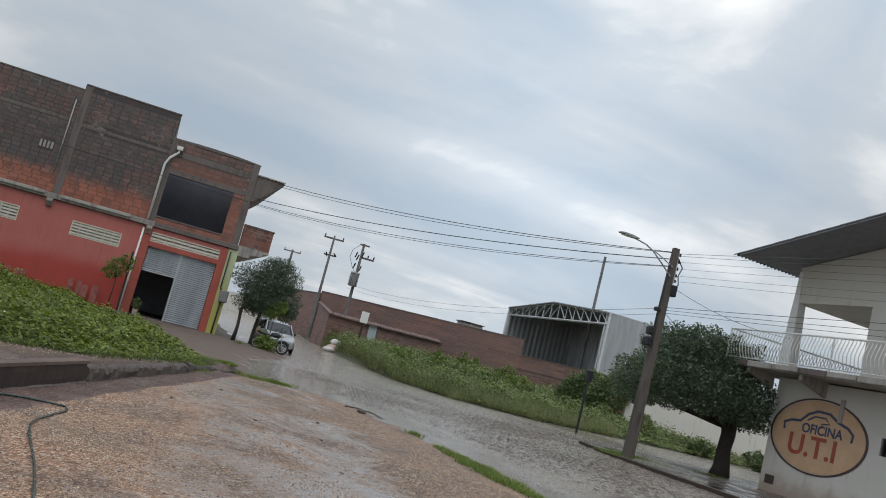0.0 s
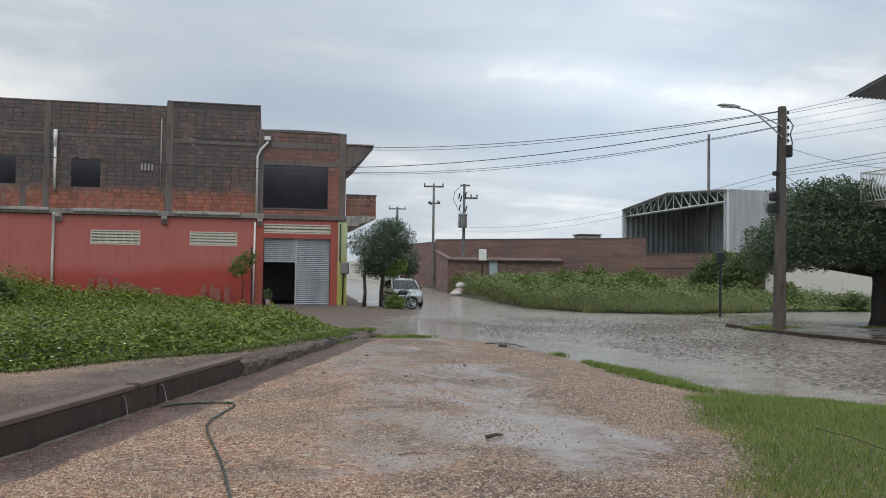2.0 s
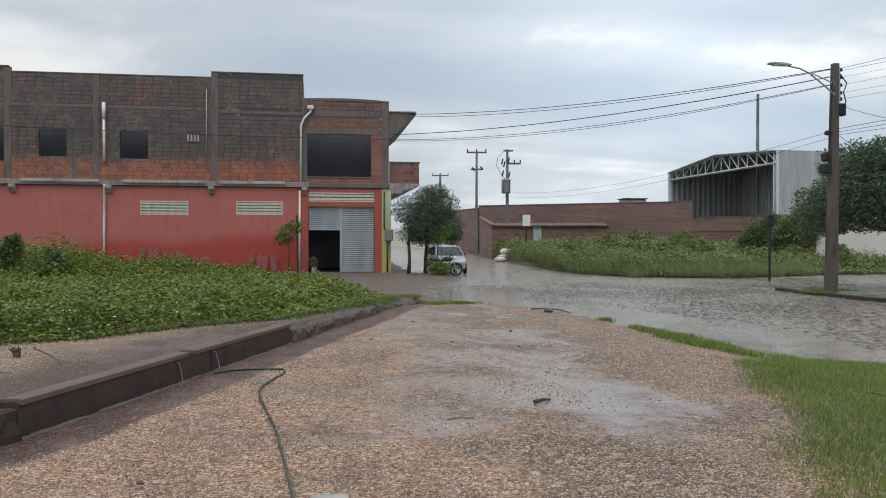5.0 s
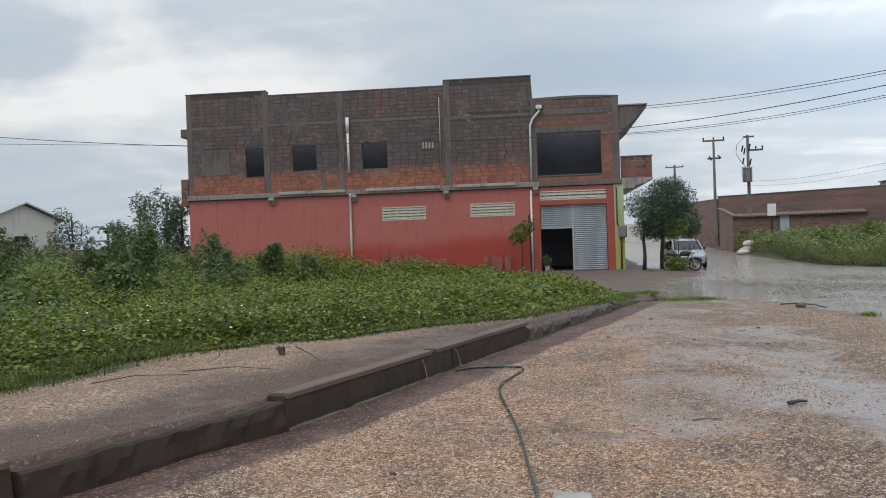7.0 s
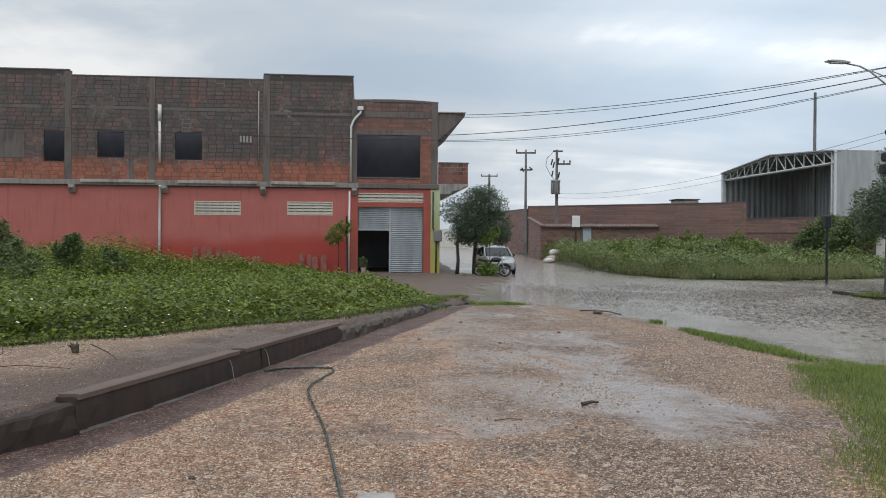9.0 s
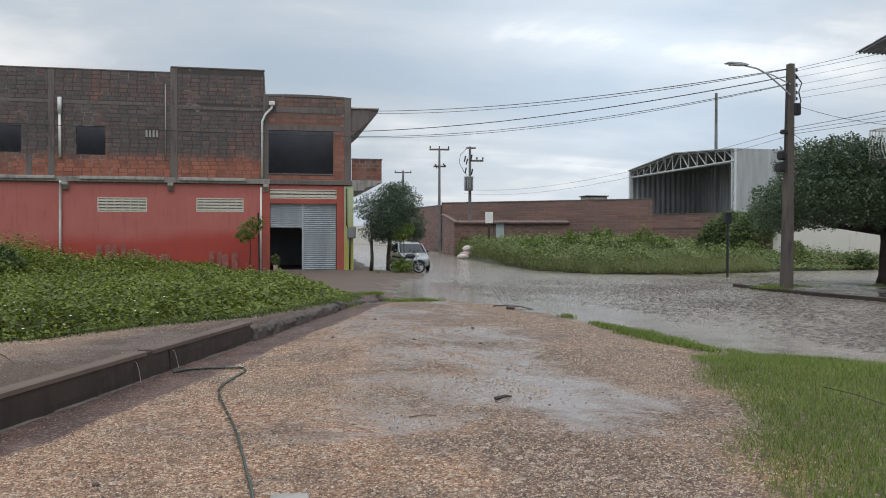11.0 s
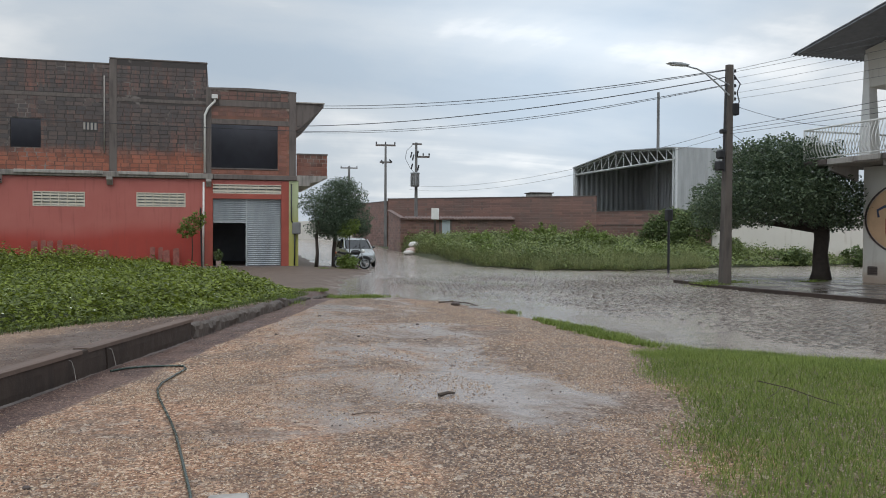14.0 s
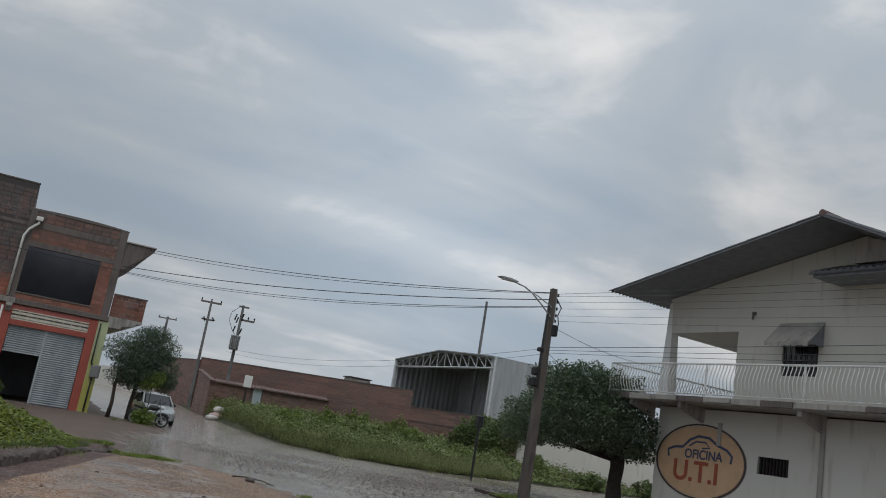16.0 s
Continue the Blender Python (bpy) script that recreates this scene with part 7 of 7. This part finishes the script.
def hatchback(m, paint, label, h=1.45):
    car = empty("car", m, label, "car")
    k = h / 1.45
    st = [(-1.88, 0.70, 0.34, 0.86), (-1.8, 0.77, 0.27, 0.95), (-1.3, 0.81, 0.2, 0.97), (-0.4, 0.82, 0.2, 0.95), (0.5, 0.82, 0.2, 0.93), (0.95, 0.81, 0.2, 0.91), (1.45, 0.79, 0.22, 0.80), (1.78, 0.73, 0.24, 0.70), (1.92, 0.62, 0.28, 0.58)]
    rings = []
    for x, w, zb, zt in st:
        zt *= k
        half = [(w * 0.86, zb), (w, zb + 0.1), (w, zb + (zt - zb) * 0.6), (w * 0.975, zt - 0.06), (w * 0.90, zt)]
        rings.append([(x, p, q) for p, q in half] + [(x, -p, q) for p, q in half[::-1]])
    part("body", loft(bmesh.new(), rings), paint, car, smooth=False)
    cab = [(-1.82, 0.70, 0.90), (-1.62, 0.72, 1.16), (-1.42, 0.66, 1.36), (-1.2, 0.62, 1.42), (-0.4, 0.62, 1.45), (0.1, 0.61, 1.43), (0.3, 0.63, 1.35), (0.62, 0.68, 1.14), (1.02, 0.72, 0.88)]
    rings = []
    for x, w, zt in cab:
        zt *= k
        rings.append([(x, 0.76, 0.86), (x, w, max(zt - 0.07, 0.88)), (x, w * 0.88, max(zt, 0.9)), (x, -w * 0.88, max(zt, 0.9)), (x, -w, max(zt - 0.07, 0.88)), (x, -0.76, 0.86)])
    part("glasshouse", loft(bmesh.new(), rings), M["glass"], car, "dark tinted windows")
    rings = []
    for x, w, zt in cab[2:7]:
        zt = zt * k + 0.014
        rings.append([(x, w * 1.0, zt - 0.09), (x, w * 0.93, zt - 0.02), (x, w * 0.6, zt), (x, -w * 0.6, zt), (x, -w * 0.93, zt - 0.02), (x, -w * 1.0, zt - 0.09), (x, -w * 0.8, zt - 0.1), (x, w * 0.8, zt - 0.1)])
    part("roof_panel", loft(bmesh.new(), rings), paint, car)
    for s in (1, -1):
        part("pillar", tube(bmesh.new(), [(1.0, s * 0.75, 0.9 * k), (0.62, s * 0.70, 1.12 * k), (0.25, s * 0.645, 1.36 * k)], 0.045, 6), paint, car)
        part("pillar", tube(bmesh.new(), [(-0.28, s * 0.80, 0.9 * k), (-0.34, s * 0.645, 1.40 * k)], 0.04, 6), M["black"], car)
        part("pillar", tube(bmesh.new(), [(-1.55, s * 0.77, 0.92 * k), (-1.42, s * 0.71, 1.16 * k), (-1.2, s * 0.645, 1.38 * k)], 0.1, 6), paint, car)
        part("side_strip", boxed(-1.05, 0.95, s * 0.82 - 0.012, s * 0.82 + 0.012, 0.52, 0.58), M["black"], car)
        part("door_handle", boxed(-0.2, -0.04, s * 0.82 - 0.02, s * 0.82 + 0.02, 0.78, 0.81), M["black"], car)
        mir = part("wing_mirror", ellipsoid(bmesh.new(), (0.62, s * 0.9, 0.98 * k), (0.07, 0.1, 0.07), 10), M["black"], car)
        part("headlight", ellipsoid(bmesh.new(), (1.68, s * 0.56, 0.63 * k), (0.16, 0.17, 0.085), 12), M["lamp_glass"], car, "clear glass headlight", smooth=True)
        part("fog_lamp", boxed(1.8, 1.9, s * 0.5 - 0.1, s * 0.5 + 0.1, 0.3, 0.4), M["black"], car)
        part("tail_light", boxed(-1.9, -1.82, s * 0.62 - 0.07, s * 0.62 + 0.07, 0.7, 0.98), M["sign_red"], car)
        part("wheel_arch", ring_torus(bmesh.new(), (1.2, s * 0.79, 0.3), (0, 1, 0), 0.33, 0.035, 20, 6), M["black"], car)
        part("wheel_arch", ring_torus(bmesh.new(), (-1.22, s * 0.79, 0.3), (0, 1, 0), 0.33, 0.035, 20, 6), M["black"], car)
        for x in (1.2, -1.22):
            wheel(car, x, s * 0.74, 0.29, 0.2)
    part("grille", boxed(1.78, 1.89, -0.34, 0.34, 0.52, 0.6), M["black"], car)
    part("air_intake", boxed(1.8, 1.935, -0.42, 0.42, 0.3, 0.38), M["black"], car)
    pl = part("number_plate", boxed(1.93, 1.945, -0.2, 0.2, 0.4, 0.52), M["plate"], car)
    part("plate_band", boxed(1.945, 1.95, -0.2, 0.2, 0.495, 0.52), M["blue"], pl)
    for k2 in range(6):
        part("plate_bar", boxed(1.945, 1.949, -0.155 + k2 * 0.055, -0.125 + k2 * 0.055, 0.42, 0.475), M["black"], pl)
    for y in (0.1, -0.35):
        part("wiper", tube(bmesh.new(), [(1.03, y, 0.93 * k), (0.75, y + 0.32, 1.09 * k)], 0.012, 5), M["black"], car)
    part("aerial", tube(bmesh.new(), [(0.0, 0, 1.45 * k), (-0.15, 0, 1.7 * k)], 0.008, 5), M["black"], car)
    return car


hatchback(pose(7.3, 46.2, 0.03, 0, 0, -87), M["silver"], "pale silver car parked under the street trees", 1.52)
hatchback(pose(14.8, 3.0, -0.04, 0, 0, -88), M["silver"], "wet silver hatchback with lit headlights on the flooded street", 1.45)


def motorbike(m):
    b = empty("motorcycle", m, "dark motorcycle parked on its stand at the kerb", "motorcycle")
    for x in (0.62, -0.62):
        ty = part("wheel", ring_torus(bmesh.new(), (x, 0, 0.3), (0, 1, 0), 0.265, 0.045, 24, 8), M["rubber"], b, smooth=True)
        part("rim", ring_torus(bmesh.new(), (x, 0, 0.3), (0, 1, 0), 0.215, 0.022, 24, 6), M["steel"], ty)
        part("hub", tube(bmesh.new(), [(x, -0.06, 0.3), (x, 0.06, 0.3)], 0.06, 10), M["steel"], ty)
        for k in range(10):
            a = 2 * math.pi * k / 10
            part("spoke", tube(bmesh.new(), [(x, 0, 0.3), (x + 0.21 * math.cos(a), 0, 0.3 + 0.21 * math.sin(a))], 0.006, 4), M["steel"], ty)
        arc = [(x + 0.34 * math.cos(t), 0, 0.3 + 0.34 * math.sin(t)) for t in np.linspace(0.5, 2.6, 8)]
        part("mudguard", tube(bmesh.new(), arc, 0.05, 6), M["black"], b)
    for s in (0.08, -0.08):
        part("fork", tube(bmesh.new(), [(0.62, s, 0.3), (0.42, s, 0.95)], 0.025, 6), M["steel"], b)
    part("frame", tube(bmesh.new(), [(0.42, 0, 0.85), (0.1, 0, 0.4), (-0.25, 0, 0.35), (-0.62, 0, 0.3), (-0.35, 0, 0.68), (0.4, 0, 0.82)], 0.03, 6), M["black"], b)
    part("engine", boxed(-0.18, 0.18, -0.13, 0.13, 0.28, 0.56, 0.05), M["mirror"], b)
    part("fuel_tank", ellipsoid(bmesh.new(), (0.18, 0, 0.84), (0.26, 0.14, 0.13), 14), M["black"], b, smooth=True)
    part("seat", loft(bmesh.new(), [[(0.0, 0.09, 0.8), (0.0, -0.09, 0.8), (0.0, -0.08, 0.74), (0.0, 0.08, 0.74)], [(-0.35, 0.13, 0.82), (-0.35, -0.13, 0.82), (-0.35, -0.12, 0.74), (-0.35, 0.12, 0.74)], [(-0.72, 0.1, 0.88), (-0.72, -0.1, 0.88), (-0.72, -0.09, 0.8), (-0.72, 0.09, 0.8)]]), M["rubber"], b)
    part("handlebar", tube(bmesh.new(), [(0.3, 0.36, 1.02), (0.4, 0.2, 1.05), (0.43, 0, 0.98), (0.4, -0.2, 1.05), (0.3, -0.36, 1.02)], 0.016, 6), M["black"], b)
    part("headlight", ellipsoid(bmesh.new(), (0.55, 0, 0.9), (0.09, 0.09, 0.09), 12), M["lamp_glass"], b, smooth=True)
    for s in (1, -1):
        part("mirror_stalk", tube(bmesh.new(), [(0.4, s * 0.22, 1.05), (0.38, s * 0.28, 1.2)], 0.008, 5), M["black"], b)
        part("mirror_glass", ellipsoid(bmesh.new(), (0.38, s * 0.3, 1.22), (0.02, 0.06, 0.04), 8), M["black"], b)
    part("exhaust", tube(bmesh.new(), [(0.15, -0.15, 0.35), (-0.2, -0.17, 0.28), (-0.7, -0.18, 0.36)], [0.025, 0.035, 0.04], 8), M["steel"], b)
    part("stand", tube(bmesh.new(), [(-0.05, 0.1, 0.3), (-0.1, 0.25, 0.02)], 0.014, 5), M["steel"], b)
    part("tail_light", boxed(-0.82, -0.76, -0.06, 0.06, 0.78, 0.86, 0.01), M["sign_red"], b)
    return b


motorbike(pose(6.45, 41.6, 0.03, 7, 0, -12))
# plants and clutter just inside the shop door
pot = empty("potted_plant", pose(0.05, YF - 0.3, 0.13), "small potted plant beside the shop door", "plant")
part("pot", tube(bmesh.new(), [(0, 0, 0), (0, 0, 0.28)], [0.1, 0.14], 10), M["bag_pink"], pot)
pf = quads_mesh("foliage", leaf_quads(crown_points([(0, 0, 0.55, 0.2, 0.2, 0.28)], 160), 0.08, 0.0, 0.4), M["leaf_bush"])
pf.parent = pot

# ---- stone setts of the street and clay blocks of the upper wall ----
def five_faced(c, half, depth, axis):
    """Vertices and faces of blocks at centres c: a slightly smaller outer face and four flanks along axis."""
    n_ = len(c)
    u, v, w = {1: ((1, 0, 0), (0, 0, 1), (0, -1, 0)), 2: ((1, 0, 0), (0, 1, 0), (0, 0, 1))}[axis]
    u, v, w = np.array(u, float), np.array(v, float), np.array(w, float)
    out = []
    for k, (a, b) in enumerate(((-1, -1), (1, -1), (1, 1), (-1, 1))):
        skew = 1 + rng.uniform(-0.07, 0.03, (n_, 2))
        out.append(c + u * (half[:, :1] * a * skew[:, :1]) + v * (half[:, 1:] * b * skew[:, 1:]) - w * depth)
    ring = np.stack(out, 1)
    top = c[:, None] + (ring + w * depth - c[:, None]) * (0.8 if axis == 2 else 0.95)
    vs = np.concatenate([ring, top], 1).reshape(-1, 3)
    f = np.array([(4, 5, 6, 7), (0, 1, 5, 4), (1, 2, 6, 5), (2, 3, 7, 6), (3, 0, 4, 7)])
    return vs, (f[None] + 8 * np.arange(n_)[:, None, None]).reshape(-1, 4)


def pieces(name, c, half, depth, axis, mat, parent, single, label):
    """Those marked single become objects on a few shared meshes; the others are joined."""
    single = np.asarray(single)
    me_of = []
    for k in range(6):
        h = half[single].mean(0)[None] * rng.uniform(0.9, 1.06, (1, 2))
        vs, fs = five_faced(np.zeros((1, 3)), h, depth, axis)
        me = bpy.data.meshes.new(name)
        me.from_pydata(vs.tolist(), [], fs.tolist())
        me.materials.append(mat)
        me_of.append(me)
    for i, p in enumerate(c[single]):
        ob = new(name, me_of[i % 6])
        ob.parent = parent
        ob.location = p
    vs, fs = five_faced(c[~single], half[~single], depth, axis)
    rest = link_mesh(name + "_field", vs, fs.tolist(), mat)
    rest.parent = parent
    tagged(rest, label, kind="stuff")


sy = np.arange(8.0, 46.0, 0.2)
sc = []
for j, y in enumerate(sy):
    xs_ = np.arange(6.0 + 0.03 * (j % 3), 16.2 + 8.0 * max(0.0, min(1.0, (y - 29.5) / 2.0)), 0.135)
    sc.append(np.stack([xs_ + rng.normal(size=len(xs_)) * 0.012, np.full(len(xs_), y) + 0.1 * (np.arange(len(xs_)) % 2) + 0.05 * np.sin(xs_ * 0.9) + rng.normal(size=len(xs_)) * 0.008, np.zeros(len(xs_))], 1))
sc = np.concatenate(sc)
d_bank = np.minimum(sc[:, 0] - np.interp(sc[:, 1], EDGE_LOT_Y, EDGE_LOT_X), np.where(sc[:, 1] < 29.0, 16.15 - sc[:, 0], 9.0) + 0.9)
d_verge = np.where(sc[:, 0] > 13.2, np.interp(sc[:, 0], VERGE_X, VERGE_Y) - sc[:, 1], 9.0)
sc = sc[(d_bank > 0.3) & (d_verge > 0.3)]
d_bank = sc[:, 0] - np.interp(sc[:, 1], EDGE_LOT_Y, EDGE_LOT_X)
sc[:, 2] = -0.035 + 0.04 * sstep(d_bank + 0.6 * wob(sc[:, 0], sc[:, 1], 0.8), 1.1, 2.4) + 0.011 * wob(sc[:, 0], sc[:, 1], 0.7) + 0.009 * rng.normal(size=len(sc)) - 0.03 * sstep(sc[:, 1], 30, 38)
sc = sc[sc[:, 2] > -0.014]
near = (sc[:, 1] > 9.5) & (sc[:, 1] < 14.0) & (sc[:, 0] < 14.0)
near &= np.cumsum(near) <= 300
pieces("sett", sc, np.array([0.05, 0.082]) * rng.uniform(0.8, 1.1, (len(sc), 2)), 0.03, 2, M["sett"], road, near, "wet stone setts standing out of shallow water")


def blocks(x0, x1, z0, z1, gaps, mat, parent, how_many, label):
    c, h = [], []
    for j, z in enumerate(np.arange(z0 + 0.1, z1 - 0.06, 0.205)):
        for x in np.arange(x0 - 0.2 * random.random(), x1, 0.42):
            a, b = max(x + random.uniform(0.004, 0.016), x0), min(x + random.uniform(0.402, 0.414), x1)
            for g in gaps:
                if g[2] - 0.09 < z < g[3] + 0.09 and a < g[1] and b > g[0]:
                    if a < g[0] - 0.06:
                        b = g[0] - 0.01
                    else:
                        a = g[1] + 0.01
            if b - a > 0.07:
                c.append(((a + b) / 2, YF - 0.004 - 0.007 * random.random(), z + random.uniform(-0.006, 0.006)))
                h.append(((b - a) / 2, 0.095 * random.uniform(0.94, 1.02)))
    c, h = np.array(c), np.array(h)
    one = (h[:, 0] > 0.18) & (np.cumsum(h[:, 0] > 0.18) <= how_many)
    pieces("brick", c, h, 0.03, 1, mat, parent, one, label)


bands = [(-18.95, -14.72, 8.22, 8.4), (-14.38, -10.65, 8.24, 8.4), (-10.35, -5.04, 8.22, 8.4), (-4.69, -0.55, 8.12, 8.28)]
piers = [(xc - w / 2, xc + w / 2, 4.7, 10.2) for xc, w in ((-18.8, 0.28), (-14.55, 0.34), (-10.5, 0.3), (-4.86, 0.34), (-0.42, 0.26))]
odd = [(-11.62, -11.38, 4.7, 5.75), (-18.2, -16.62, 5.78, 7.14), slot]
blocks(-18.66, -0.55, 4.74, 9.86, wins[:3] + bands + piers + odd, M["block"], upper, 260, "weathered clay blocks with smeared mortar")
blocks(-0.29, 3.5, 4.74, 8.9, [wins[3], (-0.29, 3.5, 7.2, 7.46), (-0.29, 3.5, 8.1, 8.4)], M["block_red"], shop_wall, 150, "red clay blocks with pale mortar joints")
